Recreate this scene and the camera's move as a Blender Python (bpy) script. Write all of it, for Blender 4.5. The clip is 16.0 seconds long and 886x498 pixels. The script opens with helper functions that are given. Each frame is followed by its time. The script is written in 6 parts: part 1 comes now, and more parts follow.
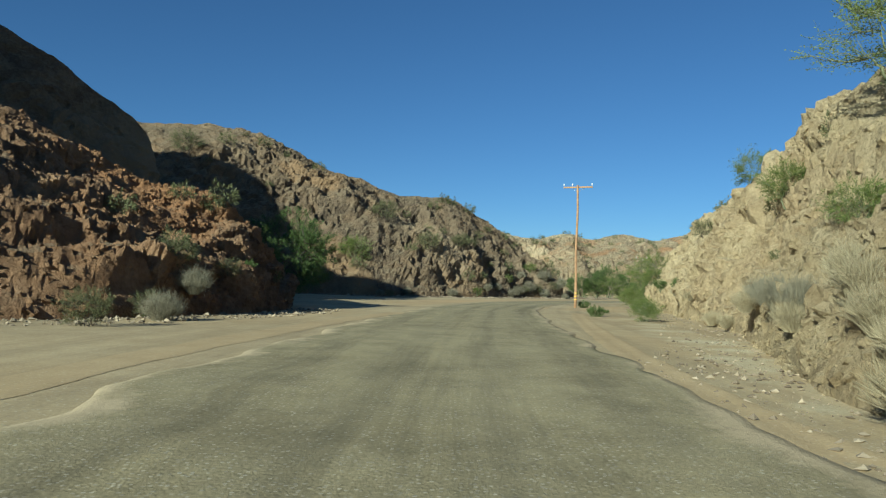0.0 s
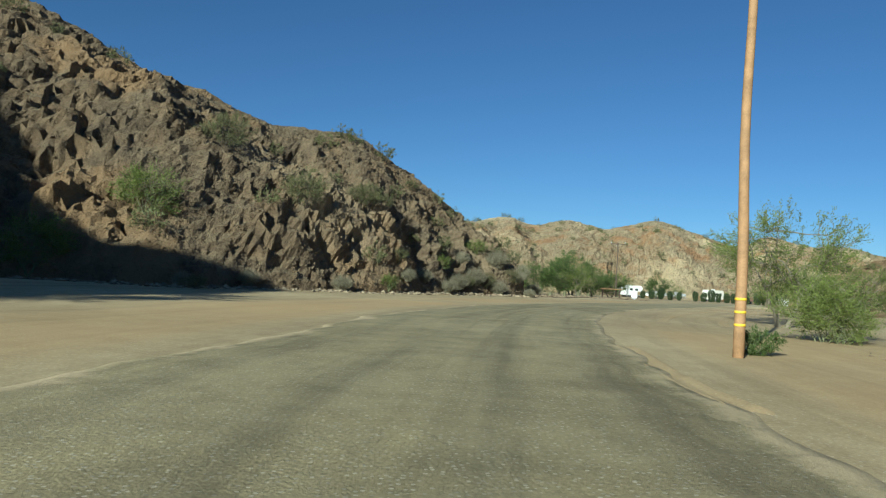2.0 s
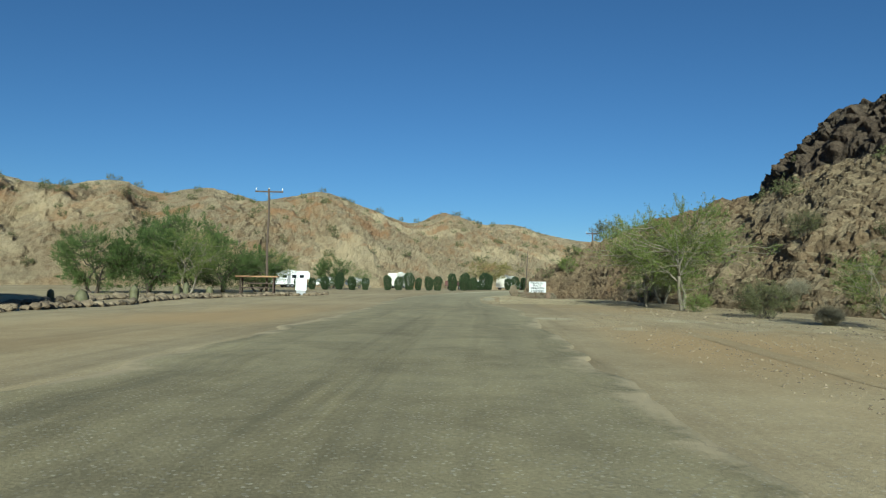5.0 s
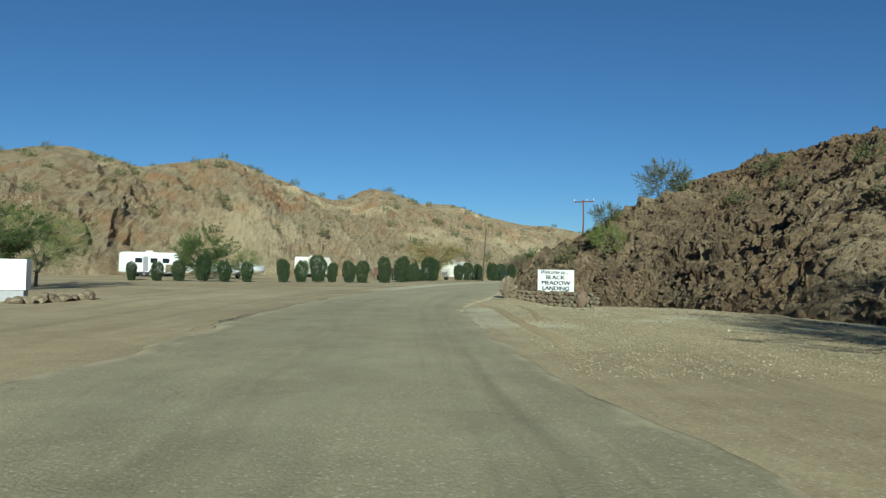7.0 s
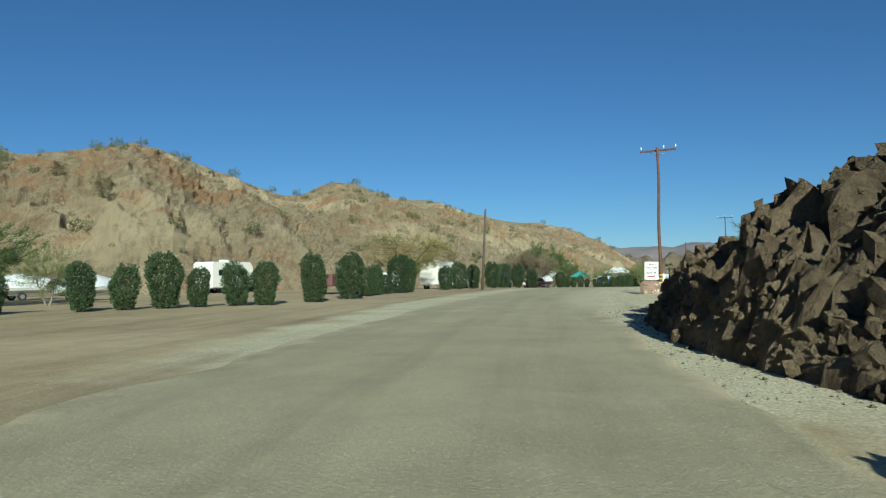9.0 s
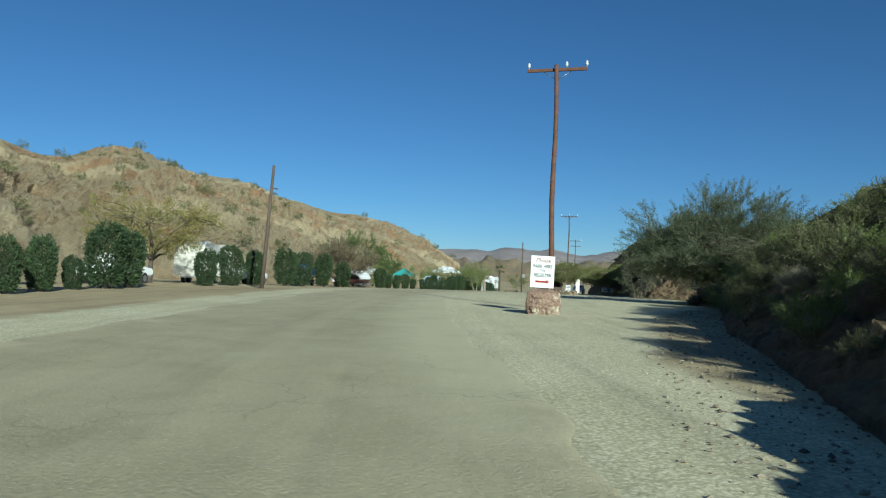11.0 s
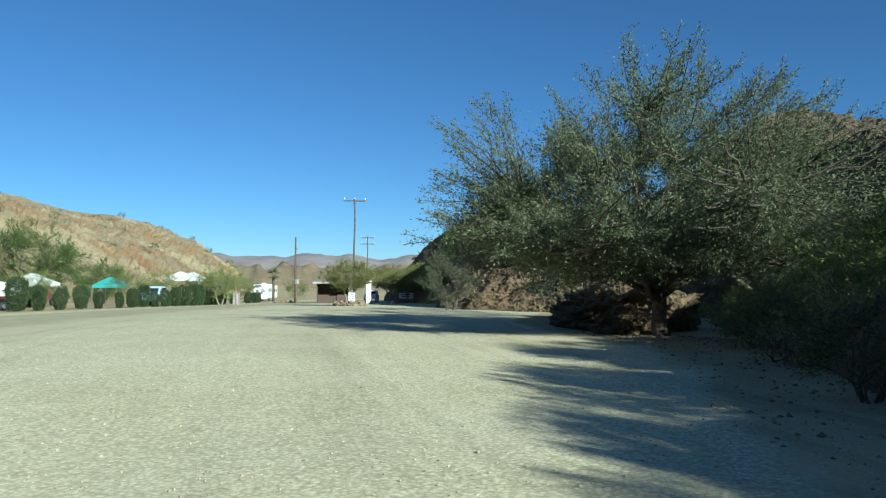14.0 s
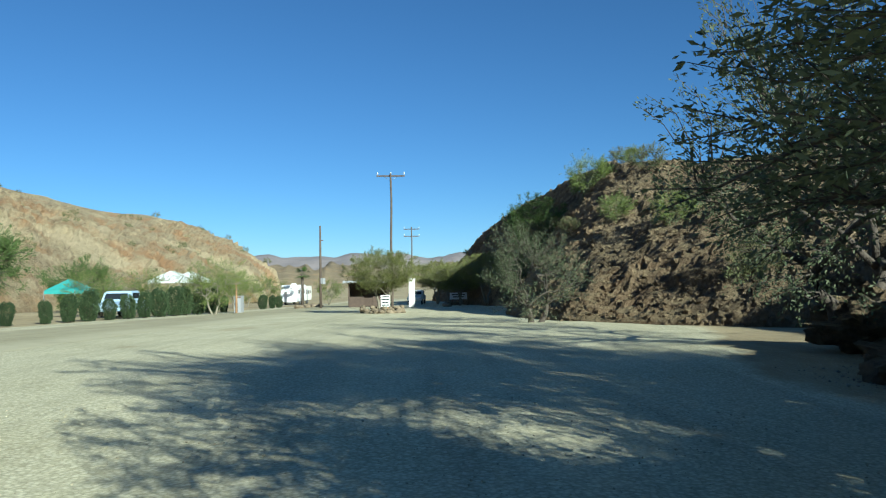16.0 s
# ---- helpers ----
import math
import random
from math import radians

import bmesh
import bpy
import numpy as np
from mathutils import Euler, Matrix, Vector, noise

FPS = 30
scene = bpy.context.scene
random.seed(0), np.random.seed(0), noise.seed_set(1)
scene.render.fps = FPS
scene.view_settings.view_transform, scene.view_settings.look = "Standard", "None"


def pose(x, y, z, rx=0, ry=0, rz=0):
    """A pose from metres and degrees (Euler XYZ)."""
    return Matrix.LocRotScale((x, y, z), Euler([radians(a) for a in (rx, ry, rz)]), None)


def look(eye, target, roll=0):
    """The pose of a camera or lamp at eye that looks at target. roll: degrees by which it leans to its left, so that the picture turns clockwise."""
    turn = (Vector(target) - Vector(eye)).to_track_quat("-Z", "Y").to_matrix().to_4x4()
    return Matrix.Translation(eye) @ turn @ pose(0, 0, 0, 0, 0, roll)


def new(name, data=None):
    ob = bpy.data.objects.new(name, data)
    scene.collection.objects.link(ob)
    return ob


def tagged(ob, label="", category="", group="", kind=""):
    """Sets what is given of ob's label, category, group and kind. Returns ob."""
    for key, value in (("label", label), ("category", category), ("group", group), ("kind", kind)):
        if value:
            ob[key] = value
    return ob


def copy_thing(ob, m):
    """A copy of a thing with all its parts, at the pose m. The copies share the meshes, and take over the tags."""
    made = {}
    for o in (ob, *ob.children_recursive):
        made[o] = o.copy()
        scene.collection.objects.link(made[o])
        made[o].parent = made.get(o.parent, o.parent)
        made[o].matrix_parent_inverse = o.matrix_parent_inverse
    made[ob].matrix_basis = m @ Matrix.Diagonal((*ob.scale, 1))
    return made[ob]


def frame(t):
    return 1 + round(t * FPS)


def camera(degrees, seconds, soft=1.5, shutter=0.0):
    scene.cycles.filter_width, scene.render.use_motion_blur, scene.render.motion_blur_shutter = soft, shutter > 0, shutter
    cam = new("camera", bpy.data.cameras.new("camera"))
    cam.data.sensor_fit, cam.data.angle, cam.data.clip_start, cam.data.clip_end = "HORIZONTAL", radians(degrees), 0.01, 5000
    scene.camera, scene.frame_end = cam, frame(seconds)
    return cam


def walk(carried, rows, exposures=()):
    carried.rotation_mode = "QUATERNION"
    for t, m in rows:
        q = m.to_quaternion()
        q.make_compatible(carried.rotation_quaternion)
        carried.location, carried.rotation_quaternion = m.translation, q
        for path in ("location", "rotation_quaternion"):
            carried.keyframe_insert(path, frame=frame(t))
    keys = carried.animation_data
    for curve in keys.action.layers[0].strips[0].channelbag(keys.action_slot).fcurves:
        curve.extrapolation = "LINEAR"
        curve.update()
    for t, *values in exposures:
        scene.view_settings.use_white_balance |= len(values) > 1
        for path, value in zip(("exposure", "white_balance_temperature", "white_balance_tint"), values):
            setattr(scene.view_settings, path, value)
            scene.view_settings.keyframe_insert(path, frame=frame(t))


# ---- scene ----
cam = camera(63.2, 16.0, soft=1.2)
PATH = [
    (0, (0.026, -0.113, 1.535), (-0.013, 9.873, 2.068), 1.82),
    (0.5, (0.550, 11.579, 1.498), (0.444, 21.568, 1.955), 1.97),
    (1, (0.984, 23.082, 1.449), (1.136, 33.070, 1.909), 1.91),
    (1.5, (1.926, 34.677, 1.396), (2.459, 44.653, 1.840), 3.09),
    (2, (3.141, 45.269, 1.433), (4.129, 55.210, 1.879), 3.32),
    (2.5, (4.849, 55.325, 1.486), (6.279, 65.211, 1.968), 2.42),
    (3, (6.995, 65.065, 1.467), (9.055, 74.838, 1.971), 2.86),
    (3.5, (9.872, 74.116, 1.487), (12.798, 83.664, 2.010), 2.09),
    (4, (13.349, 82.677, 1.487), (17.168, 91.906, 1.978), 2.22),
    (4.5, (18.198, 91.515, 1.562), (22.819, 100.370, 2.056), 1.29),
    (5, (23.281, 99.730, 1.493), (28.599, 108.186, 1.956), 0.91),
    (5.2, (25.399, 102.984, 1.528), (30.898, 111.325, 1.965), 1.31),
    (5.9, (32.483, 114.057, 1.531), (38.401, 122.110, 1.889), 2.21),
    (6.6, (38.998, 124.557, 1.559), (45.072, 132.495, 1.872), 1.96),
    (7.3, (46.030, 135.062, 1.526), (52.189, 142.933, 1.846), 0.20),
    (7.5, (48.145, 137.993, 1.456), (54.333, 145.841, 1.803), -0.43),
    (8, (53.562, 145.302, 1.447), (59.757, 153.145, 1.783), -1.86),
    (8.2, (55.788, 148.268, 1.486), (61.972, 156.120, 1.818), -1.38),
    (8.9, (63.352, 157.296, 1.527), (69.683, 165.028, 1.892), -0.86),
    (9.6, (70.453, 164.322, 1.509), (77.193, 171.697, 1.923), -1.00),
    (10.3, (76.442, 169.605, 1.477), (83.751, 176.420, 1.847), 0.41),
    (10.5, (77.881, 170.767, 1.473), (85.373, 177.381, 1.827), 0.70),
    (11, (81.201, 173.215, 1.463), (89.261, 179.124, 1.809), 2.06),
    (11.5, (84.883, 175.341, 1.441), (93.482, 180.431, 1.821), 3.45),
    (12, (89.143, 177.106, 1.453), (98.177, 181.372, 1.890), 2.63),
    (12.5, (93.703, 178.819, 1.523), (103.019, 182.420, 2.016), 1.72),
    (13, (98.250, 180.474, 1.578), (107.741, 183.578, 2.111), 1.19),
    (13.5, (102.096, 182.270, 1.498), (111.534, 185.533, 2.020), 0.22),
    (14, (106.150, 183.978, 1.496), (115.514, 187.455, 1.967), 0.14),
    (14.5, (110.513, 185.852, 1.493), (119.800, 189.534, 1.920), 0.09),
    (15, (114.753, 187.743, 1.488), (123.962, 191.619, 1.906), 0.10),
    (15.5, (118.794, 189.618, 1.423), (127.954, 193.604, 1.870), -0.41),
    (16, (122.647, 191.445, 1.447), (131.759, 195.541, 1.889), -0.95),
]
walk(cam, [(t, look(eye, target, roll)) for t, eye, target, roll in PATH], [(0, 0.66, 5500, -5), (2.5, 0.64, 5500, -5), (4.5, 0.48, 5450, -5), (8.2, 0.45, 5450, -5), (10.5, 0.45, 5300, -6), (12, 0.58, 5250, -6), (13.2, 0.84, 5250, -6), (16, 1.0, 5300, -6)])

# ---- light ----
SUN_ELEV, SUN_AZ = 21.0, 237.5          # degrees; azimuth counted from +x towards +y, where the sun stands
world = bpy.data.worlds.new("sky")
scene.world = world
world.use_nodes = True
wn = world.node_tree.nodes
sky = wn.new("ShaderNodeTexSky")
sky.sky_type = "NISHITA"
sky.sun_disc = False
sky.sun_elevation = radians(SUN_ELEV)
sky.sun_rotation = radians(90 - SUN_AZ)
sky.altitude = 1500
sky.air_density, sky.dust_density, sky.ozone_density = 1.0, 0.0, 5.6
wn["Background"].inputs["Strength"].default_value = 0.05
world.node_tree.links.new(sky.outputs[0], wn["Background"].inputs["Color"])
sun = new("sun", bpy.data.lights.new("sun", "SUN"))
sun.data.energy, sun.data.angle, sun.data.color = 5.0, radians(0.55), (1.0, 0.93, 0.78)
_s = Vector((math.cos(radians(SUN_ELEV)) * math.cos(radians(SUN_AZ)), math.cos(radians(SUN_ELEV)) * math.sin(radians(SUN_AZ)), math.sin(radians(SUN_ELEV))))
sun.matrix_world = look(_s * 50, (0, 0, 0))

# ---- numeric noise on arrays ----
def _hash(i, j, k, s):
    h = (i * 374761393 + j * 668265263 + k * 2147483647 + s * 974634521) & 0xFFFFFFFF
    h = ((h ^ (h >> 13)) * 1274126177) & 0xFFFFFFFF
    h = ((h ^ (h >> 16)) * 2246822519) & 0xFFFFFFFF
    return (h ^ (h >> 15)) / 4294967296.0


def vnoise(p, s=0):
    """Smooth value noise in -1..1 at an (n, 3) array of points."""
    i = np.floor(p).astype(np.int64)
    f = p - i
    f = f * f * f * (f * (f * 6 - 15) + 10)
    out = 0
    for a in (0, 1):
        for b in (0, 1):
            for c in (0, 1):
                w = (f[:, 0] if a else 1 - f[:, 0]) * (f[:, 1] if b else 1 - f[:, 1]) * (f[:, 2] if c else 1 - f[:, 2])
                out = out + w * _hash(i[:, 0] + a, i[:, 1] + b, i[:, 2] + c, s)
    return out * 2 - 1


def fbm(p, octaves=4, s=0, gain=0.5):
    out, a, tot = 0, 1.0, 0
    for o in range(octaves):
        out = out + a * vnoise(p * 2.03 ** o, s + o)
        tot += a
        a *= gain
    return out / tot


def ridged(p, octaves=4, s=0):
    out, a, tot = 0, 1.0, 0
    for o in range(octaves):
        out = out + a * (1 - 2 * np.abs(vnoise(p * 2.07 ** o, s + 11 * o)))
        tot += a
        a *= 0.5
    return out / tot


def blocks(p, s=0):
    """Cell noise: the gap between the two nearest cell centres, a random value for each cell, and a random slope across it."""
    i = np.floor(p).astype(np.int64)
    d1 = np.full(len(p), 9.0)
    d2, val, tilt = d1.copy(), np.zeros(len(p)), np.zeros(len(p))
    for a in (-1, 0, 1):
        for b in (-1, 0, 1):
            for c in (-1, 0, 1):
                q = i + (a, b, c)
                o = np.stack([_hash(q[:, 0], q[:, 1], q[:, 2], s + n) for n in (1, 2, 3)], -1)
                rel = p - (q + o)
                d = np.sqrt((rel ** 2).sum(-1))
                near = d < d1
                d2 = np.where(near, d1, np.minimum(d2, d))
                val = np.where(near, _hash(q[:, 0], q[:, 1], q[:, 2], s + 7), val)
                way = np.stack([_hash(q[:, 0], q[:, 1], q[:, 2], s + n) for n in (13, 14, 15)], -1) - 0.5
                tilt = np.where(near, (rel * way).sum(-1), tilt)
                d1 = np.where(near, d, d1)
    return d2 - d1, val, tilt


def smooth(x, a, b):
    t = np.clip((x - a) / (b - a), 0, 1)
    return t * t * (3 - 2 * t)


def spline(points, n):
    """n points at even steps of arc along a smooth line through the given ones."""
    p = np.array(points, float)
    q = np.vstack([2 * p[0] - p[1], p, 2 * p[-1] - p[-2]])
    t = np.linspace(0, len(p) - 1 - 1e-9, n * 6)
    i = t.astype(int)
    f = (t - i)[:, None]
    a, b, c, d = q[i], q[i + 1], q[i + 2], q[i + 3]
    r = 0.5 * (2 * b + (c - a) * f + (2 * a - 5 * b + 4 * c - d) * f * f + (3 * b - a - 3 * c + d) * f ** 3)
    return r, t


def ground_z(x, y):
    """Height of the level ground: flat along the drive, falling away slowly beyond the fork."""
    s = (np.asarray(x) - 118) * 0.91 + (np.asarray(y) - 190) * 0.41
    return 0.2 - 0.019 * np.where(s > 0, s * s / (s + 12.0), 0) * np.where(s > 260, 260 / np.maximum(s, 1), 1)


# ---- materials ----
def material(name):
    m = bpy.data.materials.new(name)
    m.use_nodes = True
    nt = m.node_tree
    return m, nt, nt.nodes["Principled BSDF"]


def node(nt, kind, **inputs):
    n = nt.nodes.new(kind)
    for k, v in inputs.items():
        n.inputs[k.replace("_", " ")].default_value = v
    return n


def coords(nt, scale=1.0, obj=False):
    if obj:
        return nt.nodes.new("ShaderNodeTexCoord").outputs["Object"]
    return nt.nodes.new("ShaderNodeNewGeometry").outputs["Position"]


def noise_tex(nt, vec, scale, detail=5.0, rough=0.6):
    n = node(nt, "ShaderNodeTexNoise", Scale=scale, Detail=detail, Roughness=rough)
    nt.links.new(vec, n.inputs["Vector"])
    return n.outputs["Fac"]


def ramp(nt, fac, stops):
    r = nt.nodes.new("ShaderNodeValToRGB")
    e = r.color_ramp.elements
    while len(e) < len(stops):
        e.new(0.5)
    for el, (pos, col) in zip(e, stops):
        el.position, el.color = pos, (*col, 1) if len(col) == 3 else col
    nt.links.new(fac, r.inputs["Fac"])
    return r.outputs["Color"]


def mix(nt, fac, a, b, blend="MIX"):
    m = nt.nodes.new("ShaderNodeMix")
    m.data_type, m.blend_type = "RGBA", blend
    for sock, v in ((m.inputs[0], fac), (m.inputs[6], a), (m.inputs[7], b)):
        if isinstance(v, (int, float)):
            sock.default_value = v
        elif isinstance(v, tuple):
            sock.default_value = (*v, 1)
        else:
            nt.links.new(v, sock)
    return m.outputs[2]


def math_node(nt, op, a, b=0.0, clamp=False):
    m = nt.nodes.new("ShaderNodeMath")
    m.operation, m.use_clamp = op, clamp
    for sock, v in zip(m.inputs, (a, b)):
        if isinstance(v, (int, float)):
            sock.default_value = v
        else:
            nt.links.new(v, sock)
    return m.outputs[0]


def bump(nt, bsdf, height, strength=0.5, distance=0.05):
    b = node(nt, "ShaderNodeBump", Strength=strength, Distance=distance)
    nt.links.new(height, b.inputs["Height"])
    nt.links.new(b.outputs[0], bsdf.inputs["Normal"])


def plain(name, color, rough=0.6, metal=0.0, vary=0.15, scale=4.0, bumpy=0.0):
    """A paint, metal or wood of one hue with faint mottling and dirt."""
    m, nt, b = material(name)
    v = coords(nt, obj=True)
    n1, n2 = noise_tex(nt, v, scale), noise_tex(nt, v, scale * 9)
    dark = tuple(c * (1 - vary * 2) for c in color)
    lite = tuple(min(1, c * (1 + vary)) for c in color)
    c1 = ramp(nt, n1, [(0.3, dark), (0.7, lite)])
    c2 = mix(nt, 0.35, c1, ramp(nt, n2, [(0.3, dark), (0.7, lite)]))
    nt.links.new(c2, b.inputs["Base Color"])
    b.inputs["Roughness"].default_value, b.inputs["Metallic"].default_value = rough, metal
    if bumpy:
        bump(nt, b, n2, bumpy, 0.02)
    return m


def rock_material(name, dark, mid, light, soil, rust, soil_at=(0.74, 0.93), relief=0.22, patch=0.0):
    """Fractured desert rock: varnish, paler broken faces, tilted bedding, and soil where it lies flat enough."""
    m, nt, b = material(name)
    v = coords(nt)
    big, med, fine = noise_tex(nt, v, 0.11, 4), noise_tex(nt, v, 0.7, 6, 0.65), noise_tex(nt, v, 5.0, 6, 0.7)
    vor = node(nt, "ShaderNodeTexVoronoi", Scale=1.3)
    warp = node(nt, "ShaderNodeVectorMath")
    warp.operation = "ADD"
    nt.links.new(v, warp.inputs[0])
    nz = node(nt, "ShaderNodeTexNoise", Scale=0.9, Detail=3.0)
    nt.links.new(v, nz.inputs["Vector"])
    nt.links.new(nz.outputs["Color"], warp.inputs[1])
    nt.links.new(warp.outputs[0], vor.inputs["Vector"])
    base = ramp(nt, med, [(0.32, dark), (0.5, mid), (0.68, light)])
    cell = mix(nt, 0.45, base, ramp(nt, vor.outputs["Color"], [(0.1, dark), (0.5, mid), (0.95, light)]))
    tint = mix(nt, ramp(nt, big, [(0.45, (0, 0, 0)), (0.62, (0.8, 0.8, 0.8))]), cell, mix(nt, 0.5, cell, rust))
    speck = mix(nt, 0.35, tint, ramp(nt, fine, [(0.35, dark), (0.7, light)]))
    # soil on the flatter ledges
    geo = nt.nodes.new("ShaderNodeNewGeometry")
    sep = nt.nodes.new("ShaderNodeSeparateXYZ")
    nt.links.new(geo.outputs["Normal"], sep.inputs[0])
    flat = math_node(nt, "ADD", sep.outputs["Z"], math_node(nt, "MULTIPLY", math_node(nt, "SUBTRACT", med, 0.5), 0.5))
    k = ramp(nt, flat, [(soil_at[0], (0, 0, 0)), (soil_at[1], (1, 1, 1))])
    grit = ramp(nt, fine, [(0.3, tuple(c * 0.72 for c in soil)), (0.7, tuple(c * 1.2 for c in soil))])
    col = mix(nt, k, speck, grit)
    if patch:                                    # whole faces of paler and of rustier rock and soil
        wide, wide2 = noise_tex(nt, v, 0.045, 5, 0.65), noise_tex(nt, warp.outputs[0], 0.075, 5, 0.65)
        col = mix(nt, math_node(nt, "MULTIPLY", ramp(nt, wide, [(0.52, (0, 0, 0)), (0.62, (1, 1, 1))]), patch), col, light)
        col = mix(nt, math_node(nt, "MULTIPLY", ramp(nt, wide2, [(0.54, (0, 0, 0)), (0.64, (1, 1, 1))]), patch * 0.8), col, rust)
    nt.links.new(col, b.inputs["Base Color"])
    b.inputs["Roughness"].default_value = 0.92
    b.inputs["Specular IOR Level"].default_value = 0.2
    vor2 = node(nt, "ShaderNodeTexVoronoi", Scale=3.4)
    vor2.feature = "DISTANCE_TO_EDGE"
    nt.links.new(warp.outputs[0], vor2.inputs["Vector"])
    crack = math_node(nt, "MINIMUM", math_node(nt, "MULTIPLY", vor2.outputs["Distance"], 4.0), 0.8)
    grain = noise_tex(nt, v, 2.2, 9, 0.78)
    bump(nt, b, math_node(nt, "ADD", math_node(nt, "MULTIPLY", crack, 0.22), math_node(nt, "MULTIPLY", grain, 2.4)), 1.0, relief)
    return m


ROCK_BROWN = rock_material("brown_rock", (0.05, 0.036, 0.026), (0.15, 0.112, 0.073), (0.33, 0.25, 0.152), (0.24, 0.185, 0.112), (0.37, 0.235, 0.115), soil_at=(0.66, 0.86), patch=0.6)
ROCK_ORANGE = rock_material("orange_brown_rock", (0.06, 0.036, 0.022), (0.235, 0.14, 0.076), (0.48, 0.315, 0.175), (0.3, 0.215, 0.125), (0.52, 0.26, 0.105), soil_at=(0.8, 0.97), patch=0.45)
ROCK_TAN = rock_material("tan_rock", (0.26, 0.19, 0.095), (0.58, 0.455, 0.25), (0.8, 0.66, 0.4), (0.6, 0.48, 0.28), (0.46, 0.3, 0.15))
ROCK_BLACK = rock_material("volcanic_rock", (0.026, 0.02, 0.016), (0.1, 0.076, 0.055), (0.25, 0.195, 0.135), (0.2, 0.155, 0.1), (0.17, 0.11, 0.07), soil_at=(0.86, 1.0), patch=0.25)
ROCK_SLOPE = rock_material("sandy_slope", (0.05, 0.037, 0.025), (0.235, 0.172, 0.102), (0.46, 0.36, 0.215), (0.4, 0.31, 0.18), (0.38, 0.24, 0.115), soil_at=(0.55, 0.8), patch=0.4)
ROCK_DARK = rock_material("dark_rock", (0.034, 0.024, 0.016), (0.17, 0.12, 0.07), (0.47, 0.36, 0.215), (0.31, 0.23, 0.125), (0.25, 0.135, 0.065), soil_at=(0.68, 0.9), patch=0.25)
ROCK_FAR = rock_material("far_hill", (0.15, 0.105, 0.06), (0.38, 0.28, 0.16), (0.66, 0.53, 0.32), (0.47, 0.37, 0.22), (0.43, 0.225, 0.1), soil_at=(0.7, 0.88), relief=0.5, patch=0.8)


def dirt_material(name, a, b_, c, pebble=(0.5, 0.43, 0.32), stones=0.5, scale=1.0, relief=0.8):
    m, nt, b = material(name)
    v = coords(nt)
    big, med, fine = noise_tex(nt, v, 0.09 * scale, 4), noise_tex(nt, v, 1.3 * scale, 5), noise_tex(nt, v, 22 * scale, 5, 0.7)
    col = ramp(nt, big, [(0.36, a), (0.5, b_), (0.64, c)])
    col = mix(nt, 0.4, col, ramp(nt, med, [(0.34, a), (0.66, c)]))
    col = mix(nt, 0.3, col, ramp(nt, fine, [(0.3, tuple(x * 0.55 for x in a)), (0.7, tuple(min(1, x * 1.3) for x in c))]))
    vor = node(nt, "ShaderNodeTexVoronoi", Scale=21.0)
    nt.links.new(v, vor.inputs["Vector"])
    sepv = nt.nodes.new("ShaderNodeSeparateColor")
    nt.links.new(vor.outputs["Color"], sepv.inputs[0])
    some = math_node(nt, "GREATER_THAN", sepv.outputs[0], 1 - stones * 0.55)
    near = math_node(nt, "LESS_THAN", vor.outputs["Distance"], 0.32)
    st = math_node(nt, "MULTIPLY", some, near)
    col = mix(nt, math_node(nt, "MULTIPLY", st, 0.75), col, mix(nt, sepv.outputs[1], tuple(x * 0.55 for x in pebble), pebble))
    nt.links.new(col, b.inputs["Base Color"])
    b.inputs["Roughness"].default_value = 0.95
    b.inputs["Specular IOR Level"].default_value = 0.15
    h = math_node(nt, "ADD", math_node(nt, "MULTIPLY", fine, 0.9), math_node(nt, "ADD", math_node(nt, "MULTIPLY", med, 0.5), math_node(nt, "MULTIPLY", st, 0.35)))
    bump(nt, b, h, relief, 0.03)
    return m


def streaks(nt, col, much=1.0):
    """Faint long marks that wheels and blades have drawn along the way."""
    a, b = nt.nodes.new("ShaderNodeAttribute"), nt.nodes.new("ShaderNodeAttribute")
    a.attribute_name, b.attribute_name = "across", "along"
    xyz = nt.nodes.new("ShaderNodeCombineXYZ")
    nt.links.new(a.outputs["Fac"], xyz.inputs[0])
    nt.links.new(math_node(nt, "MULTIPLY", b.outputs["Fac"], 0.035), xyz.inputs[1])
    s1, s2 = noise_tex(nt, xyz.outputs[0], 0.9, 6, 0.7), noise_tex(nt, xyz.outputs[0], 2.6, 5, 0.7)
    dark = mix(nt, math_node(nt, "MULTIPLY", ramp(nt, s1, [(0.3, (1, 1, 1)), (0.52, (0, 0, 0))]), 0.6 * much), col, (0.5, 0.5, 0.52), "MULTIPLY")
    return mix(nt, math_node(nt, "MULTIPLY", ramp(nt, s2, [(0.55, (0, 0, 0)), (0.75, (1, 1, 1))]), 0.5 * much), dark, (1.25, 1.22, 1.15), "MULTIPLY")


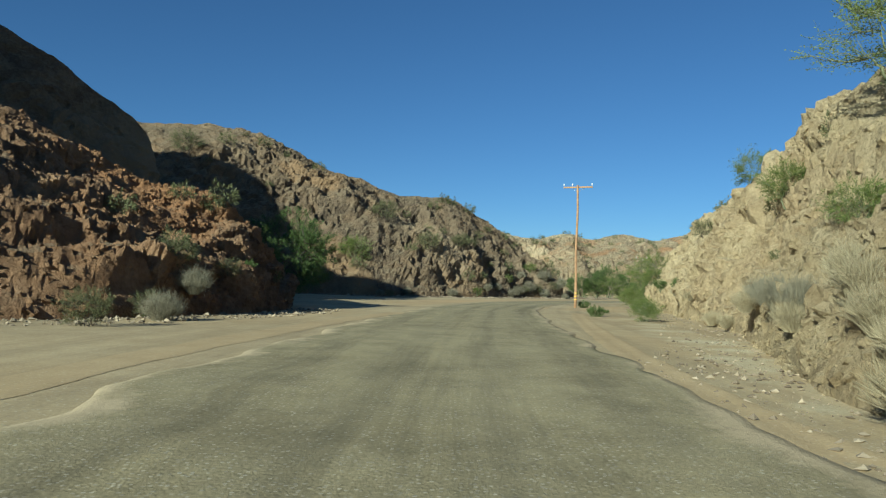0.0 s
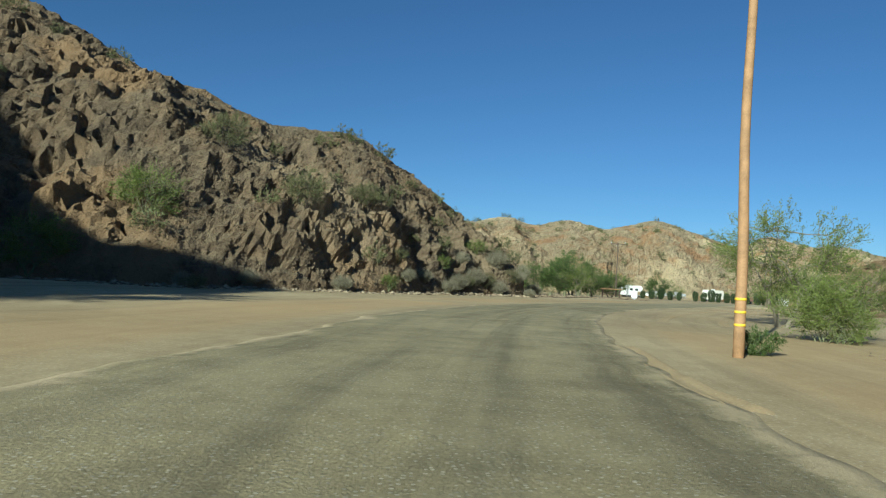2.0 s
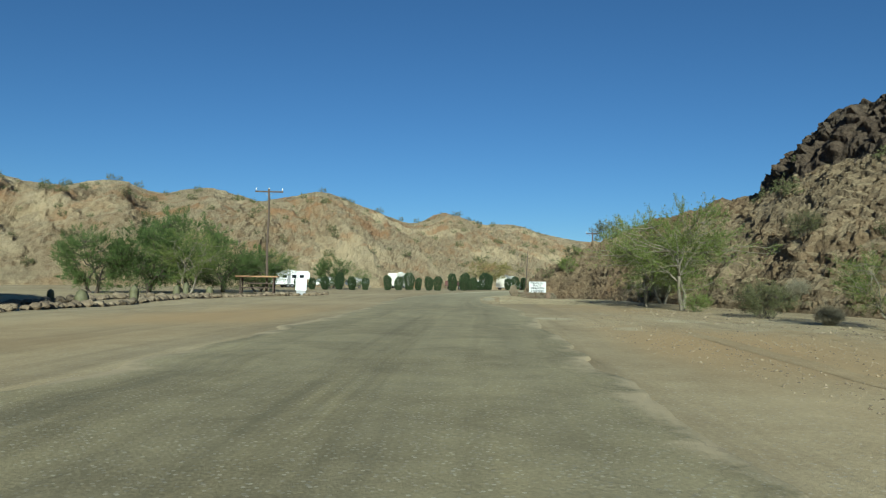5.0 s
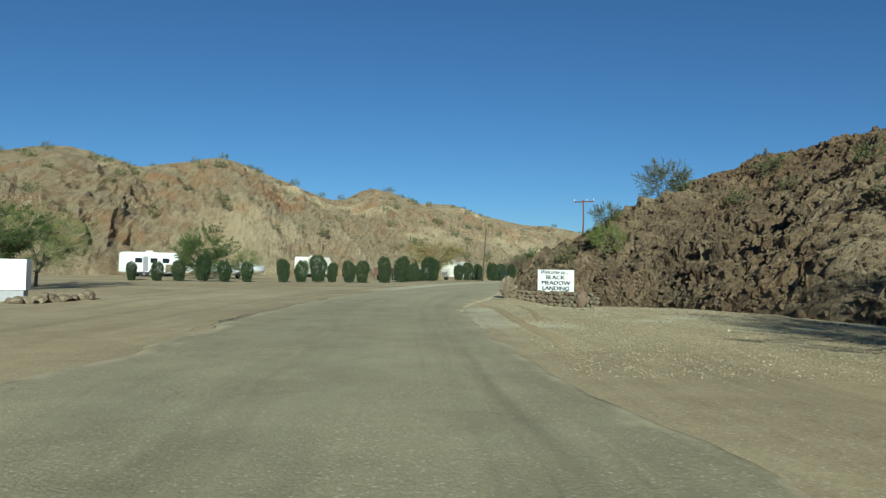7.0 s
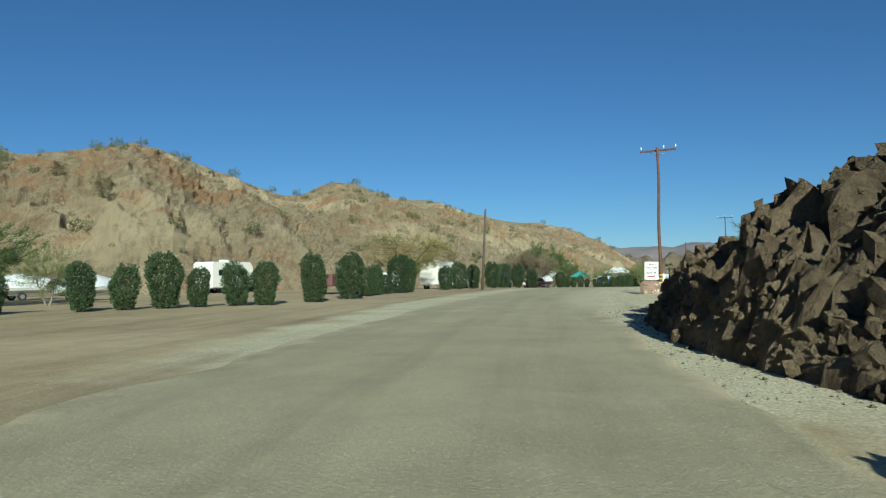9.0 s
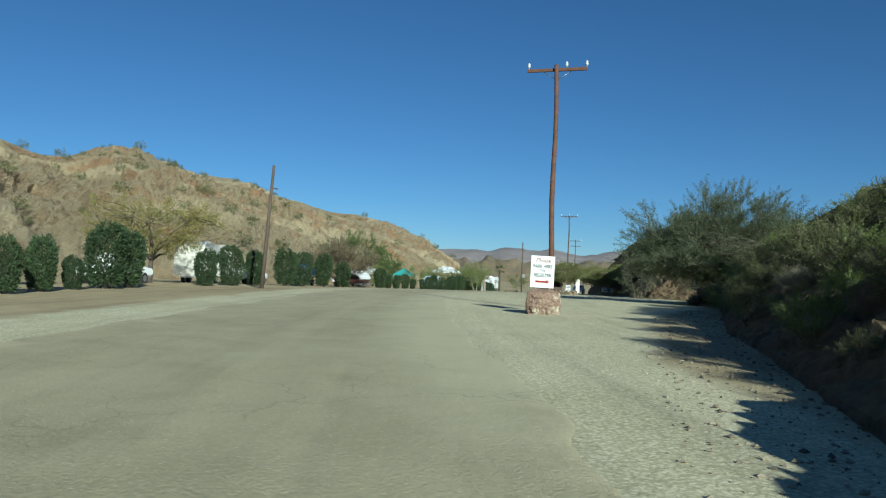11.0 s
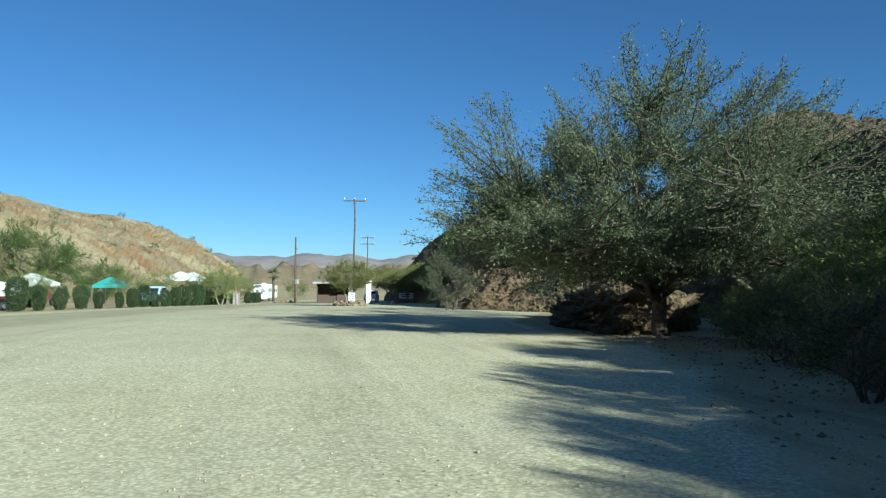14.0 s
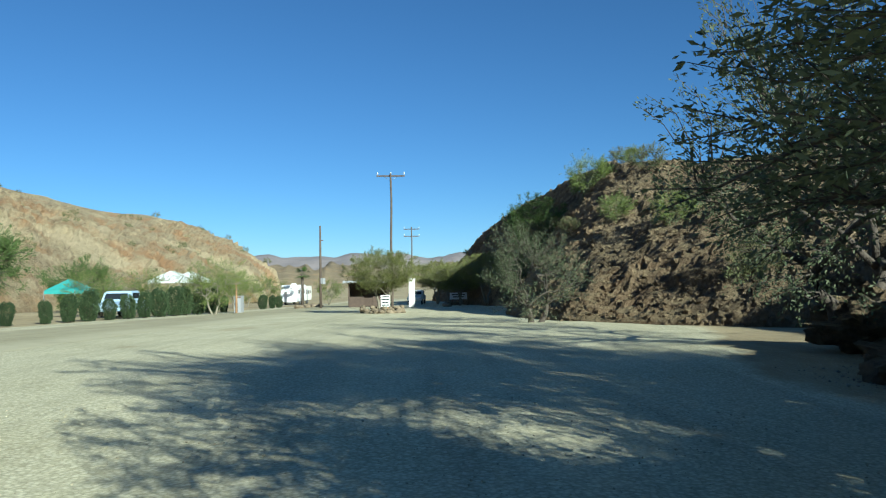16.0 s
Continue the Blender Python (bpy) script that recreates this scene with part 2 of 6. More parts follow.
def ground_material():
    """Dirt and pale gravel in one sheet: the mesh's attribute says which of the two lies where."""
    m = dirt_material("desert_dirt", (0.285, 0.212, 0.113), (0.4, 0.31, 0.172), (0.52, 0.42, 0.245), (0.6, 0.52, 0.38), 0.6, relief=0.35)
    nt = m.node_tree
    b = nt.nodes["Principled BSDF"]
    col = b.inputs["Base Color"].links[0].from_socket
    v = coords(nt)
    att = nt.nodes.new("ShaderNodeAttribute")
    att.attribute_name = "gravel"
    ru = nt.nodes.new("ShaderNodeAttribute")
    ru.attribute_name = "rust"
    stone = node(nt, "ShaderNodeTexVoronoi", Scale=24.0)
    nt.links.new(v, stone.inputs["Vector"])
    bits = nt.nodes.new("ShaderNodeSeparateColor")
    nt.links.new(stone.outputs["Color"], bits.inputs[0])
    n1 = noise_tex(nt, v, 0.35, 5)
    pale = ramp(nt, bits.outputs[0], [(0.0, (0.4, 0.35, 0.215)), (0.5, (0.66, 0.59, 0.375)), (1.0, (0.84, 0.77, 0.54))])
    pale = mix(nt, 0.55, pale, ramp(nt, n1, [(0.35, (0.56, 0.5, 0.31)), (0.65, (0.74, 0.67, 0.445))]))
    col, pale = streaks(nt, col), streaks(nt, pale, 0.7)
    # shade between the gravel stones, put into the colour as a darker rim
    gaps = ramp(nt, stone.outputs["Distance"], [(0.3, (1, 1, 1)), (0.62, (0.55, 0.53, 0.5))])
    pale = mix(nt, 0.55, pale, gaps, "MULTIPLY")
    edge = ramp(nt, math_node(nt, "ADD", att.outputs["Fac"], math_node(nt, "MULTIPLY", math_node(nt, "SUBTRACT", n1, 0.5), 1.2)), [(0.35, (0, 0, 0)), (0.65, (1, 1, 1))])
    col = mix(nt, math_node(nt, "MULTIPLY", ru.outputs["Fac"], 0.8), col, (0.48, 0.325, 0.155))
    nt.links.new(mix(nt, edge, col, pale), b.inputs["Base Color"])
    bm = [n for n in nt.nodes if n.type == "BUMP"][0]
    h = bm.inputs["Height"].links[0].from_socket
    lump = math_node(nt, "MULTIPLY", math_node(nt, "SUBTRACT", 0.6, stone.outputs["Distance"]), 0.22)
    nt.links.new(math_node(nt, "ADD", h, math_node(nt, "MULTIPLY", lump, edge)), bm.inputs["Height"])
    return m


DIRT = ground_material()


def asphalt_material():
    """Old bleached chip-seal: sandy wash, darker wheel paths and patches, fine cracks."""
    m = dirt_material("sun_bleached_asphalt", (0.21, 0.172, 0.094), (0.3, 0.25, 0.138), (0.385, 0.325, 0.185), (0.55, 0.49, 0.36), 0.9, relief=0.5)
    nt = m.node_tree
    b = nt.nodes["Principled BSDF"]
    col = b.inputs["Base Color"].links[0].from_socket
    v = coords(nt)
    att = nt.nodes.new("ShaderNodeAttribute")
    att.attribute_name = "across"
    n1 = noise_tex(nt, v, 0.5, 6, 0.7)
    # wheel paths a metre either side of each lane's middle
    off = math_node(nt, "ABSOLUTE", math_node(nt, "SUBTRACT", math_node(nt, "ABSOLUTE", att.outputs["Fac"]), 1.55))
    path = math_node(nt, "ABSOLUTE", math_node(nt, "SUBTRACT", off, 0.75))
    k = math_node(nt, "MULTIPLY", math_node(nt, "SUBTRACT", 0.5, path), math_node(nt, "MULTIPLY", n1, 1.3), True)
    col = mix(nt, math_node(nt, "MULTIPLY", k, 0.6), col, (0.17, 0.148, 0.098))
    blot = noise_tex(nt, v, 0.75, 7, 0.72)
    col = mix(nt, 0.55, col, ramp(nt, blot, [(0.34, (0.62, 0.61, 0.6)), (0.5, (1, 1, 1)), (0.66, (1.22, 1.2, 1.14))]), "MULTIPLY")
    col = streaks(nt, col, 1.35)
    sand = ramp(nt, math_node(nt, "ADD", math_node(nt, "MULTIPLY", math_node(nt, "ABSOLUTE", att.outputs["Fac"]), 0.2), math_node(nt, "MULTIPLY", n1, 0.6)), [(0.93, (0, 0, 0)), (1.04, (1, 1, 1))])
    col = mix(nt, sand, col, (0.46, 0.365, 0.22))
    pg = nt.nodes.new("ShaderNodeAttribute")
    pg.attribute_name = "gravelled"
    col = mix(nt, math_node(nt, "MULTIPLY", pg.outputs["Fac"], math_node(nt, "ADD", n1, 0.2), True), col, (0.52, 0.46, 0.295))
    cr = node(nt, "ShaderNodeTexVoronoi", Scale=0.55)
    cr.feature = "DISTANCE_TO_EDGE"
    w = node(nt, "ShaderNodeVectorMath")
    w.operation = "ADD"
    nz = node(nt, "ShaderNodeTexNoise", Scale=1.1, Detail=5.0)
    nt.links.new(v, nz.inputs["Vector"])
    nt.links.new(v, w.inputs[0])
    nt.links.new(nz.outputs["Color"], w.inputs[1])
    nt.links.new(w.outputs[0], cr.inputs["Vector"])
    crack = math_node(nt, "MULTIPLY", math_node(nt, "LESS_THAN", cr.outputs["Distance"], 0.006), math_node(nt, "GREATER_THAN", noise_tex(nt, v, 0.13, 3), 0.53))
    col = mix(nt, math_node(nt, "MULTIPLY", crack, 0.22), col, (0.12, 0.1, 0.07))
    nt.links.new(col, b.inputs["Base Color"])
    return m


ASPHALT = asphalt_material()


# ---- mesh helpers ----
def give(ob, name, values):
    """A float attribute on the points of a mesh."""
    ob.data.attributes.new(name, "FLOAT", "POINT").data.foreach_set("value", np.asarray(values, np.float32))
    return ob


def mesh_object(name, verts, faces, mat, flat=False):
    me = bpy.data.meshes.new(name)
    me.from_pydata([tuple(v) for v in verts] if not isinstance(verts, np.ndarray) else verts.tolist(), [], faces if not isinstance(faces, np.ndarray) else faces.tolist())
    me.materials.append(mat)
    if not flat:
        me.polygons.foreach_set("use_smooth", [True] * len(me.polygons))
    me.update()
    return new(name, me)


def grid_faces(nu, nv):
    a = np.arange((nu - 1) * nv).reshape(nu - 1, nv)[:, :-1].ravel()
    return np.stack([a, a + nv, a + nv + 1, a + 1], -1)


def part(name, bm, mat, parent=None, label=""):
    """Links a bmesh as one mesh object under a thing or a part."""
    me = bpy.data.meshes.new(name)
    bm.to_mesh(me)
    bm.free()
    me.materials.append(mat)
    ob = new(name, me)
    if parent is not None:
        ob.parent = parent
    return tagged(ob, label=label)


def box(bm, size, at=(0, 0, 0), rot=(0, 0, 0), bevel=0.0):
    r = bmesh.ops.create_cube(bm, size=1.0, matrix=pose(*at, *rot) @ Matrix.Diagonal((*size, 1)))
    if bevel:
        es = list({e for v in r["verts"] for e in v.link_edges})
        bmesh.ops.bevel(bm, geom=es, offset=bevel, segments=2, affect="EDGES", profile=0.6)


def tube(bm, pts, radii, sides=8, cap=True):
    """A tapered tube along a line of points."""
    pts, radii = [Vector([float(c) for c in p]) for p in pts], [float(r) for r in radii]
    rings = []
    for n, p in enumerate(pts):
        d = (pts[min(n + 1, len(pts) - 1)] - pts[max(n - 1, 0)]).normalized()
        a = d.cross(Vector((0, 0, 1)) if abs(d.z) < 0.9 else Vector((1, 0, 0))).normalized()
        b = d.cross(a)
        rings.append([bm.verts.new(p + radii[n] * (math.cos(2 * math.pi * k / sides) * a + math.sin(2 * math.pi * k / sides) * b)) for k in range(sides)])
    for r0, r1 in zip(rings, rings[1:]):
        for k in range(sides):
            f = bm.faces.new((r0[k], r0[(k + 1) % sides], r1[(k + 1) % sides], r1[k]))
            f.smooth = True
    if cap:
        bm.faces.new(rings[-1])
        bm.faces.new(rings[0][::-1])

# ---- ground, road, hills ----
def fan_axis(lo, hi, a, b, step, far):
    """Grid lines: even steps in a..b, growing steps out to lo and hi."""
    mid = list(np.arange(a, b + 0.1, step))
    left, right, s = [], [], step
    x = a
    while x > lo:
        s *= far
        x -= s
        left.append(max(x, lo))
    x, s = b, step
    while x < hi:
        s *= far
        x += s
        right.append(min(x, hi))
    return np.array(left[::-1] + mid + right)


ROAD_MID = [(-0.4, -60), (-0.3, -20), (-0.3, 0), (0.0, 12), (0.9, 28), (2.6, 46), (5.4, 61), (9.0, 74), (13.6, 85.5), (20.3, 97.5), (28.5, 110), (38.5, 124), (49, 139), (58.5, 152.5), (66, 161.5), (76, 171), (88, 181.5), (100, 191), (114, 201), (130, 210), (150, 218.5), (175, 228.5), (205, 242), (260, 268), (330, 300)]
road_line, _ = spline(ROAD_MID, 260)


def road_side(x, y):
    """Distance from the middle of the road."""
    p = np.stack([np.ravel(x), np.ravel(y)], -1)
    out = np.full(len(p), 1e9)
    for q in road_line[::2]:
        out = np.minimum(out, (p[:, 0] - q[0]) ** 2 + (p[:, 1] - q[1]) ** 2)
    return np.sqrt(out)


def road_along(x, y):
    """Signed distance from the middle of the road, and the way along it."""
    p = np.stack([np.ravel(x), np.ravel(y)], -1)
    best, at = np.full(len(p), 1e9), np.zeros(len(p), int)
    for i in range(0, len(road_line), 3):
        q = ((p - road_line[i]) ** 2).sum(-1)
        near = q < best
        best[near], at[near] = q[near], i
    t = road_line[np.minimum(at + 1, len(road_line) - 1)] - road_line[np.maximum(at - 1, 0)]
    t /= np.linalg.norm(t, axis=1)[:, None]
    rel = p - road_line[at]
    run = np.r_[0, np.cumsum(np.linalg.norm(np.diff(road_line, axis=0), axis=1))]
    return rel[:, 0] * t[:, 1] - rel[:, 1] * t[:, 0], run[at] + (rel * t).sum(-1)


def level(x, y, d=None):
    """Height of the open ground with its low swells and hummocks."""
    x, y = np.ravel(np.asarray(x, float)), np.ravel(np.asarray(y, float))
    d = road_side(x, y) if d is None else d
    p = np.stack([x, y, np.zeros(len(x))], -1)
    bumps = 0.10 * fbm(p / 6.0, 3, 3) + 0.035 * fbm(p / 1.7, 3, 5)
    dip = 0.34 * np.exp(-((x - 69.5) ** 2 + (y - 154.5) ** 2) / 22) + 0.42 * np.exp(-((x - 132) ** 2 + (y - 187) ** 2) / 36)
    return ground_z(x, y) + np.where(d < 300, smooth(d, 4.6, 12) * bumps, 0) - dip * smooth(d, 4.0, 7.0)


def line_side(p, line):
    """Distance to a line of points, in plan."""
    out = np.full(len(p), 1e9)
    q, _ = spline(line, 40)
    for c in q:
        out = np.minimum(out, (p[:, 0] - c[0]) ** 2 + (p[:, 1] - c[1]) ** 2)
    return np.sqrt(out)


def build_ground():
    gx = fan_axis(-2500, 3500, -30, 190, 0.75, 1.22)
    gy = fan_axis(-900, 4500, -12, 245, 0.75, 1.22)
    X, Y = np.meshgrid(gx, gy, indexing="ij")
    p = np.stack([X.ravel(), Y.ravel(), np.zeros(X.size)], -1)
    d = road_side(X, Y)
    p[:, 2] = level(p[:, 0], p[:, 1], d)
    s, run = road_along(p[:, 0], p[:, 1])
    # pale gravel on the turn-off and the parking ground, and along the road's sides past the sign
    lot = line_side(p, [(64, 157), (78, 169), (90, 177), (100, 182.5), (112, 187.5), (126, 194), (142, 200), (165, 210), (200, 228), (240, 246)])
    bank = line_side(p, [(80, 168.5), (90, 174), (103, 179.2), (112, 181.6), (121, 183.2), (129, 186.2), (137, 190.2), (146, 191)])
    right = (1 - smooth(lot, 6.5, 10)) * smooth(p[:, 0], 58, 76) * smooth(bank, 0.6, 2.8) * smooth(p[:, 1] - np.interp(p[:, 0], [80, 90, 103, 112, 121, 129, 137, 146], [168.5, 174, 179.2, 181.6, 183.2, 186.2, 190.2, 191]), -0.6, 0.6)
    left = smooth(p[:, 0], 34, 62) * (1 - smooth(d, 4.8, 7.6)) * np.where(s < 0, 0.24 + 0.66 * smooth(p[:, 0], 64, 88), 0.9 * smooth(p[:, 0], 62, 76))
    pull = (1 - smooth(np.hypot(p[:, 0] - 62.5, p[:, 1] - 146), 6.5, 11)) * 0.47 + (1 - smooth(np.hypot(p[:, 0] - 46, p[:, 1] - 117), 5, 16)) * 0.3
    near = (1 - smooth(np.abs(p[:, 0] - 5.0 - 0.12 * p[:, 1]), 0.8, 2.6)) * (1 - smooth(p[:, 1], 30, 50)) * 0.4
    rust = (1 - smooth(d, 8, 13)) * smooth(d, 4.2, 5.6) * (0.55 + 0.45 * smooth(p[:, 1], 50, 85)) * (1 - smooth(p[:, 1], 128, 150)) * np.clip(0.42 + 0.9 * fbm(p / 9.0, 3, 77), 0, 1)
    ob = mesh_object("ground", p, grid_faces(len(gx), len(gy)), DIRT)
    give(ob, "gravel", np.clip(np.maximum.reduce([right, left, pull, near]), 0, 1))
    give(ob, "rust", np.clip(rust, 0, 1))
    give(ob, "across", s)
    give(ob, "along", run)
    return tagged(ob, "dry tan desert dirt and pale gravel with scattered pebbles", "ground", kind="structure")


def build_road():
    d = np.gradient(road_line, axis=0)
    d /= np.linalg.norm(d, axis=1)[:, None]
    side = np.stack([d[:, 1], -d[:, 0]], -1)
    n, nv = len(road_line), 15
    q = np.stack([road_line[:, 0] / 2.3, road_line[:, 1] / 2.3, np.zeros(n)], -1)
    edge_r = 3.45 + 0.32 * fbm(q, 3, 21)
    edge_l = 3.65 + 0.42 * fbm(q, 3, 22)
    bend = smooth(road_line[:, 1], 126, 139) * (1 - smooth(road_line[:, 1], 150, 161))
    edge_r, edge_l = edge_r - 1.7 * bend, edge_l + 0.7 * bend
    verts = []
    for f in [-1.0, -0.985, *np.linspace(-0.94, 0.94, nv - 4), 0.985, 1.0]:
        w = np.where(f < 0, edge_l, edge_r) * f
        xy = road_line + side * w[:, None]
        rise = 0.055 * (1 - (0.75 if f < 0 else 0.35) * abs(f) ** 6) - (0.03 if f < 0 else 0.07) * (abs(f) > 0.99)
        verts.append(np.column_stack([xy, ground_z(xy[:, 0], xy[:, 1]) + 0.012 + rise * (1 - 0.85 * smooth(xy[:, 0], 60, 84))]))
    verts = np.stack(verts, 1).reshape(-1, 3)
    ob = mesh_object("road", verts, grid_faces(n, nv)[:, ::-1], ASPHALT)
    give(ob, "across", np.tile(3.5 * np.array([-1.0, -0.985, *np.linspace(-0.94, 0.94, nv - 4), 0.985, 1.0]), n))
    give(ob, "along", np.repeat(np.r_[0, np.cumsum(np.linalg.norm(np.diff(road_line, axis=0), axis=1))], nv))
    across = np.tile(np.array([-1.0, -0.985, *np.linspace(-0.94, 0.94, nv - 4), 0.985, 1.0]), n)
    give(ob, "gravelled", np.maximum(smooth(verts[:, 0], 14, 88) * 0.75, smooth(verts[:, 0], 76, 92) * smooth(across, -0.1, 0.9) * 1.5))
    return tagged(ob, "sun-bleached cracked asphalt road with crumbling sandy edges", "road", kind="structure")


def hill(name, base, ridge, mat, label, cell=0.4, back=1.7, power=1.0, amp=1.0, block=1.5, seed=1, rock=0.35, flat=True, sink=0.4, ledge=0.0, drop=0.2, calm=None, gully=0.0, crest=0.0, swell=1.0):
    """A hillside lofted from the line of its foot to the line of its crest and down behind it, then broken into blocks."""
    nu = int(np.linalg.norm(np.diff(np.array(base, float)[:, :2], axis=0), axis=1).sum() / cell)
    b3, _ = spline(base, max(2, nu // 6 + 1))
    r3, _ = spline(ridge, max(2, nu // 6 + 1))
    nu = len(b3)
    across = np.linalg.norm(r3 - b3, axis=1)
    nv = max(12, int(np.median(across) * back / cell))
    v = np.linspace(0, back, nv)[None, :, None]
    horiz = b3[:, None, :2] + (r3 - b3)[:, None, :2] * v
    up = np.clip(v[..., 0], 0, 1) ** power
    over = np.clip((v[..., 0] - 1) / (back - 1), 0, 1)
    zz = b3[:, 2, None] + (r3[:, 2] - b3[:, 2])[:, None] * (up - (1 - drop) * over ** 1.6)
    P = np.concatenate([horiz, zz[..., None]], -1)
    n0 = np.cross(np.gradient(P, axis=0), np.gradient(P, axis=1))
    n0 /= np.linalg.norm(n0, axis=-1, keepdims=True) + 1e-9
    n0 *= np.sign(n0[..., 2:3] + 1e-9)
    n = n0.reshape(-1, 3)
    p = P.reshape(-1, 3)
    foot = (smooth(np.broadcast_to(v[..., 0], (nu, nv)), 0.0, 0.14) * 0.85 + 0.15).ravel()
    big = ridged(p / (7.0 * block), 3, seed) * 1.5 + fbm(p / (12.0 * block), 2, seed + 3) * 1.6
    warp = p + 0.5 * block * np.stack([vnoise(p / block, seed + 30), vnoise(p / block, seed + 31), vnoise(p / block, seed + 32)], -1)
    tilt = warp @ np.array([[1, 0.25, 0.1], [-0.2, 0.8, 0.35], [0.1, -0.5, 1.25]])
    gap, val, tip = blocks(tilt / (2.6 * block), seed + 5)
    gap2, val2, tip2 = blocks(tilt / (1.05 * block), seed + 9)
    gap3, val3, tip3 = blocks(tilt / (0.5 * block), seed + 15)
    crag = smooth(fbm(p / (6.0 * block), 3, seed + 50), -0.45, 0.05)
    tip, tip2, tip3 = np.clip(tip, -0.3, 0.3), np.clip(tip2, -0.3, 0.3), np.clip(tip3, -0.3, 0.3)
    rough = (val - 0.5) * 1.2 + 1.6 * tip - 0.5 * (1 - smooth(gap, 0.0, 0.1))
    rough2 = (val2 - 0.5) * 0.7 + 0.95 * tip2 - 0.25 * (1 - smooth(gap2, 0.0, 0.12))
    rough3 = (val3 - 0.5) * 0.32 + 0.5 * tip3
    disp = amp * foot * (swell * big + rock * (0.3 + 0.7 * crag) * block * (rough + rough2 * 1.3 + rough3 * 1.5) + 0.1 * fbm(p / (0.5 * block), 2, seed + 70))
    if crest:                                    # the skyline keeps its line
        disp *= 1 - crest * np.exp(-((np.broadcast_to(v[..., 0], (nu, nv)).ravel() - 1) / 0.22) ** 2)
    if calm:                                     # a stretch of earth bank, with little rock in it
        disp *= 1 - 0.5 * smooth(p[:, 0], calm[0] - 5, calm[0] + 5) * (1 - smooth(p[:, 0], calm[1] - 3, calm[1] + 3))
        disp *= 1 - 0.45 * smooth(p[:, 0], 139, 146)
        rise = np.broadcast_to(v[..., 0], (nu, nv)).ravel()
        disp *= 1 - 0.72 * (1 - smooth(p[:, 1], 138, 146)) * (1 - smooth(rise, 0.5, 0.72)) * (p[:, 0] < 86)
    if gully:                                    # spurs and gullies that run down the slope
        run = np.broadcast_to(np.arange(nu)[:, None] * cell, (nu, nv)).ravel() + 5 * vnoise(p / 14, seed + 61)
        q = np.stack([run / 17, np.zeros(len(p)), np.broadcast_to(v[..., 0], (nu, nv)).ravel() * 0.7], -1)
        disp += gully * foot * (1 - 0.8 * smooth(q[:, 2] / 0.7, 0.7, 1.0)) * (ridged(q, 3, seed + 60) - 0.1)
    if ledge:
        disp += ledge * foot * (np.abs(((p[:, 2] + 1.2 * vnoise(p / 4, seed + 80)) / 1.6) % 1 - 0.5) - 0.25)
    p = p + n * disp[:, None]
    p = p.reshape(nu, nv, 3)
    p[:, 0, 2] = b3[:, 2] - sink
    low = b3[:, 2].min() - 1.5
    p[0, :, 2] = p[-1, :, 2] = low               # closed at both ends and behind
    p[:, -1, 2] = low
    verts = p.reshape(-1, 3)
    f = grid_faces(nu, nv)
    a, b_, c = verts[f[0, 0]], verts[f[0, 1]], verts[f[0, 2]]
    if np.cross(b_ - a, c - a)[2] < 0:
        f = f[:, ::-1]
    return tagged(mesh_object(name, verts, f, mat, flat), label, "hill", kind="structure"), p


HILLS = {}


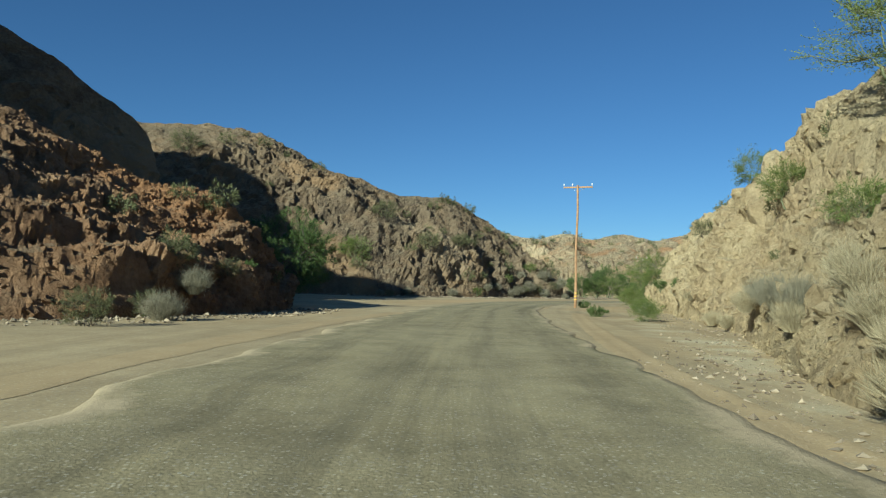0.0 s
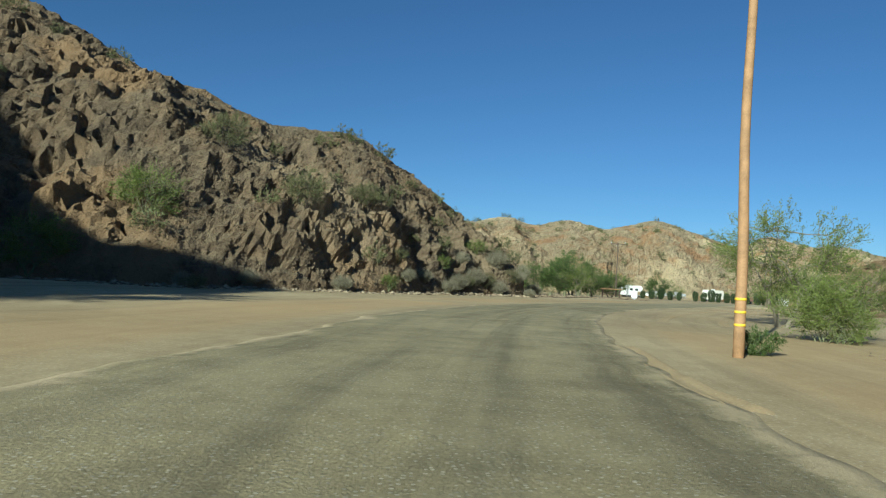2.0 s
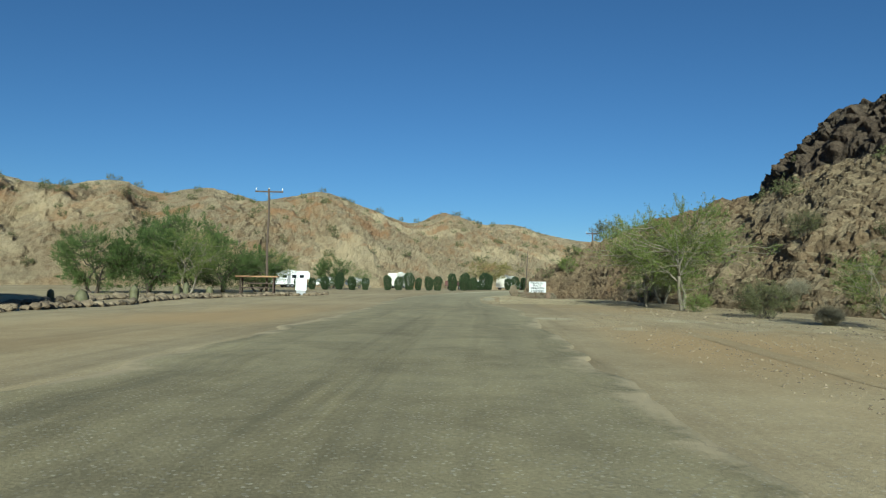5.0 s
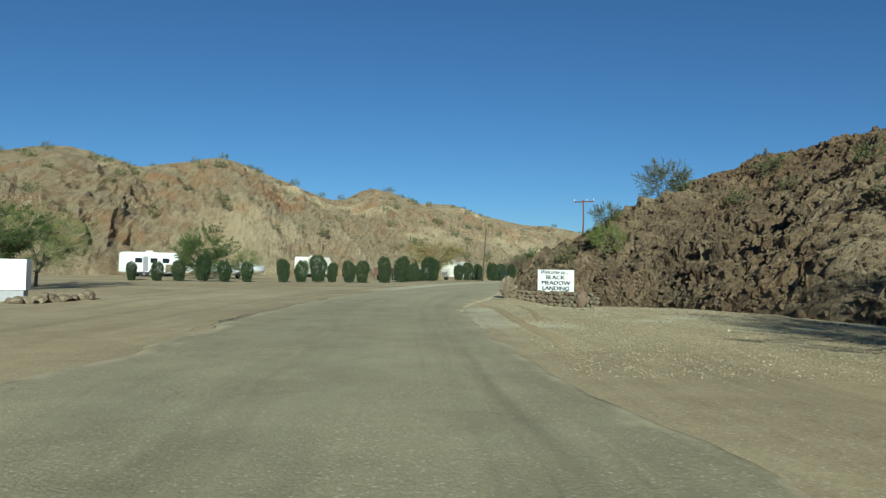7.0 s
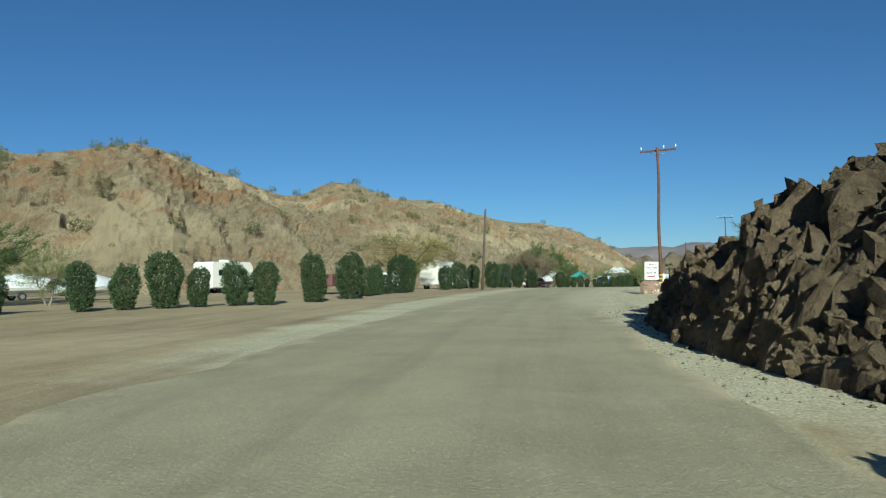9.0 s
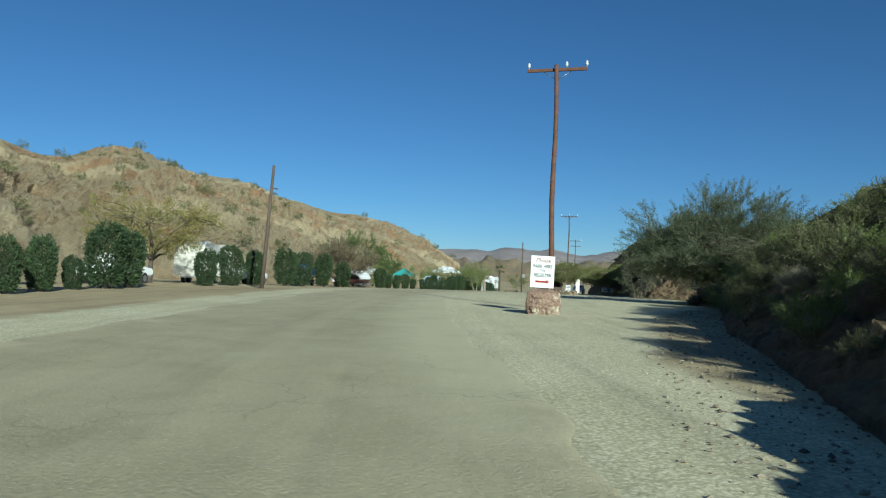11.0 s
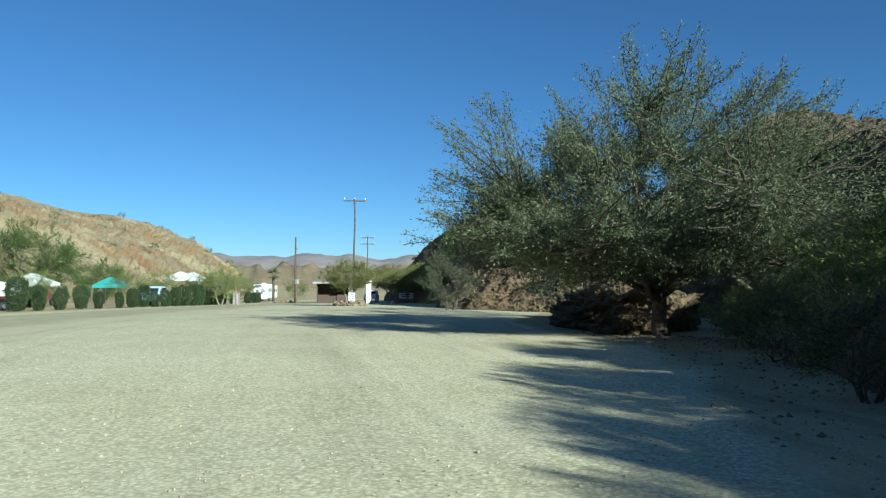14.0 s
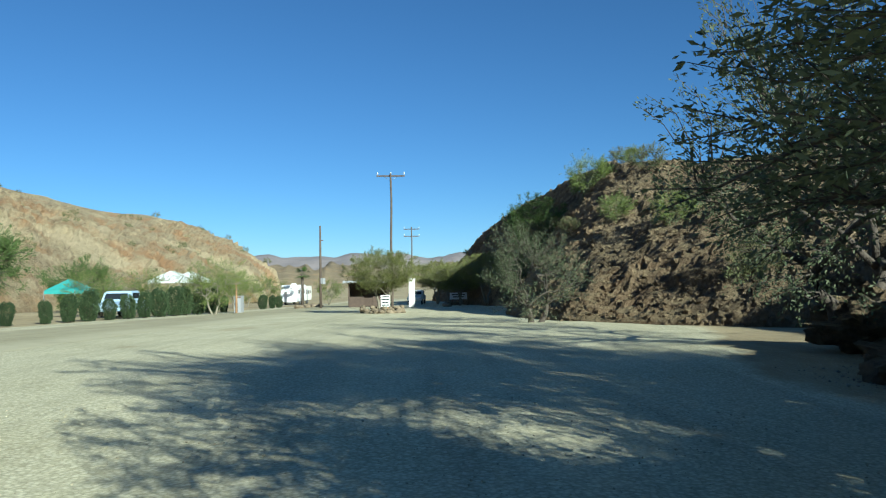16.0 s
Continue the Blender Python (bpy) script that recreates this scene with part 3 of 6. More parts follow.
def build_hills():
    HILLS["left_front"] = hill("hill_left_front",
        [(-60, -2, .2), (-45, 4, .2), (-32, 9, .2), (-22, 14, .2), (-15.5, 18, .2), (-12.2, 20.8, .2), (-10.2, 24.6, .2), (-8.8, 29, .2), (-7.8, 33.2, .2), (-8.0, 37.5, .2), (-9.5, 43, .2), (-14, 48, .2), (-24, 53, .2), (-40, 57, .2)],
        # far-left crest, out of view, raised to cast shade on left_back
        [(-66, 14, 38), (-52, 20, 35), (-41, 25, 27), (-33, 28, 17), (-27, 30, 11.6), (-22, 31.5, 9.7), (-18, 33, 8.2), (-15, 34.5, 6.7), (-12.8, 36.3, 6.2), (-12.2, 38.8, 5.2), (-14, 42.5, 5.6), (-20, 46, 7), (-29, 49, 8), (-42, 50, 9.5)],
        ROCK_ORANGE, "brown and orange fractured rock outcrop beside the road", cell=0.24, power=0.9, amp=0.8, block=1.0, seed=3, back=1.35, rock=0.4, ledge=0.75, drop=0.75, crest=0.5, swell=0.7)
    HILLS["left_back"] = hill("hill_left_back",
        [(-70, 26, 8), (-63, 28, 8), (-56, 30, 7), (-50, 32, 6.6), (-45, 33.5, 6.2), (-39, 36, 5.6), (-33, 39, 5), (-27.5, 45, 3.5), (-24, 50.5, 2), (-21.5, 56.5, .2), (-25, 63, .2), (-38, 70, .2), (-55, 72, .2)],
        # first six crest points are unseen, raised so their shadow falls on left_main
        [(-78, 45, 44), (-71, 46, 43), (-65, 46.5, 43), (-60, 47, 40), (-56, 47, 36), (-51, 47, 30), (-43, 47.8, 23.5), (-31.3, 52.1, 18.9), (-28.2, 54.4, 16.6), (-24.2, 57.3, 12.8), (-30, 61, 8.5), (-41, 61, 11), (-56, 61, 14)],
        ROCK_BROWN, "steep dark rock face shaded by a raised crest out of view", cell=0.45, power=1.0, amp=0.6, block=1.4, seed=9, back=1.5, rock=0.4, drop=0.5, crest=0.6)
    HILLS["left_main"] = hill("hill_left_main",
        [(-62, 70, .3), (-45, 76, .3), (-30, 84, .3), (-19, 89, .3), (-10, 90.5, .3), (-4, 95, .3), (2.5, 102, .3), (7.5, 110, .3), (12.5, 117, .3), (17.5, 122.5, .3), (21, 128, .3), (20, 138, .3), (14, 152, .3)],
        [(-64, 108, 28), (-48, 110, 25.4), (-35, 112, 25.3), (-26, 113, 22.8), (-19, 117, 20.0), (-11, 121, 17.2), (-5, 124, 16.3), (0.5, 126, 16.5), (7, 127.7, 13.6), (12, 130, 9.8), (14, 134, 7.4), (10, 142, 7), (4, 154, 8)],
        ROCK_BROWN, "tall brown rocky desert hillside with dry brush", cell=0.45, power=0.8, amp=1.0, block=1.5, seed=17, back=1.5, rock=0.48, gully=1.5, crest=0.6, swell=1.0)
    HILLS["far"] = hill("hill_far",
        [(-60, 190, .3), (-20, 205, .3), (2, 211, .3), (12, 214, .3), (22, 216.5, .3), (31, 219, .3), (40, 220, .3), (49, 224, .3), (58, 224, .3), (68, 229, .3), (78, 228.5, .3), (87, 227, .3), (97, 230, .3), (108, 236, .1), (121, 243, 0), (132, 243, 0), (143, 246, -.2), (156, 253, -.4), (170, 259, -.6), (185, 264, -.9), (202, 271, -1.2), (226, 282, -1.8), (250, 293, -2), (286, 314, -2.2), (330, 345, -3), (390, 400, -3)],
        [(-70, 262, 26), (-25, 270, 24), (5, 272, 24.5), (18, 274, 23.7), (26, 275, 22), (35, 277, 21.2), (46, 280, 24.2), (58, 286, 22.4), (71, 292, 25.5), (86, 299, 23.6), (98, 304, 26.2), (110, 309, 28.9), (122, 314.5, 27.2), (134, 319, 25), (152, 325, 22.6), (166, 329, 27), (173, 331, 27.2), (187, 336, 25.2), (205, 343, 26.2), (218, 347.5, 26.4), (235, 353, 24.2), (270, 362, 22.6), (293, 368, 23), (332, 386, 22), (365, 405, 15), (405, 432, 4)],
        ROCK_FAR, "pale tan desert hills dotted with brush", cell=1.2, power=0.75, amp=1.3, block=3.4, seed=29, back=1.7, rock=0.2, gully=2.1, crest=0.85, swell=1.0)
    HILLS["right_front"] = hill("hill_right_front",
        [(5.5, -45, .2), (5.0, -20, .2), (4.6, 0, .2), (5.0, 8.5, .2), (6.5, 13.5, .2), (9.3, 22, .2), (11.6, 31, .2), (14.2, 43, .2), (16, 53, .2), (17.6, 61.5, .2), (19.6, 65.5, .2), (25, 66.5, .2), (34, 64, .2)],
        [(16, -45, 4), (15, -20, 4), (13.5, 0, 4.2), (13, 8, 4.6), (13.5, 14, 5.4), (15, 23, 7.8), (16.6, 34, 8.6), (18, 46, 7.8), (19.6, 54, 7.2), (21, 59, 5.8), (23, 61, 4.8), (26, 60, 4.5), (34, 56, 6)],
        ROCK_TAN, "pale tan crumbling rock bank beside the road", cell=0.24, power=0.75, amp=0.8, block=0.75, seed=41, rock=0.6, back=1.8, drop=0.5)
    HILLS["right_south"] = hill("hill_right_south",
        [(66, 82, .3), (58, 96, .3), (54, 108, .3), (56.5, 118, .3), (60.5, 127, .3), (64.5, 137, .3), (68.5, 146, .2)],
        [(92, 86, 14), (82, 98, 12), (76, 109, 11.6), (74.5, 119, 12.4), (77, 127.5, 12.6), (80, 136, 9.9), (81, 144, 8.9)],
        ROCK_SLOPE, "sandy brown hillside strewn with dark rocks below the crags", cell=0.34, power=0.9, amp=0.8, block=0.9, seed=58, rock=0.4, back=1.5, drop=0.6, crest=0.6, swell=0.7, gully=0.6)
    HILLS["right_crag"] = hill("hill_right_crag",
        [(67.5, 106, 5), (68, 114, 6), (68.5, 121, 6), (71, 128, 7), (74.8, 133.6, 7.4), (79, 136.6, 8), (84, 137, 8)],
        [(72.5, 105, 12.6), (72.4, 113.5, 14), (72.8, 120.5, 14.6), (75, 126, 15), (77.4, 130.6, 14.2), (79.8, 133.2, 11.8), (84, 133.5, 11)],
        ROCK_BLACK, "dark brown columnar crag standing above the sandy slope", cell=0.22, power=0.7, amp=0.9, block=1.0, seed=63, rock=0.8, back=2.2, drop=0.3, crest=0.4, swell=0.7)
    HILLS["right_peak"] = hill("hill_right_peak",
        [(192, 140, 2), (186, 156, 3), (186, 170, 3), (190, 182, 2), (198, 194, 1.5), (210, 204, 1)],
        [(222, 140, 17), (216, 155, 20.5), (215, 165, 23.4), (214, 175.5, 24.4), (215, 184, 18.5), (222, 194, 13)],
        ROCK_BLACK, "dark volcanic peak rising behind the trees", cell=0.8, power=0.8, amp=1.1, block=2.6, seed=71, rock=0.5, back=1.6, drop=0.4, crest=0.5)
    HILLS["right_main"] = hill("hill_right_main",
        [(62.5, 132.5, .3), (64.5, 137, .3), (68.5, 146, .2), (71.2, 151, 0), (71.6, 155, 0), (71.2, 159, .1), (74, 163.5, .2), (80, 169.2, .2), (86, 173.0, .2), (94, 175.9, .2), (103, 179.0, .2), (112, 181.4, .2), (119.5, 182.4, .2), (122.6, 181.4, .1), (126, 180.2, .1), (131, 180.6, 0), (135.5, 183, -.1), (142.5, 185.2, -.2), (147, 188.5, -.2), (148.4, 193, -.3), (151.5, 199.2, -.4), (160, 204.5, -.6), (179, 210.5, -1), (191.5, 218.5, -1.3), (206, 228, -1.6), (224, 237.5, -2), (245, 249, -2.3)],
        [(79.2, 133.5, 10.4), (80, 137.5, 9.8), (81, 144, 9.0), (82.5, 149, 8.4), (83, 153, 8.1), (84, 156, 7.7), (86, 158.5, 7.2), (90, 162, 5.6), (93.5, 165, 4.9), (99, 169.4, 4.5), (106.5, 172.6, 4.5), (114.5, 175, 4.7), (119.5, 175, 4.5), (122.5, 174.2, 5.0), (126, 173.4, 6.0), (132, 173.2, 7.2), (138.5, 174, 8.0), (146, 177.5, 8.6), (152, 182, 8.2), (158, 186, 7.4), (163, 192.5, 7.4), (169, 199.5, 8.7), (184.5, 205.5, 10.7), (195, 213, 10), (208, 222.5, 8.6), (226, 232.5, 7.2), (247, 244.5, 3.5)],
        ROCK_DARK, "dark brown volcanic rock hillside with broken crags", cell=0.24, power=0.92, amp=0.8, block=0.8, seed=57, rock=0.7, back=1.5, drop=0.6, calm=(86, 127), crest=0.45, swell=0.55)


def build_mountains():
    """The far range past the lake, a long low ridge."""
    n = 160
    a = np.linspace(radians(-8), radians(64), n)
    verts = []
    for k, (r, h) in enumerate(((2100, 0), (2300, .35), (2450, .75), (2600, 1.0), (3000, 0.5))):
        q = np.stack([a * 14, np.full(n, k * 0.35), np.zeros(n)], -1)
        ht = 108 * (1 + 0.17 * fbm(q * (1.6, 1, 1), 5, 91, 0.6)) * h - 12
        verts.append(np.stack([118 + r * np.cos(a), 190 + r * np.sin(a), ht], -1))
    verts = np.stack(verts, 1).reshape(-1, 3)
    mat, nt, b = material("haze_tinted_range")
    v = coords(nt)
    # no haze in the air: it is put into this greyed purple colour
    col = ramp(nt, noise_tex(nt, v, 0.012, 6), [(0.35, (0.19, 0.162, 0.158)), (0.65, (0.28, 0.236, 0.22))])
    nt.links.new(col, b.inputs["Base Color"])
    b.inputs["Roughness"].default_value = 1.0
    tagged(mesh_object("backdrop", verts, grid_faces(n, 5)[:, ::-1], mat), "distant hazy purple-brown mountain range", "mountains", kind="structure")
    n, m = 260, 14
    a = np.linspace(radians(-4), radians(50), n)
    verts = []
    for k in range(m):
        f = k / (m - 1)
        q = np.stack([a * 30, np.full(n, k * 0.4), np.zeros(n)], -1)
        ht = 30 * (1 + 0.3 * fbm(q, 5, 95, 0.6) + 0.2 * ridged(q * 1.4, 4, 97)) * math.sin(f * math.pi) ** 0.8 * smooth(a, radians(6), radians(16)) - 9
        verts.append(np.stack([118 + (760 + 460 * f) * np.cos(a), 190 + (760 + 460 * f) * np.sin(a), ht], -1))
    tagged(mesh_object("backdrop", np.stack(verts, 1).reshape(-1, 3), grid_faces(n, m)[:, ::-1], ROCK_BROWN), "brown barren desert hills beyond the camp", "hills", kind="structure")


build_ground()
build_road()
build_hills()
build_mountains()

# ---- things ----
WOOD_POLE = plain("weathered_pole_wood", (0.36, 0.21, 0.1), 0.8, 0, 0.25, 3.0, 0.4)
WOOD_GREY = plain("weathered_dark_wood", (0.1, 0.072, 0.05), 0.85, 0, 0.25, 3.0, 0.4)
WOOD_DARK = plain("creosoted_pole_wood", (0.125, 0.055, 0.03), 0.8, 0, 0.25, 3.0, 0.4)
YELLOW = plain("yellow_band", (0.8, 0.55, 0.04), 0.5, 0, 0.08)
WHITE = plain("white_paint", (0.8, 0.8, 0.77), 0.5, 0, 0.05, 2.0)
GLASSY = plain("insulator_porcelain", (0.55, 0.57, 0.58), 0.25, 0, 0.05)
STEEL = plain("galvanised_steel", (0.4, 0.4, 0.4), 0.45, 0.8, 0.1)
LETTER = plain("black_lettering", (0.02, 0.02, 0.02), 0.6, 0, 0.1)
RED = plain("red_lettering", (0.5, 0.06, 0.03), 0.6, 0, 0.1)


def utility_pole(at, height, turn, mat, arms, bands, label, arm_len=2.44, lean=(0, 0), ins=(-0.47, 0.0, 0.47)):
    x, y = at
    pole = new("utility_pole")
    pole.matrix_world = pose(x, y, float(ground_z(x, y)), lean[0], lean[1], turn)
    bm = bmesh.new()
    n = 12
    tube(bm, [(0.035 * math.sin(k * 0.9) * min(1, k / 4), 0.02 * math.sin(k * 1.1) * min(1, k / 4), -0.3 + (height + 0.3) * k / (n - 1)) for k in range(n)], [0.118 - 0.036 * k / (n - 1) for k in range(n)], 14)
    part("post", bm, mat, pole)
    for z in arms:
        bm = bmesh.new()
        box(bm, (arm_len, 0.1, 0.125), (0, 0.12, z), bevel=0.012)
        arm = part("crossarm", bm, mat, pole)
        bm = bmesh.new()
        for s in (-1, 1):
            tube(bm, [(0, 0.11, z - 0.42), (s * 0.55, 0.2, z - 0.06)], [0.014, 0.014], 6)
        part("brace", bm, STEEL, arm)
        for f in ins:
            bm = bmesh.new()
            zz = z + 0.06
            tube(bm, [(f * arm_len + 0.02, 0.14, zz + h) for h in (0, 0.08, 0.1, 0.15, 0.17, 0.22, 0.27)], [0.02, 0.02, 0.06, 0.065, 0.045, 0.055, 0.03], 10)
            part("insulator", bm, GLASSY, arm)
    for z in bands:
        bm = bmesh.new()
        tube(bm, [(0.008, 0.005, z - 0.026), (0.008, 0.005, z + 0.026)], [0.121, 0.12], 16)
        part("band", bm, YELLOW, pole, "yellow reflective band")
    return tagged(pole, label, "utility pole", "utility poles along the road")


utility_pole((10.87, 59.65), 10.2, -22, WOOD_POLE, (10.05,), (0.68, 0.95, 1.22), "sunlit tan wooden utility pole with one crossarm beside the road", ins=(-0.49, -0.2, 0.47))
utility_pole((107.08, 186.8), 9.9, -70, WOOD_DARK, (9.72,), (0.66, 0.92, 1.18), "dark brown wooden utility pole with yellow bands near the boulder", ins=(-0.48, 0.15, 0.48))
utility_pole((176.94, 220.67), 11.6, -62, WOOD_GREY, (11.4,), (), "dark wooden utility pole with one crossarm standing behind a green tree")
utility_pole((221.8, 241.3), 11.6, -62, WOOD_GREY, (11.3, 10.2), (), "distant dark wooden utility pole with stacked crossarms")
utility_pole((44.13, 162.19), 9.4, -25, WOOD_GREY, (9.15, ), (), "weathered brown utility pole standing among the green trees")

# ---- plants ----
def leaf_material(name, dark, light, rough=0.6):
    m, nt, b = material(name)
    geo = nt.nodes.new("ShaderNodeNewGeometry")
    info = nt.nodes.new("ShaderNodeObjectInfo")
    n = noise_tex(nt, geo.outputs["Position"], 1.6, 3)
    f = math_node(nt, "ADD", math_node(nt, "MULTIPLY", geo.outputs["Random Per Island"], 0.55), math_node(nt, "MULTIPLY", n, 0.45))
    f = math_node(nt, "ADD", f, math_node(nt, "MULTIPLY", math_node(nt, "SUBTRACT", info.outputs["Random"], 0.5), 0.25))
    nt.links.new(ramp(nt, f, [(0.2, dark), (0.8, light)]), b.inputs["Base Color"])
    b.inputs["Roughness"].default_value = rough
    b.inputs["Specular IOR Level"].default_value = 0.25
    tr = node(nt, "ShaderNodeBsdfTranslucent")
    nt.links.new(ramp(nt, f, [(0.2, tuple(c * 1.2 for c in dark)), (0.8, tuple(c * 1.3 for c in light))]), tr.inputs["Color"])
    mx = node(nt, "ShaderNodeMixShader", Fac=0.25)
    nt.links.new(b.outputs[0], mx.inputs[1])
    nt.links.new(tr.outputs[0], mx.inputs[2])
    nt.links.new(mx.outputs[0], nt.nodes["Material Output"].inputs["Surface"])
    return m


LEAF_GREY = leaf_material("grey_green_leaves", (0.06, 0.074, 0.036), (0.15, 0.17, 0.088))
LEAF_LIME = leaf_material("yellow_green_leaves", (0.08, 0.108, 0.02), (0.21, 0.25, 0.065))
LEAF_DUSTY = leaf_material("dusty_yellow_green_leaves", (0.1, 0.108, 0.028), (0.26, 0.265, 0.09))
LEAF_HEDGE = leaf_material("deep_green_leaves", (0.028, 0.048, 0.02), (0.085, 0.12, 0.05))
LEAF_MESQ = leaf_material("mesquite_leaves", (0.045, 0.075, 0.018), (0.13, 0.18, 0.05))
LEAF_OLIVE = leaf_material("olive_brush_leaves", (0.08, 0.085, 0.032), (0.18, 0.185, 0.08))
LEAF_YELLOW = leaf_material("yellowing_leaves", (0.19, 0.17, 0.05), (0.36, 0.3, 0.1))
LEAF_BROWN = leaf_material("dry_brown_twigs", (0.13, 0.1, 0.06), (0.27, 0.22, 0.13))
TWIG_GREY = leaf_material("grey_dry_twigs", (0.15, 0.135, 0.09), (0.34, 0.31, 0.21), 0.8)
STRAW = leaf_material("straw_grass", (0.25, 0.21, 0.12), (0.5, 0.43, 0.27), 0.8)
BARK = plain("desert_tree_bark", (0.1, 0.078, 0.058), 0.95, 0, 0.4, 5, 1.0)
BARK_PALE = plain("pale_bark", (0.22, 0.19, 0.135), 0.85, 0, 0.2, 6, 0.4)
BARK_GREEN = plain("green_bark", (0.19, 0.2, 0.1), 0.8, 0, 0.2, 6, 0.3)


def leaves_mesh(name, pts, dirs, size, rng, mat, aspect=0.4, spread=0.6):
    """Small folded leaves at points, each a pair of triangles, leaning along the given ways."""
    n = len(pts)
    d = dirs + rng.normal(0, spread, (n, 3))
    d /= np.linalg.norm(d, axis=1)[:, None] + 1e-9
    a = np.cross(d, rng.normal(0, 1, (n, 3)))
    a /= np.linalg.norm(a, axis=1)[:, None] + 1e-9
    L = (size * rng.uniform(0.6, 1.35, n))[:, None]
    W = L * aspect * 0.5
    v = np.stack([pts, pts + d * L * 0.5 + a * W, pts + d * L, pts + d * L * 0.5 - a * W], 1).reshape(-1, 3)
    f = np.arange(4 * n).reshape(n, 4)
    me = bpy.data.meshes.new(name)
    me.vertices.add(4 * n)
    me.vertices.foreach_set("co", v.ravel())
    me.loops.add(4 * n)
    me.loops.foreach_set("vertex_index", f.ravel())
    me.polygons.add(n)
    me.polygons.foreach_set("loop_start", np.arange(0, 4 * n, 4))
    me.polygons.foreach_set("loop_total", np.full(n, 4))
    me.update(calc_edges=True)
    me.materials.append(mat)
    return me


def curve_pts(a, b, rng, n=6, bend=0.18, rise=0.0):
    """A bent line from a to b."""
    a, b = np.array(a, float), np.array(b, float)
    L = np.linalg.norm(b - a)
    off = rng.normal(0, bend * L, 3) + (0, 0, rise * L)
    t = np.linspace(0, 1, n)[:, None]
    p = a + (b - a) * t + off * (4 * t * (1 - t)) * 0.5
    p[1:-1] += rng.normal(0, 0.025 * L, (n - 2, 3))
    return p


def plant(name, seed, height, radius, trunk=0.3, thick=0.16, stems=1, limbs=7, boughs=160, leaf=0.08, per=60, leafmat=None, bark=None, squash=(0.42, 1.0), lean=(0, 0), spray=0.16, tip=0.5, hollow=0.45, aspect=0.35, gap=0.0, lobes=0.25, aside=(0, 0), whole=False, belly=0.5):
    """A desert tree or shrub: trunk(s), limbs reaching to points spread in an uneven crown, twigs, and small leaves along them.
    squash: the lowest and highest level of the crown as shares of the height; belly: where between them it is widest."""
    rng = np.random.default_rng(seed)
    root = new(name)
    bm = bmesh.new()
    bt = bm if whole else bmesh.new()
    fork_z = height * trunk
    lines = []
    for s in range(stems):
        ang = 2 * math.pi * s / stems + rng.uniform(0, 1)
        foot = np.array([0.7 * thick * math.cos(ang), 0.7 * thick * math.sin(ang), -0.25]) if stems > 1 else np.array([0, 0, -0.25])
        fork = np.array([lean[0] * fork_z + (0.25 * radius * math.cos(ang) if stems > 1 else 0), lean[1] * fork_z + (0.25 * radius * math.sin(ang) if stems > 1 else 0), fork_z])
        p = curve_pts(foot, fork, rng, 6, 0.1)
        tube(bm, p, np.linspace(thick * 1.25, thick * 0.8, 6), 9)
        lines.append((p, thick * 0.8))
        nl = max(2, limbs // stems)
        for k in range(nl):
            a = ang + 2 * math.pi * (k + rng.uniform(-0.3, 0.3)) / nl
            r = radius * rng.uniform(0.35, 0.75)
            z = height * rng.uniform(max(squash[0], trunk) + 0.05, 0.85 * squash[1])
            q = curve_pts(p[-1 - (k % 2)], (r * math.cos(a) + lean[0] * z + aside[0] * 0.7, r * math.sin(a) + lean[1] * z + aside[1] * 0.7, z), rng, 8, 0.16, 0.1)
            tube(bm, q, np.linspace(thick * 0.55, thick * 0.14, 8), 7)
            lines.append((q, thick * 0.3))
    nodes = np.vstack([q[2:] for q, _ in lines[0:]])
    pts, ways = [], []
    cen = np.array([lean[0] * height * 0.6 + aside[0], lean[1] * height * 0.6 + aside[1]])
    made = 0
    while made < boughs:
        u = rng.normal(0, 1, 3)
        u /= np.linalg.norm(u)
        r = rng.uniform(hollow, 1.0) ** 0.6
        w = 1 + lobes * float(noise.noise(Vector(u * 1.7) + Vector((seed, 0, 0)))) * 2
        lo, hi = squash[0] * height, squash[1] * height
        wide = lo + (hi - lo) * belly
        z = wide + u[2] * r * w * ((hi - wide) if u[2] > 0 else (wide - lo))
        if z < lo * 0.8:
            continue
        t = np.array([cen[0] + u[0] * r * w * radius, cen[1] + u[1] * r * w * radius, z])
        if gap and float(noise.noise(Vector(t * (2.2 / radius)) + Vector((0, seed, 3)))) > 0.32 - gap:
            made += 1
            continue
        d = np.linalg.norm(nodes - t, axis=1) + 0.6 * np.maximum(0, nodes[:, 2] - t[2])
        a = nodes[np.argmin(d)]
        q = curve_pts(a, t, rng, 6, 0.12, -0.06)
        rr = 0.006 + 0.008 * np.linalg.norm(t - a)
        tube(bt, q, np.linspace(rr * 1.3, rr * 0.35, 6), 4, cap=False)
        # leaves along the outer part of the bough, and sprigs past its tip
        k = rng.uniform(0.25, 1.0, per)
        i = np.minimum((k * 5).astype(int), 4)
        f = (k * 5 - i)[:, None]
        base = q[i] * (1 - f) + q[i + 1] * f
        out = (t - np.array([cen[0], cen[1], (lo + hi) * 0.4]))
        out /= np.linalg.norm(out) + 1e-9
        pts.append(base + rng.normal(0, spray, (per, 3)))
        ways.append(np.tile(out, (per, 1)) + (0, 0, 0.2))
        for _ in range(2):
            way = out + (0, 0, 0.35) + rng.normal(0, 0.35, 3)
            way /= np.linalg.norm(way)
            m = per // 3
            s = rng.uniform(0, tip, m)[:, None]
            tube(bt, [t, t + way * tip], [rr * 0.35, rr * 0.15], 3, cap=False)
            pts.append(t + way * s + rng.normal(0, spray * 0.22, (m, 3)))
            ways.append(np.tile(way, (m, 1)))
        made += 1
    if not whole:
        part("trunk", bm, bark or BARK, root)
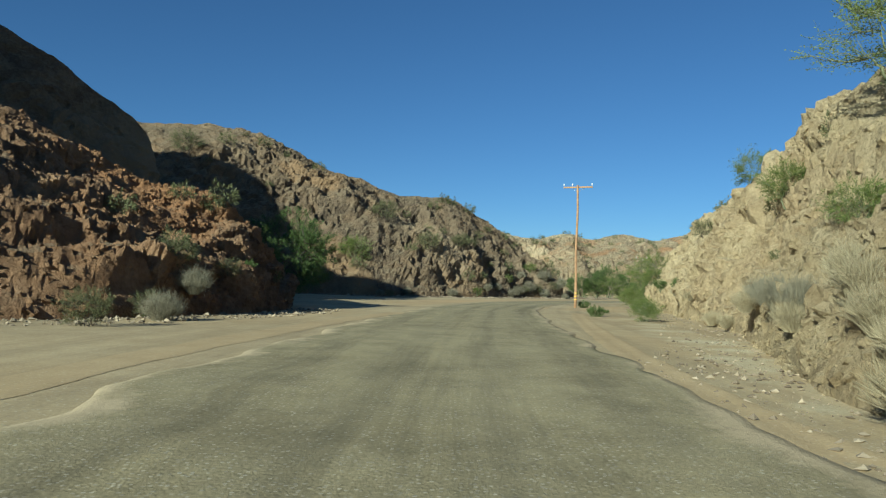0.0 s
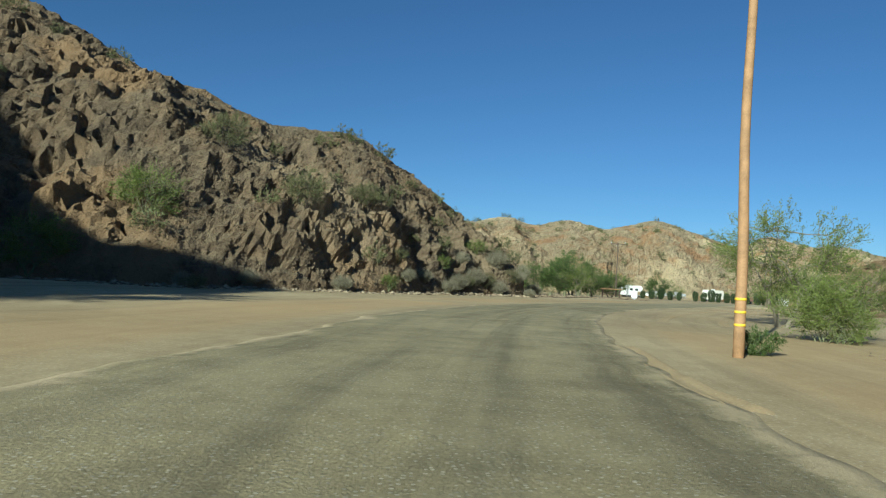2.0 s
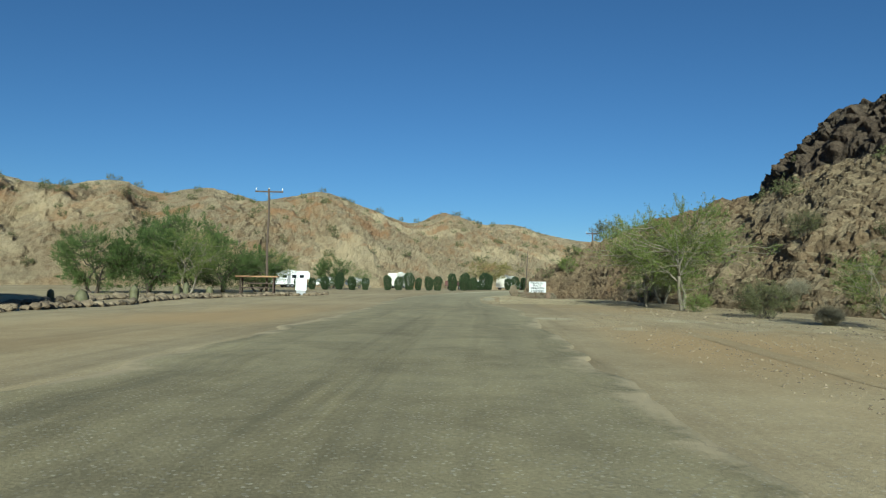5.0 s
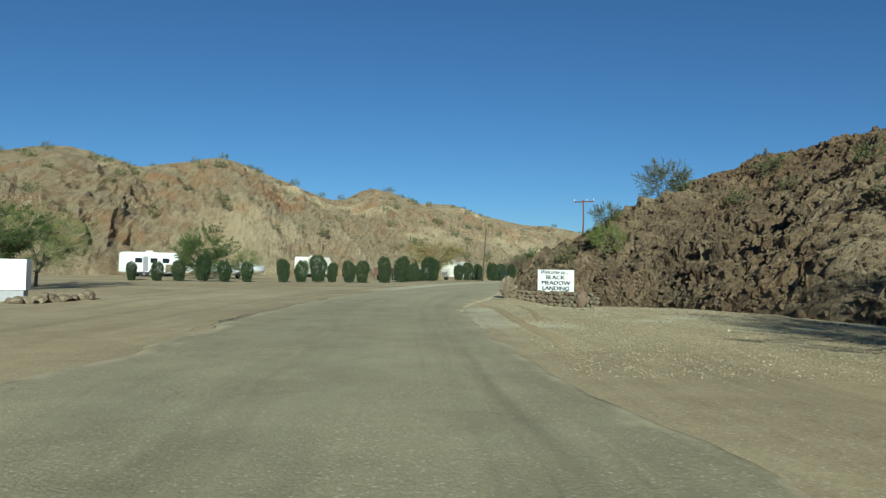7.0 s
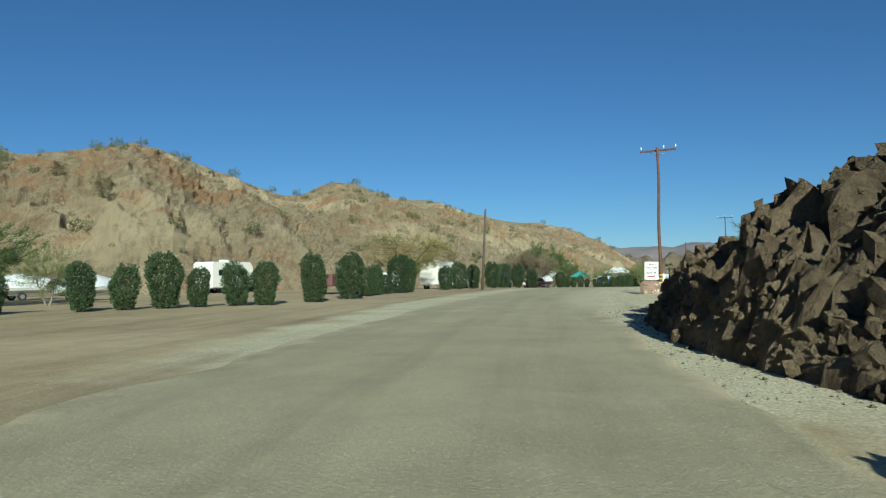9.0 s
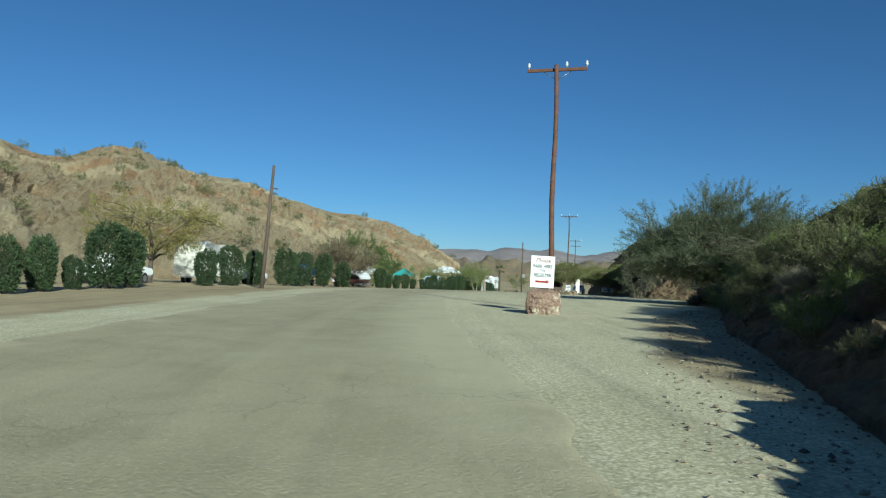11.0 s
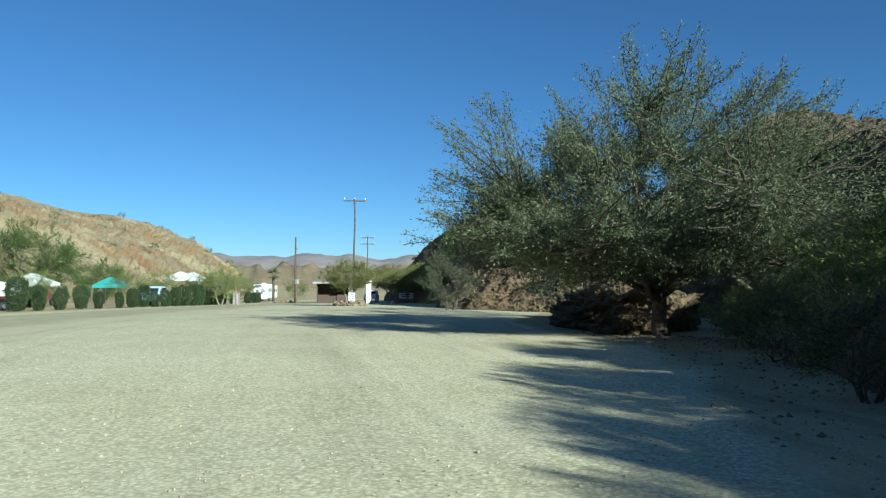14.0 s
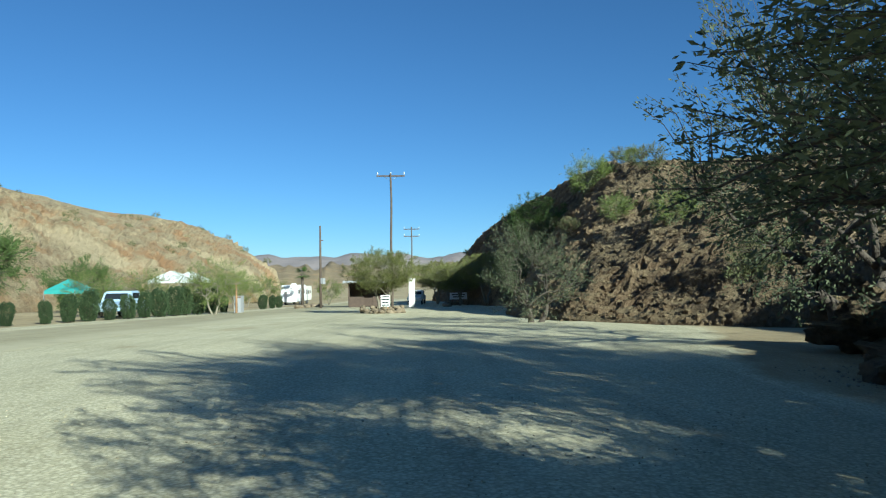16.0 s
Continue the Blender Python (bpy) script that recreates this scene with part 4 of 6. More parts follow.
    part("branchwork", bt, bark or BARK, root)
    crown = new("crown", leaves_mesh("crown", np.vstack(pts), np.vstack(ways), leaf, rng, leafmat or LEAF_GREY, aspect))
    crown.parent = root
    return root


def brush(name, seed, height, radius, blades=500, mat=None, width=0.012, droop=0.25, forks=2):
    """A tuft of dry stems that fan out from the root, each with side twigs."""
    rng = np.random.default_rng(seed)
    v, f = [], []
    for _ in range(blades):
        a = rng.uniform(0, 2 * math.pi)
        r = radius * rng.uniform(0.1, 1.0) ** 0.8
        h = height * rng.uniform(0.5, 1.0) * (1 - 0.35 * (r / radius) ** 2)
        foot = np.array([0.25 * r * math.cos(a + 0.5), 0.25 * r * math.sin(a + 0.5), -0.04])
        top = np.array([r * math.cos(a), r * math.sin(a), h])
        mid = foot * 0.45 + top * 0.55 + (0, 0, droop * h)
        segs = [(foot, mid), (mid, top)]
        for _ in range(forks):
            s = mid + (top - mid) * rng.uniform(0, 0.7)
            segs.append((s, s + rng.normal(0, 0.22, 3) * height * 0.8 + (0, 0, 0.18 * height)))
        for p, q in segs:
            d = q - p
            side = np.cross(d, rng.normal(0, 1, 3))
            side *= width / (np.linalg.norm(side) + 1e-9)
            n = len(v)
            v += [p - side, p + side, q + side * 0.3, q - side * 0.3]
            f.append((n, n + 1, n + 2, n + 3))
    return mesh_object(name, np.array(v), f, mat or TWIG_GREY, True)


_hv = None


def land_z(x, y):
    """Height of whatever land lies at a place: a hillside or the level ground."""
    global _hv
    if _hv is None:
        _hv = np.vstack([g[1].reshape(-1, 3) for g in HILLS.values()])
    d = (_hv[:, 0] - x) ** 2 + (_hv[:, 1] - y) ** 2
    near = d < 0.5
    z = float(level(x, y)[0])
    if near.any():
        return max(z, float(_hv[near, 2].mean()))
    i = int(np.argmin(d))
    return max(z, float(_hv[i, 2])) if d[i] < 2.5 else z


def set_down(ob, x, y, turn=0.0, size=1.0, sink=0.05, zscale=1.0):
    ob.matrix_world = pose(x, y, land_z(x, y) - sink, 0, 0, turn) @ Matrix.Diagonal((size, size, size * zscale, 1))
    return ob


def copy_down(ob, x, y, turn=0.0, size=1.0, sink=0.05):
    c = copy_thing(ob, pose(x, y, land_z(x, y) - sink, 0, 0, turn))
    c.scale = (size, size, size)
    return c


# the big tree that shades the turn, and its neighbours
big = plant("ironwood_tree", 11, 7.8, 6.2, trunk=0.2, thick=0.24, limbs=20, boughs=1500, leaf=0.08, per=165, belly=0.28, aside=(-2.5, 0.4), leafmat=LEAF_GREY, bark=BARK, squash=(0.23, 1.0), spray=0.24, tip=0.75, hollow=0.2, lobes=0.2, gap=0.02, lean=(-0.1, 0.03))
limb = bmesh.new()
tube(limb, curve_pts((0.1, -0.1, 1.5), (0.3, -1.5, 2.3), np.random.default_rng(5), 6, 0.1), np.linspace(0.12, 0.08, 6), 8)
tube(limb, [(0.3, -1.5, 2.3), (0.25, -2.2, 1.85), (0.1, -2.9, 1.3), (0.0, -3.5, 1.02), (0.05, -3.8, 1.06), (0.2, -4.2, 1.25), (0.3, -4.6, 1.5)], np.linspace(0.075, 0.02, 7), 8)
for k in range(9):                               # bare twigs at its end
    tube(limb, [(0.05, -3.6 - 0.06 * k, 1.04 + 0.03 * k), (0.05 + 0.3 * math.sin(k * 2.1), -4.0 - 0.06 * k, 1.15 + 0.09 * (k % 4)), (0.1 + 0.6 * math.sin(k * 2.1), -4.4 - 0.06 * k, 1.25 + 0.2 * (k % 3))], [0.016, 0.011, 0.004], 5)
part("low_limb", limb, BARK_PALE, big, "bare pale drooping limb")
tagged(set_down(big, 130.2, 185.4, 0), "large spreading grey-green desert tree with a thick dark trunk", "tree")
back = plant("ironwood_tree", 12, 5.2, 3.0, trunk=0.2, thick=0.12, stems=3, limbs=9, boughs=170, leaf=0.08, per=60, leafmat=LEAF_GREY, squash=(0.12, 1.0), spray=0.2, tip=0.6)
tagged(copy_down(back, 150.4, 200.0, 150, 0.74), "rounded grey-green desert bush at the foot of a sunlit crag", "bush")
tagged(set_down(back, 138.7, 189.8, 80, 1.25, -0.45), "grey-green bushy desert tree at the foot of dark rocks", "tree")

verde = plant("palo_verde_tree", 21, 5.6, 3.6, trunk=0.34, thick=0.1, stems=2, limbs=9, boughs=170, leaf=0.1, per=84, leafmat=LEAF_LIME, bark=BARK_PALE, squash=(0.32, 1.0), spray=0.22, tip=0.7, gap=0.06)
tagged(set_down(verde, 54.6, 125.6, 0), "yellow-green palo verde tree with pale leaning trunks beneath a rocky slope", "tree", "palo verde trees")
LIME_LABEL = "yellow-green palo verde tree with thin pale trunk in dry dirt"
for x, y, turn, size in ((22.9, 78.0, 120, 1.0), (46.8, 111.2, 40, 0.46), (57.5, 130.5, 200, 0.95), (62.3, 133.5, 300, 0.8), (34.5, 98.0, 210, 0.5), (19.0, 67.3, 10, 0.42), (16.6, 56.2, 60, 0.36),
                         (36.7, 158.8, 170, 0.9), (50.0, 178.0, 240, 0.8), (162.7, 227.4, 310, 0.68), (73, 203.5, 0, 0.55)):
    tagged(copy_down(verde, x, y, turn, size), LIME_LABEL, "tree", "palo verde trees")
for x, y, turn, size in ((146.0, 231.5, 20, 0.5), (158.5, 234.5, 90, 0.55), (164.5, 235.5, 160, 0.6), (170.0, 235.5, 230, 0.55), (176.0, 238.5, 300, 0.62), (183.0, 243.0, 10, 0.7), (190.5, 247.5, 80, 0.6), (198.5, 251.0, 150, 0.7), (206.0, 246.0, 220, 0.6)):
    tagged(copy_down(verde, x, y, turn, size), "small yellow-green palo verde tree among the parked trailers", "tree", "palo verde trees")
thick = plant("palo_verde_tree", 24, 5.4, 3.2, trunk=0.34, thick=0.11, stems=2, limbs=9, boughs=300, leaf=0.09, per=110, leafmat=LEAF_DUSTY, bark=BARK_PALE, squash=(0.36, 1.0), spray=0.26, tip=0.4, lobes=0.15)
for n, (x, y, turn, size) in enumerate(((164.4, 214.6, 250, 0.76), (193.5, 221.4, 15, 0.85), (188.8, 216.6, 130, 0.85), (196.5, 223.6, 77, 0.85), (201.0, 227.5, 30, 0.95))):
    c = set_down(thick, x, y, turn, size) if n == 0 else copy_down(thick, x, y, turn, size)
    tagged(c, "dense yellow-green palo verde tree rising from a stone-edged planter", "tree", "palo verde trees")
dark = plant("mesquite_tree", 31, 6.0, 3.6, trunk=0.22, thick=0.16, stems=2, limbs=8, boughs=250, leaf=0.12, per=100, leafmat=LEAF_MESQ, bark=BARK, squash=(0.12, 1.0), spray=0.24, tip=0.5)
tagged(set_down(dark, -14.0, 63.5, 0, 1.25), "bushy green mesquite tree in the gully between two rock faces", "tree")
for x, y, turn, size, lab in ((38.8, 170.5, 50, 1.25, "tall dark green mesquite tree among the campsite trees"), (30.3, 162.9, 77, 0.85, "rounded green mesquite tree behind the desert garden"), (34.2, 161.5, 200, 0.95, "rounded green mesquite tree behind the desert garden"), (42.0, 168.5, 30, 0.8, "low green mesquite tree among the campsite trees"), (46.2, 171.0, 120, 0.75, "low green mesquite tree among the campsite trees"), (69.5, 206.5, 140, 0.85, "dark green mesquite tree behind the parked trailers"), (151.5, 238.5, 10, 1.15, "dark green mesquite tree behind the hedge"), (168.5, 248.0, 260, 0.8, "olive mesquite tree at the foot of the pale hill"), (172.5, 206.2, 20, 0.72, "dense olive mesquite bush at the foot of the rock hill"), (177.5, 209.4, 200, 0.55, "olive mesquite bush below the rock hill")):
    tagged(copy_down(dark, x, y, turn, size), lab, "tree")
yellow = plant("palo_verde_tree", 41, 5.6, 4.2, trunk=0.3, thick=0.16, limbs=8, boughs=190, leaf=0.13, per=70, leafmat=LEAF_YELLOW, bark=BARK, squash=(0.34, 1.0), spray=0.28, tip=0.5, gap=0.1)
tagged(set_down(yellow, 108.6, 217.5, 0, 1.05), "yellowing palo verde tree with a dark trunk behind the hedge", "tree")
brown = plant("tamarisk_tree", 42, 4.6, 4.0, trunk=0.2, thick=0.16, stems=2, limbs=8, boughs=200, leaf=0.14, per=70, leafmat=LEAF_BROWN, bark=BARK, squash=(0.25, 1.0), spray=0.3, tip=0.4, whole=True)
tagged(set_down(brown, 132.6, 223.4, 0), "low brown half-bare tamarisk tree beside the road", "tree")
bare = plant("dead_tree", 43, 4.6, 1.9, trunk=0.3, thick=0.12, limbs=7, boughs=40, leaf=0.06, per=2, leafmat=LEAF_BROWN, bark=BARK, squash=(0.4, 1.0), whole=True)
tagged(set_down(bare, 121.5, 226.0, 0), "bare dark dead tree at the foot of the hill", "tree")
over = plant("palo_verde_tree", 44, 4.2, 2.3, trunk=0.25, thick=0.09, stems=3, limbs=9, boughs=200, leaf=0.08, per=70, leafmat=LEAF_LIME, bark=BARK_GREEN, squash=(0.25, 1.0), spray=0.13, tip=0.7, gap=0.05)
tagged(set_down(over, 13.3, 20.4, 0, 1.0), "airy green palo verde growing on top of the tan bank", "tree")

# hedge plants along the far side of the road
def hedge_plant(seed, height, width):
    rng = np.random.default_rng(seed)
    root = new("oleander_hedge")
    bm = bmesh.new()
    for k in range(6):
        a = k * 1.05
        tube(bm, curve_pts((0.1 * math.cos(a), 0.1 * math.sin(a), -0.1), (0.3 * width * math.cos(a), 0.3 * width * math.sin(a), height * 0.75), rng, 5, 0.06), [0.03, 0.028, 0.024, 0.02, 0.01], 5)
    part("trunk", bm, BARK, root)
    n = 6500
    z = rng.uniform(0.05, 1.0, n)
    u = rng.uniform(0, 2 * math.pi, n)
    prof = width * 0.5 * (0.66 + 0.36 * smooth(z, 0.0, 0.6)) * np.sqrt(np.clip(1.04 - z ** 9, 0.08, 1))
    q = np.stack([np.cos(u) * 1.6, np.sin(u) * 1.6, z * 3.2], -1)
    prof = prof * (1 + 0.26 * vnoise(q * 1.1, seed) + 0.2 * vnoise(q * 2.7, seed + 1))
    r = prof * rng.uniform(0.55, 1.03, n) ** 0.5
    p = np.stack([r * np.cos(u), r * np.sin(u), z * height * (1 + 0.13 * vnoise(q * 0.8, seed + 5) + 0.06 * vnoise(q * 2.5, seed + 6))], -1)
    d = np.stack([np.cos(u) * 0.6, np.sin(u) * 0.6, np.full(n, 0.7)], -1)
    c = new("foliage", leaves_mesh("foliage", p, d, 0.12, rng, LEAF_HEDGE, 0.36))
    c.parent = root
    return tagged(root, "clipped dark green oleander shrub in the roadside hedge", "hedge", "hedge shrubs along the road")


HEDGE = [(60.3, 198.5, .9), (62.2, 197.8, .95), (63.9, 197.2, 1.0), (65.8, 196.6, 1.35), (67.6, 196.2, 1.1), (69.5, 195.8, .95), (72.8, 195.2, 1.2), (74.5, 195.0, 1.15), (76.3, 195.1, 1.4), (77.9, 195.2, 1.05), (79.9, 195.4, 1.2), (81.5, 195.5, 1.2),
         (85.3, 197.2, 1.5), (89.5, 199.8, 1.6), (93.0, 202.8, 1.1), (95.3, 204.7, 1.2), (97.4, 206.1, .8), (99.7, 207.5, 1.6), (101.7, 208.9, 1.5), (108.8, 212.4, 1.2), (111.8, 213.8, 1.35), (114.7, 214.9, 1.3), (119.2, 216.8, 1.5), (122.2, 218.1, 1.4), (125.6, 219.2, 1.45), (129.4, 220.4, 1.2),
         (137.0, 222.6, 1.25), (139.0, 223.2, 1.05), (141.0, 223.7, 1.0), (143.2, 224.3, 1.05), (149.4, 225.9, 1.0), (154.5, 227.2, 1.0), (145.2, 224.8, .75), (147.7, 225.4, .8), (151.0, 226.3, 1.2), (152.7, 226.7, .8), (156.2, 227.7, 1.1), (157.9, 228.2, 1.25), (159.7, 228.7, 1.3), (161.2, 229.2, 1.3), (163.0, 229.7, 1.25), (165.3, 230.5, 1.3), (168.0, 231.7, .9), (171.5, 233.1, .8), (179.1, 236.6, .9), (183, 238.5, .9), (186.5, 240.3, .9)]
kinds = [hedge_plant(51, 2.0, 1.0), hedge_plant(52, 1.95, 1.12), hedge_plant(53, 2.05, 1.25)]
for n, (x, y, size) in enumerate(HEDGE):
    near = float(1 - smooth(x, 84, 100))
    x, y, size = x - 0.6 * near, y - 0.6 - 2.2 * near, size * (0.92 - 0.06 * near) * float(1 - 0.22 * smooth(x, 128, 140))
    k = kinds[n % 3]
    if n < 3:
        k.matrix_world = pose(x, y, float(ground_z(x, y)) - 0.03, 0, 0, 70 * n) @ Matrix.Scale(size, 4)
    else:
        copy_down(k, x, y, 67 * n, size, 0.03)

# shrubs
creosote = plant("creosote_bush", 61, 1.7, 1.15, trunk=0.1, thick=0.025, stems=7, limbs=14, boughs=115, leaf=0.064, per=42, leafmat=LEAF_OLIVE, bark=BARK, squash=(0.15, 1.0), spray=0.09, tip=0.3, whole=True)
creo_lime = plant("brittle_bush", 62, 1.6, 1.1, trunk=0.1, thick=0.022, stems=7, limbs=14, boughs=115, leaf=0.064, per=42, leafmat=LEAF_LIME, bark=BARK_GREEN, squash=(0.12, 1.0), spray=0.09, tip=0.35, whole=True)
GREEN = [(-11.8, 95.3, 2.0, 1), (-9.1, 104.4, 1.6, 0), (-2.4, 103.7, 1.6, 0), (1.8, 110.1, 1.0, 0), (-16.7, 89.6, 1.9, 1), (-6.6, 87.5, .5, 0), (2.6, 111, 1.2, 0), (4.1, 115, .8, 0), (4.8, 105.6, .75, 1), (14.6, 124.0, 1.1, 1), (7.1, 124.2, .7, 0), (-36.7, 99.7, 1.9, 0), (-10.2, 27.3, .75, 0), (-9.4, 19.0, .6, 0), (-9.9, 24.2, .55, 0), (-9.2, 30.5, .5, 0),
         (13.4, 28.1, 1.0, 1), (9.6, 16.6, .7, 1), (16.4, 38.2, 1.15, 1), (17.8, 49.5, .7, 0), (9.4, 33.6, .7, 1), (17.5, 65.8, .9, 1), (16.2, 55.4, .9, 1), (17.4, 66.6, 1.2, 1), (53.4, 123.6, .6, 1), (49.6, 117.2, .9, 0), (51.5, 118.8, .75, 0), (63.5, 124, .9, 0), (13.0, 118.0, .8, 0), (15.4, 120.6, .9, 0), (18.4, 123.4, .8, 0), (10.2, 115.6, .8, 1), (19.4, 126.8, .9, 0), (5.6, 108.6, .7, 0),
         (80.6, 157.0, 1.4, 0), (76.8, 158.4, 0.9, 0), (74.4, 156.3, 1.0, 1), (117.5, 181.4, 1.0, 1), (113.6, 180.6, .85, 0), (109.8, 179.8, .8, 1), (105.6, 178.4, .75, 0), (111.5, 178.6, .85, 0), (101.5, 176.8, .7, 0), (97.0, 175.2, .65, 0), (121.5, 181.6, 1.0, 1), (124.5, 181.4, 1.1, 0), (107.5, 176.5, .7, 0), (93, 173.6, .6, 1), (115.5, 182.3, .75, 0), (111.2, 181.2, .65, 1), (107.2, 179.9, .6, 0), (119.5, 182.8, .85, 0), (103.6, 178.6, .55, 0), (122.6, 183.2, .8, 1), (99.2, 177.4, .5, 0),
         (169.4, 201.9, 1.5, 1), (177.3, 206.4, .9, 1), (160.9, 198.6, .85, 1), (187, 210, .8, 0), (165, 197.5, .9, 0), (170, 199, .8, 1), (173, 200.4, .8, 0), (163.5, 201.8, .6, 0), (156.7, 195.3, 1.0, 1), (150.5, 191.5, .9, 0)]
for n, (x, y, size, k) in enumerate(GREEN):
    src, lab = ((creosote, "olive green creosote bush rooted in dry rocky soil"), (creo_lime, "bright green desert bush rooted in dry rocky soil"))[k]
    if not src.get("category"):
        tagged(set_down(src, x, y, 0, size), lab, "bush", "desert bushes")
    else:
        tagged(copy_down(src, x, y, 47 * n, size), lab, "bush", "desert bushes")

salt = plant("saltbush", 65, 0.62, 0.44, trunk=0.1, thick=0.014, stems=6, limbs=12, boughs=90, leaf=0.04, per=55, leafmat=LEAF_MESQ, bark=BARK_GREEN, squash=(0.06, 1.0), spray=0.05, tip=0.1, whole=True)
for n, (x, y, size) in enumerate(((8.4, 39.7, 1.0), (12.6, 45.0, 1.4), (15.0, 45.8, 1.2), (11.75, 60.5, 1.0), (17.2, 59.4, 1.5), (10.6, 47.0, 0.45), (12.2, 40.6, 0.8), (-9.0, 33.0, 0.8))):
    c = set_down(salt, x, y, 0, size) if n == 0 else copy_down(salt, x, y, 71 * n, size)
    tagged(c, "compact dark green saltbush on bare tan dirt", "bush", "saltbushes beside the road")
grey = brush("dry_bush", 71, 1.1, 0.95, 700, TWIG_GREY, 0.0045, 0.2, 5)
straw = brush("dry_grass", 72, 0.75, 0.6, 900, STRAW, 0.0035, 0.2, 1)
GREY = [(10.7, 114.2, 1.0), (12.0, 116.6, 1.3), (14.0, 119.4, 1.5), (16.8, 121.0, 1.3), (17.0, 123.6, 1.6), (19.6, 124.4, 1.2), (20.4, 127.2, 1.4), (8.2, 112.5, 1.0), (12.6, 120.0, 1.1), (6.5, 108.2, .9), (-4.9, 94.2, .9), (1.1, 100.2, 1.0), (-8, 90, .8), (22.3, 128.6, 1.3), (20.6, 122.8, .8), (7.8, 16.6, .7), (8.4, 18.6, .65), (9.0, 20.4, .6), (7.2, 14.4, .6), (-8.8, 22.5, .8), (-9.4, 27.0, .8), (108.6, 178.6, .7), (104.0, 177.4, .6), (111.2, 180.0, .6), (99.5, 176.4, .6), (114.5, 181.2, .8), (64.0, 134.8, .9), (58.5, 121.4, .9), (47.5, 113.5, .6)]
for n, (x, y, size) in enumerate(GREY):
    if n == 0:
        tagged(set_down(grey, x, y, 0, size), "grey leafless brittle desert bush at the foot of the slope", "dry bush", "dry grey bushes")
    else:
        copy_down(grey, x, y, 59 * n, size)
STRAWS = [(5.9, 9.6, .95), (6.4, 10.8, 1.0), (5.6, 8.4, .9), (6.9, 12.0, .95), (7.4, 13.0, .9), (6.9, 14.2, .8), (4.9, 7.2, 1.1), (8.4, 20, .8), (10.6, 27, .7), (11.4, 30.6, .8), (13, 38, .7), (14.2, 44, .8), (164.6, 213.6, .5), (17.0, 58, .7)]
for n, (x, y, size) in enumerate(STRAWS):
    if n == 0:
        tagged(set_down(straw, x, y, 0, size), "tuft of pale straw-coloured dry grass on stony soil", "dry grass", "tufts of dry grass")
    else:
        copy_down(straw, x, y, 83 * n, size)

# brush that overgrows the shaded bank
rng = np.random.default_rng(15)
G = HILLS["right_main"][1]
rise = int(G.shape[1] * 0.68)
spread = []
while len(spread) < 78:
    x, y, z = G[rng.integers(0, G.shape[0]), rng.integers(3, rise)]
    foot = np.interp(x, [86, 94, 103, 112, 121], [173.0, 175.9, 179.0, 181.4, 182.8])
    if 90 < x < 121 and 170 < y < foot - 0.5 and all((x - a) ** 2 + (y - b) ** 2 > 0.8 for a, b in spread):
        spread.append((x, y))
        k = len(spread) % 3
        src = (creosote, creo_lime, grey)[k]
        lab = ("olive green creosote bush overgrowing the shaded bank", "green desert bush overgrowing the shaded bank", "grey leafless brittle bush on the shaded bank")[k]
        tagged(copy_down(src, x, y, 53 * len(spread), rng.uniform(0.4, 0.9) * (0.7 if k == 2 else 1) * (0.6 if y > foot - 2 else 1), 0.08), lab, ("bush", "bush", "dry bush")[k], ("desert bushes", "desert bushes", "dry grey bushes")[k])

# brush dotted over the far hills and the nearer slopes
dot = plant("hillside_bush", 63, 1.5, 1.1, trunk=0.1, thick=0.03, stems=3, limbs=6, boughs=26, leaf=0.2, per=15, leafmat=LEAF_OLIVE, bark=BARK, squash=(0.08, 1.0), spray=0.16, tip=0.2, whole=True)
rng = np.random.default_rng(5)
spots = []
G = HILLS["far"][1]
while len(spots) < 330:
    i, j = rng.integers(0, G.shape[0]), rng.integers(2, int(G.shape[1] * 0.62))
    x, y, z = G[i, j]
    if x > -30 and all((x - a) ** 2 + (y - b) ** 2 > 9 for a, b, *_ in spots):
        spots.append((x, y, rng.uniform(0.45, 1.0) ** 2 * 1.2))
spots += [(46, 279.5, 0.9), (110, 308.5, 1.0), (173, 330.5, 1.0), (293, 367.5, 1.2), (330, 384, 1.0)]
for key, count, lo, hi in (("left_main", 46, 0.5, 1.2), ("right_main", 18, 0.4, 0.9), ("right_south", 16, 0.4, 0.9), ("left_front", 14, 0.3, 0.8), ("right_front", 12, 0.25, 0.6)):
    G = HILLS[key][1]
    for _ in range(count):
        x, y, z = G[rng.integers(0, G.shape[0]), rng.integers(4, int(G.shape[1] * 0.62))]
        spots.append((x, y, rng.uniform(lo, hi)))
far_off = [q for q in spots if q[1] > 262]
spots = [q for q in spots if q[1] <= 262]
for n, (x, y, size) in enumerate(spots):
    if n == 0:
        tagged(set_down(dot, x, y, 0, size), "small olive desert bush dotted on the rocky hillside", "bush", "bushes dotted over the hillsides")
    else:
        copy_down(dot, x, y, 37 * n, size)
crown = next(c.data for c in dot.children if c.name.startswith("crown"))
q = np.array([v.co[:] for v in crown.vertices])
rows = []
for n, (x, y, size) in enumerate(far_off):
    a = 0.7 * n
    turned = np.stack([q[:, 0] * math.cos(a) - q[:, 1] * math.sin(a), q[:, 0] * math.sin(a) + q[:, 1] * math.cos(a), q[:, 2]], -1)
    rows.append(turned * size + (x, y, land_z(x, y) - 0.05))
far_brush = mesh_object("far_brush", np.vstack(rows), np.arange(len(q) * len(rows)).reshape(-1, 4), LEAF_OLIVE, True)
tagged(far_brush, "small olive bushes scattered over the far desert hills", "brush", kind="stuff")

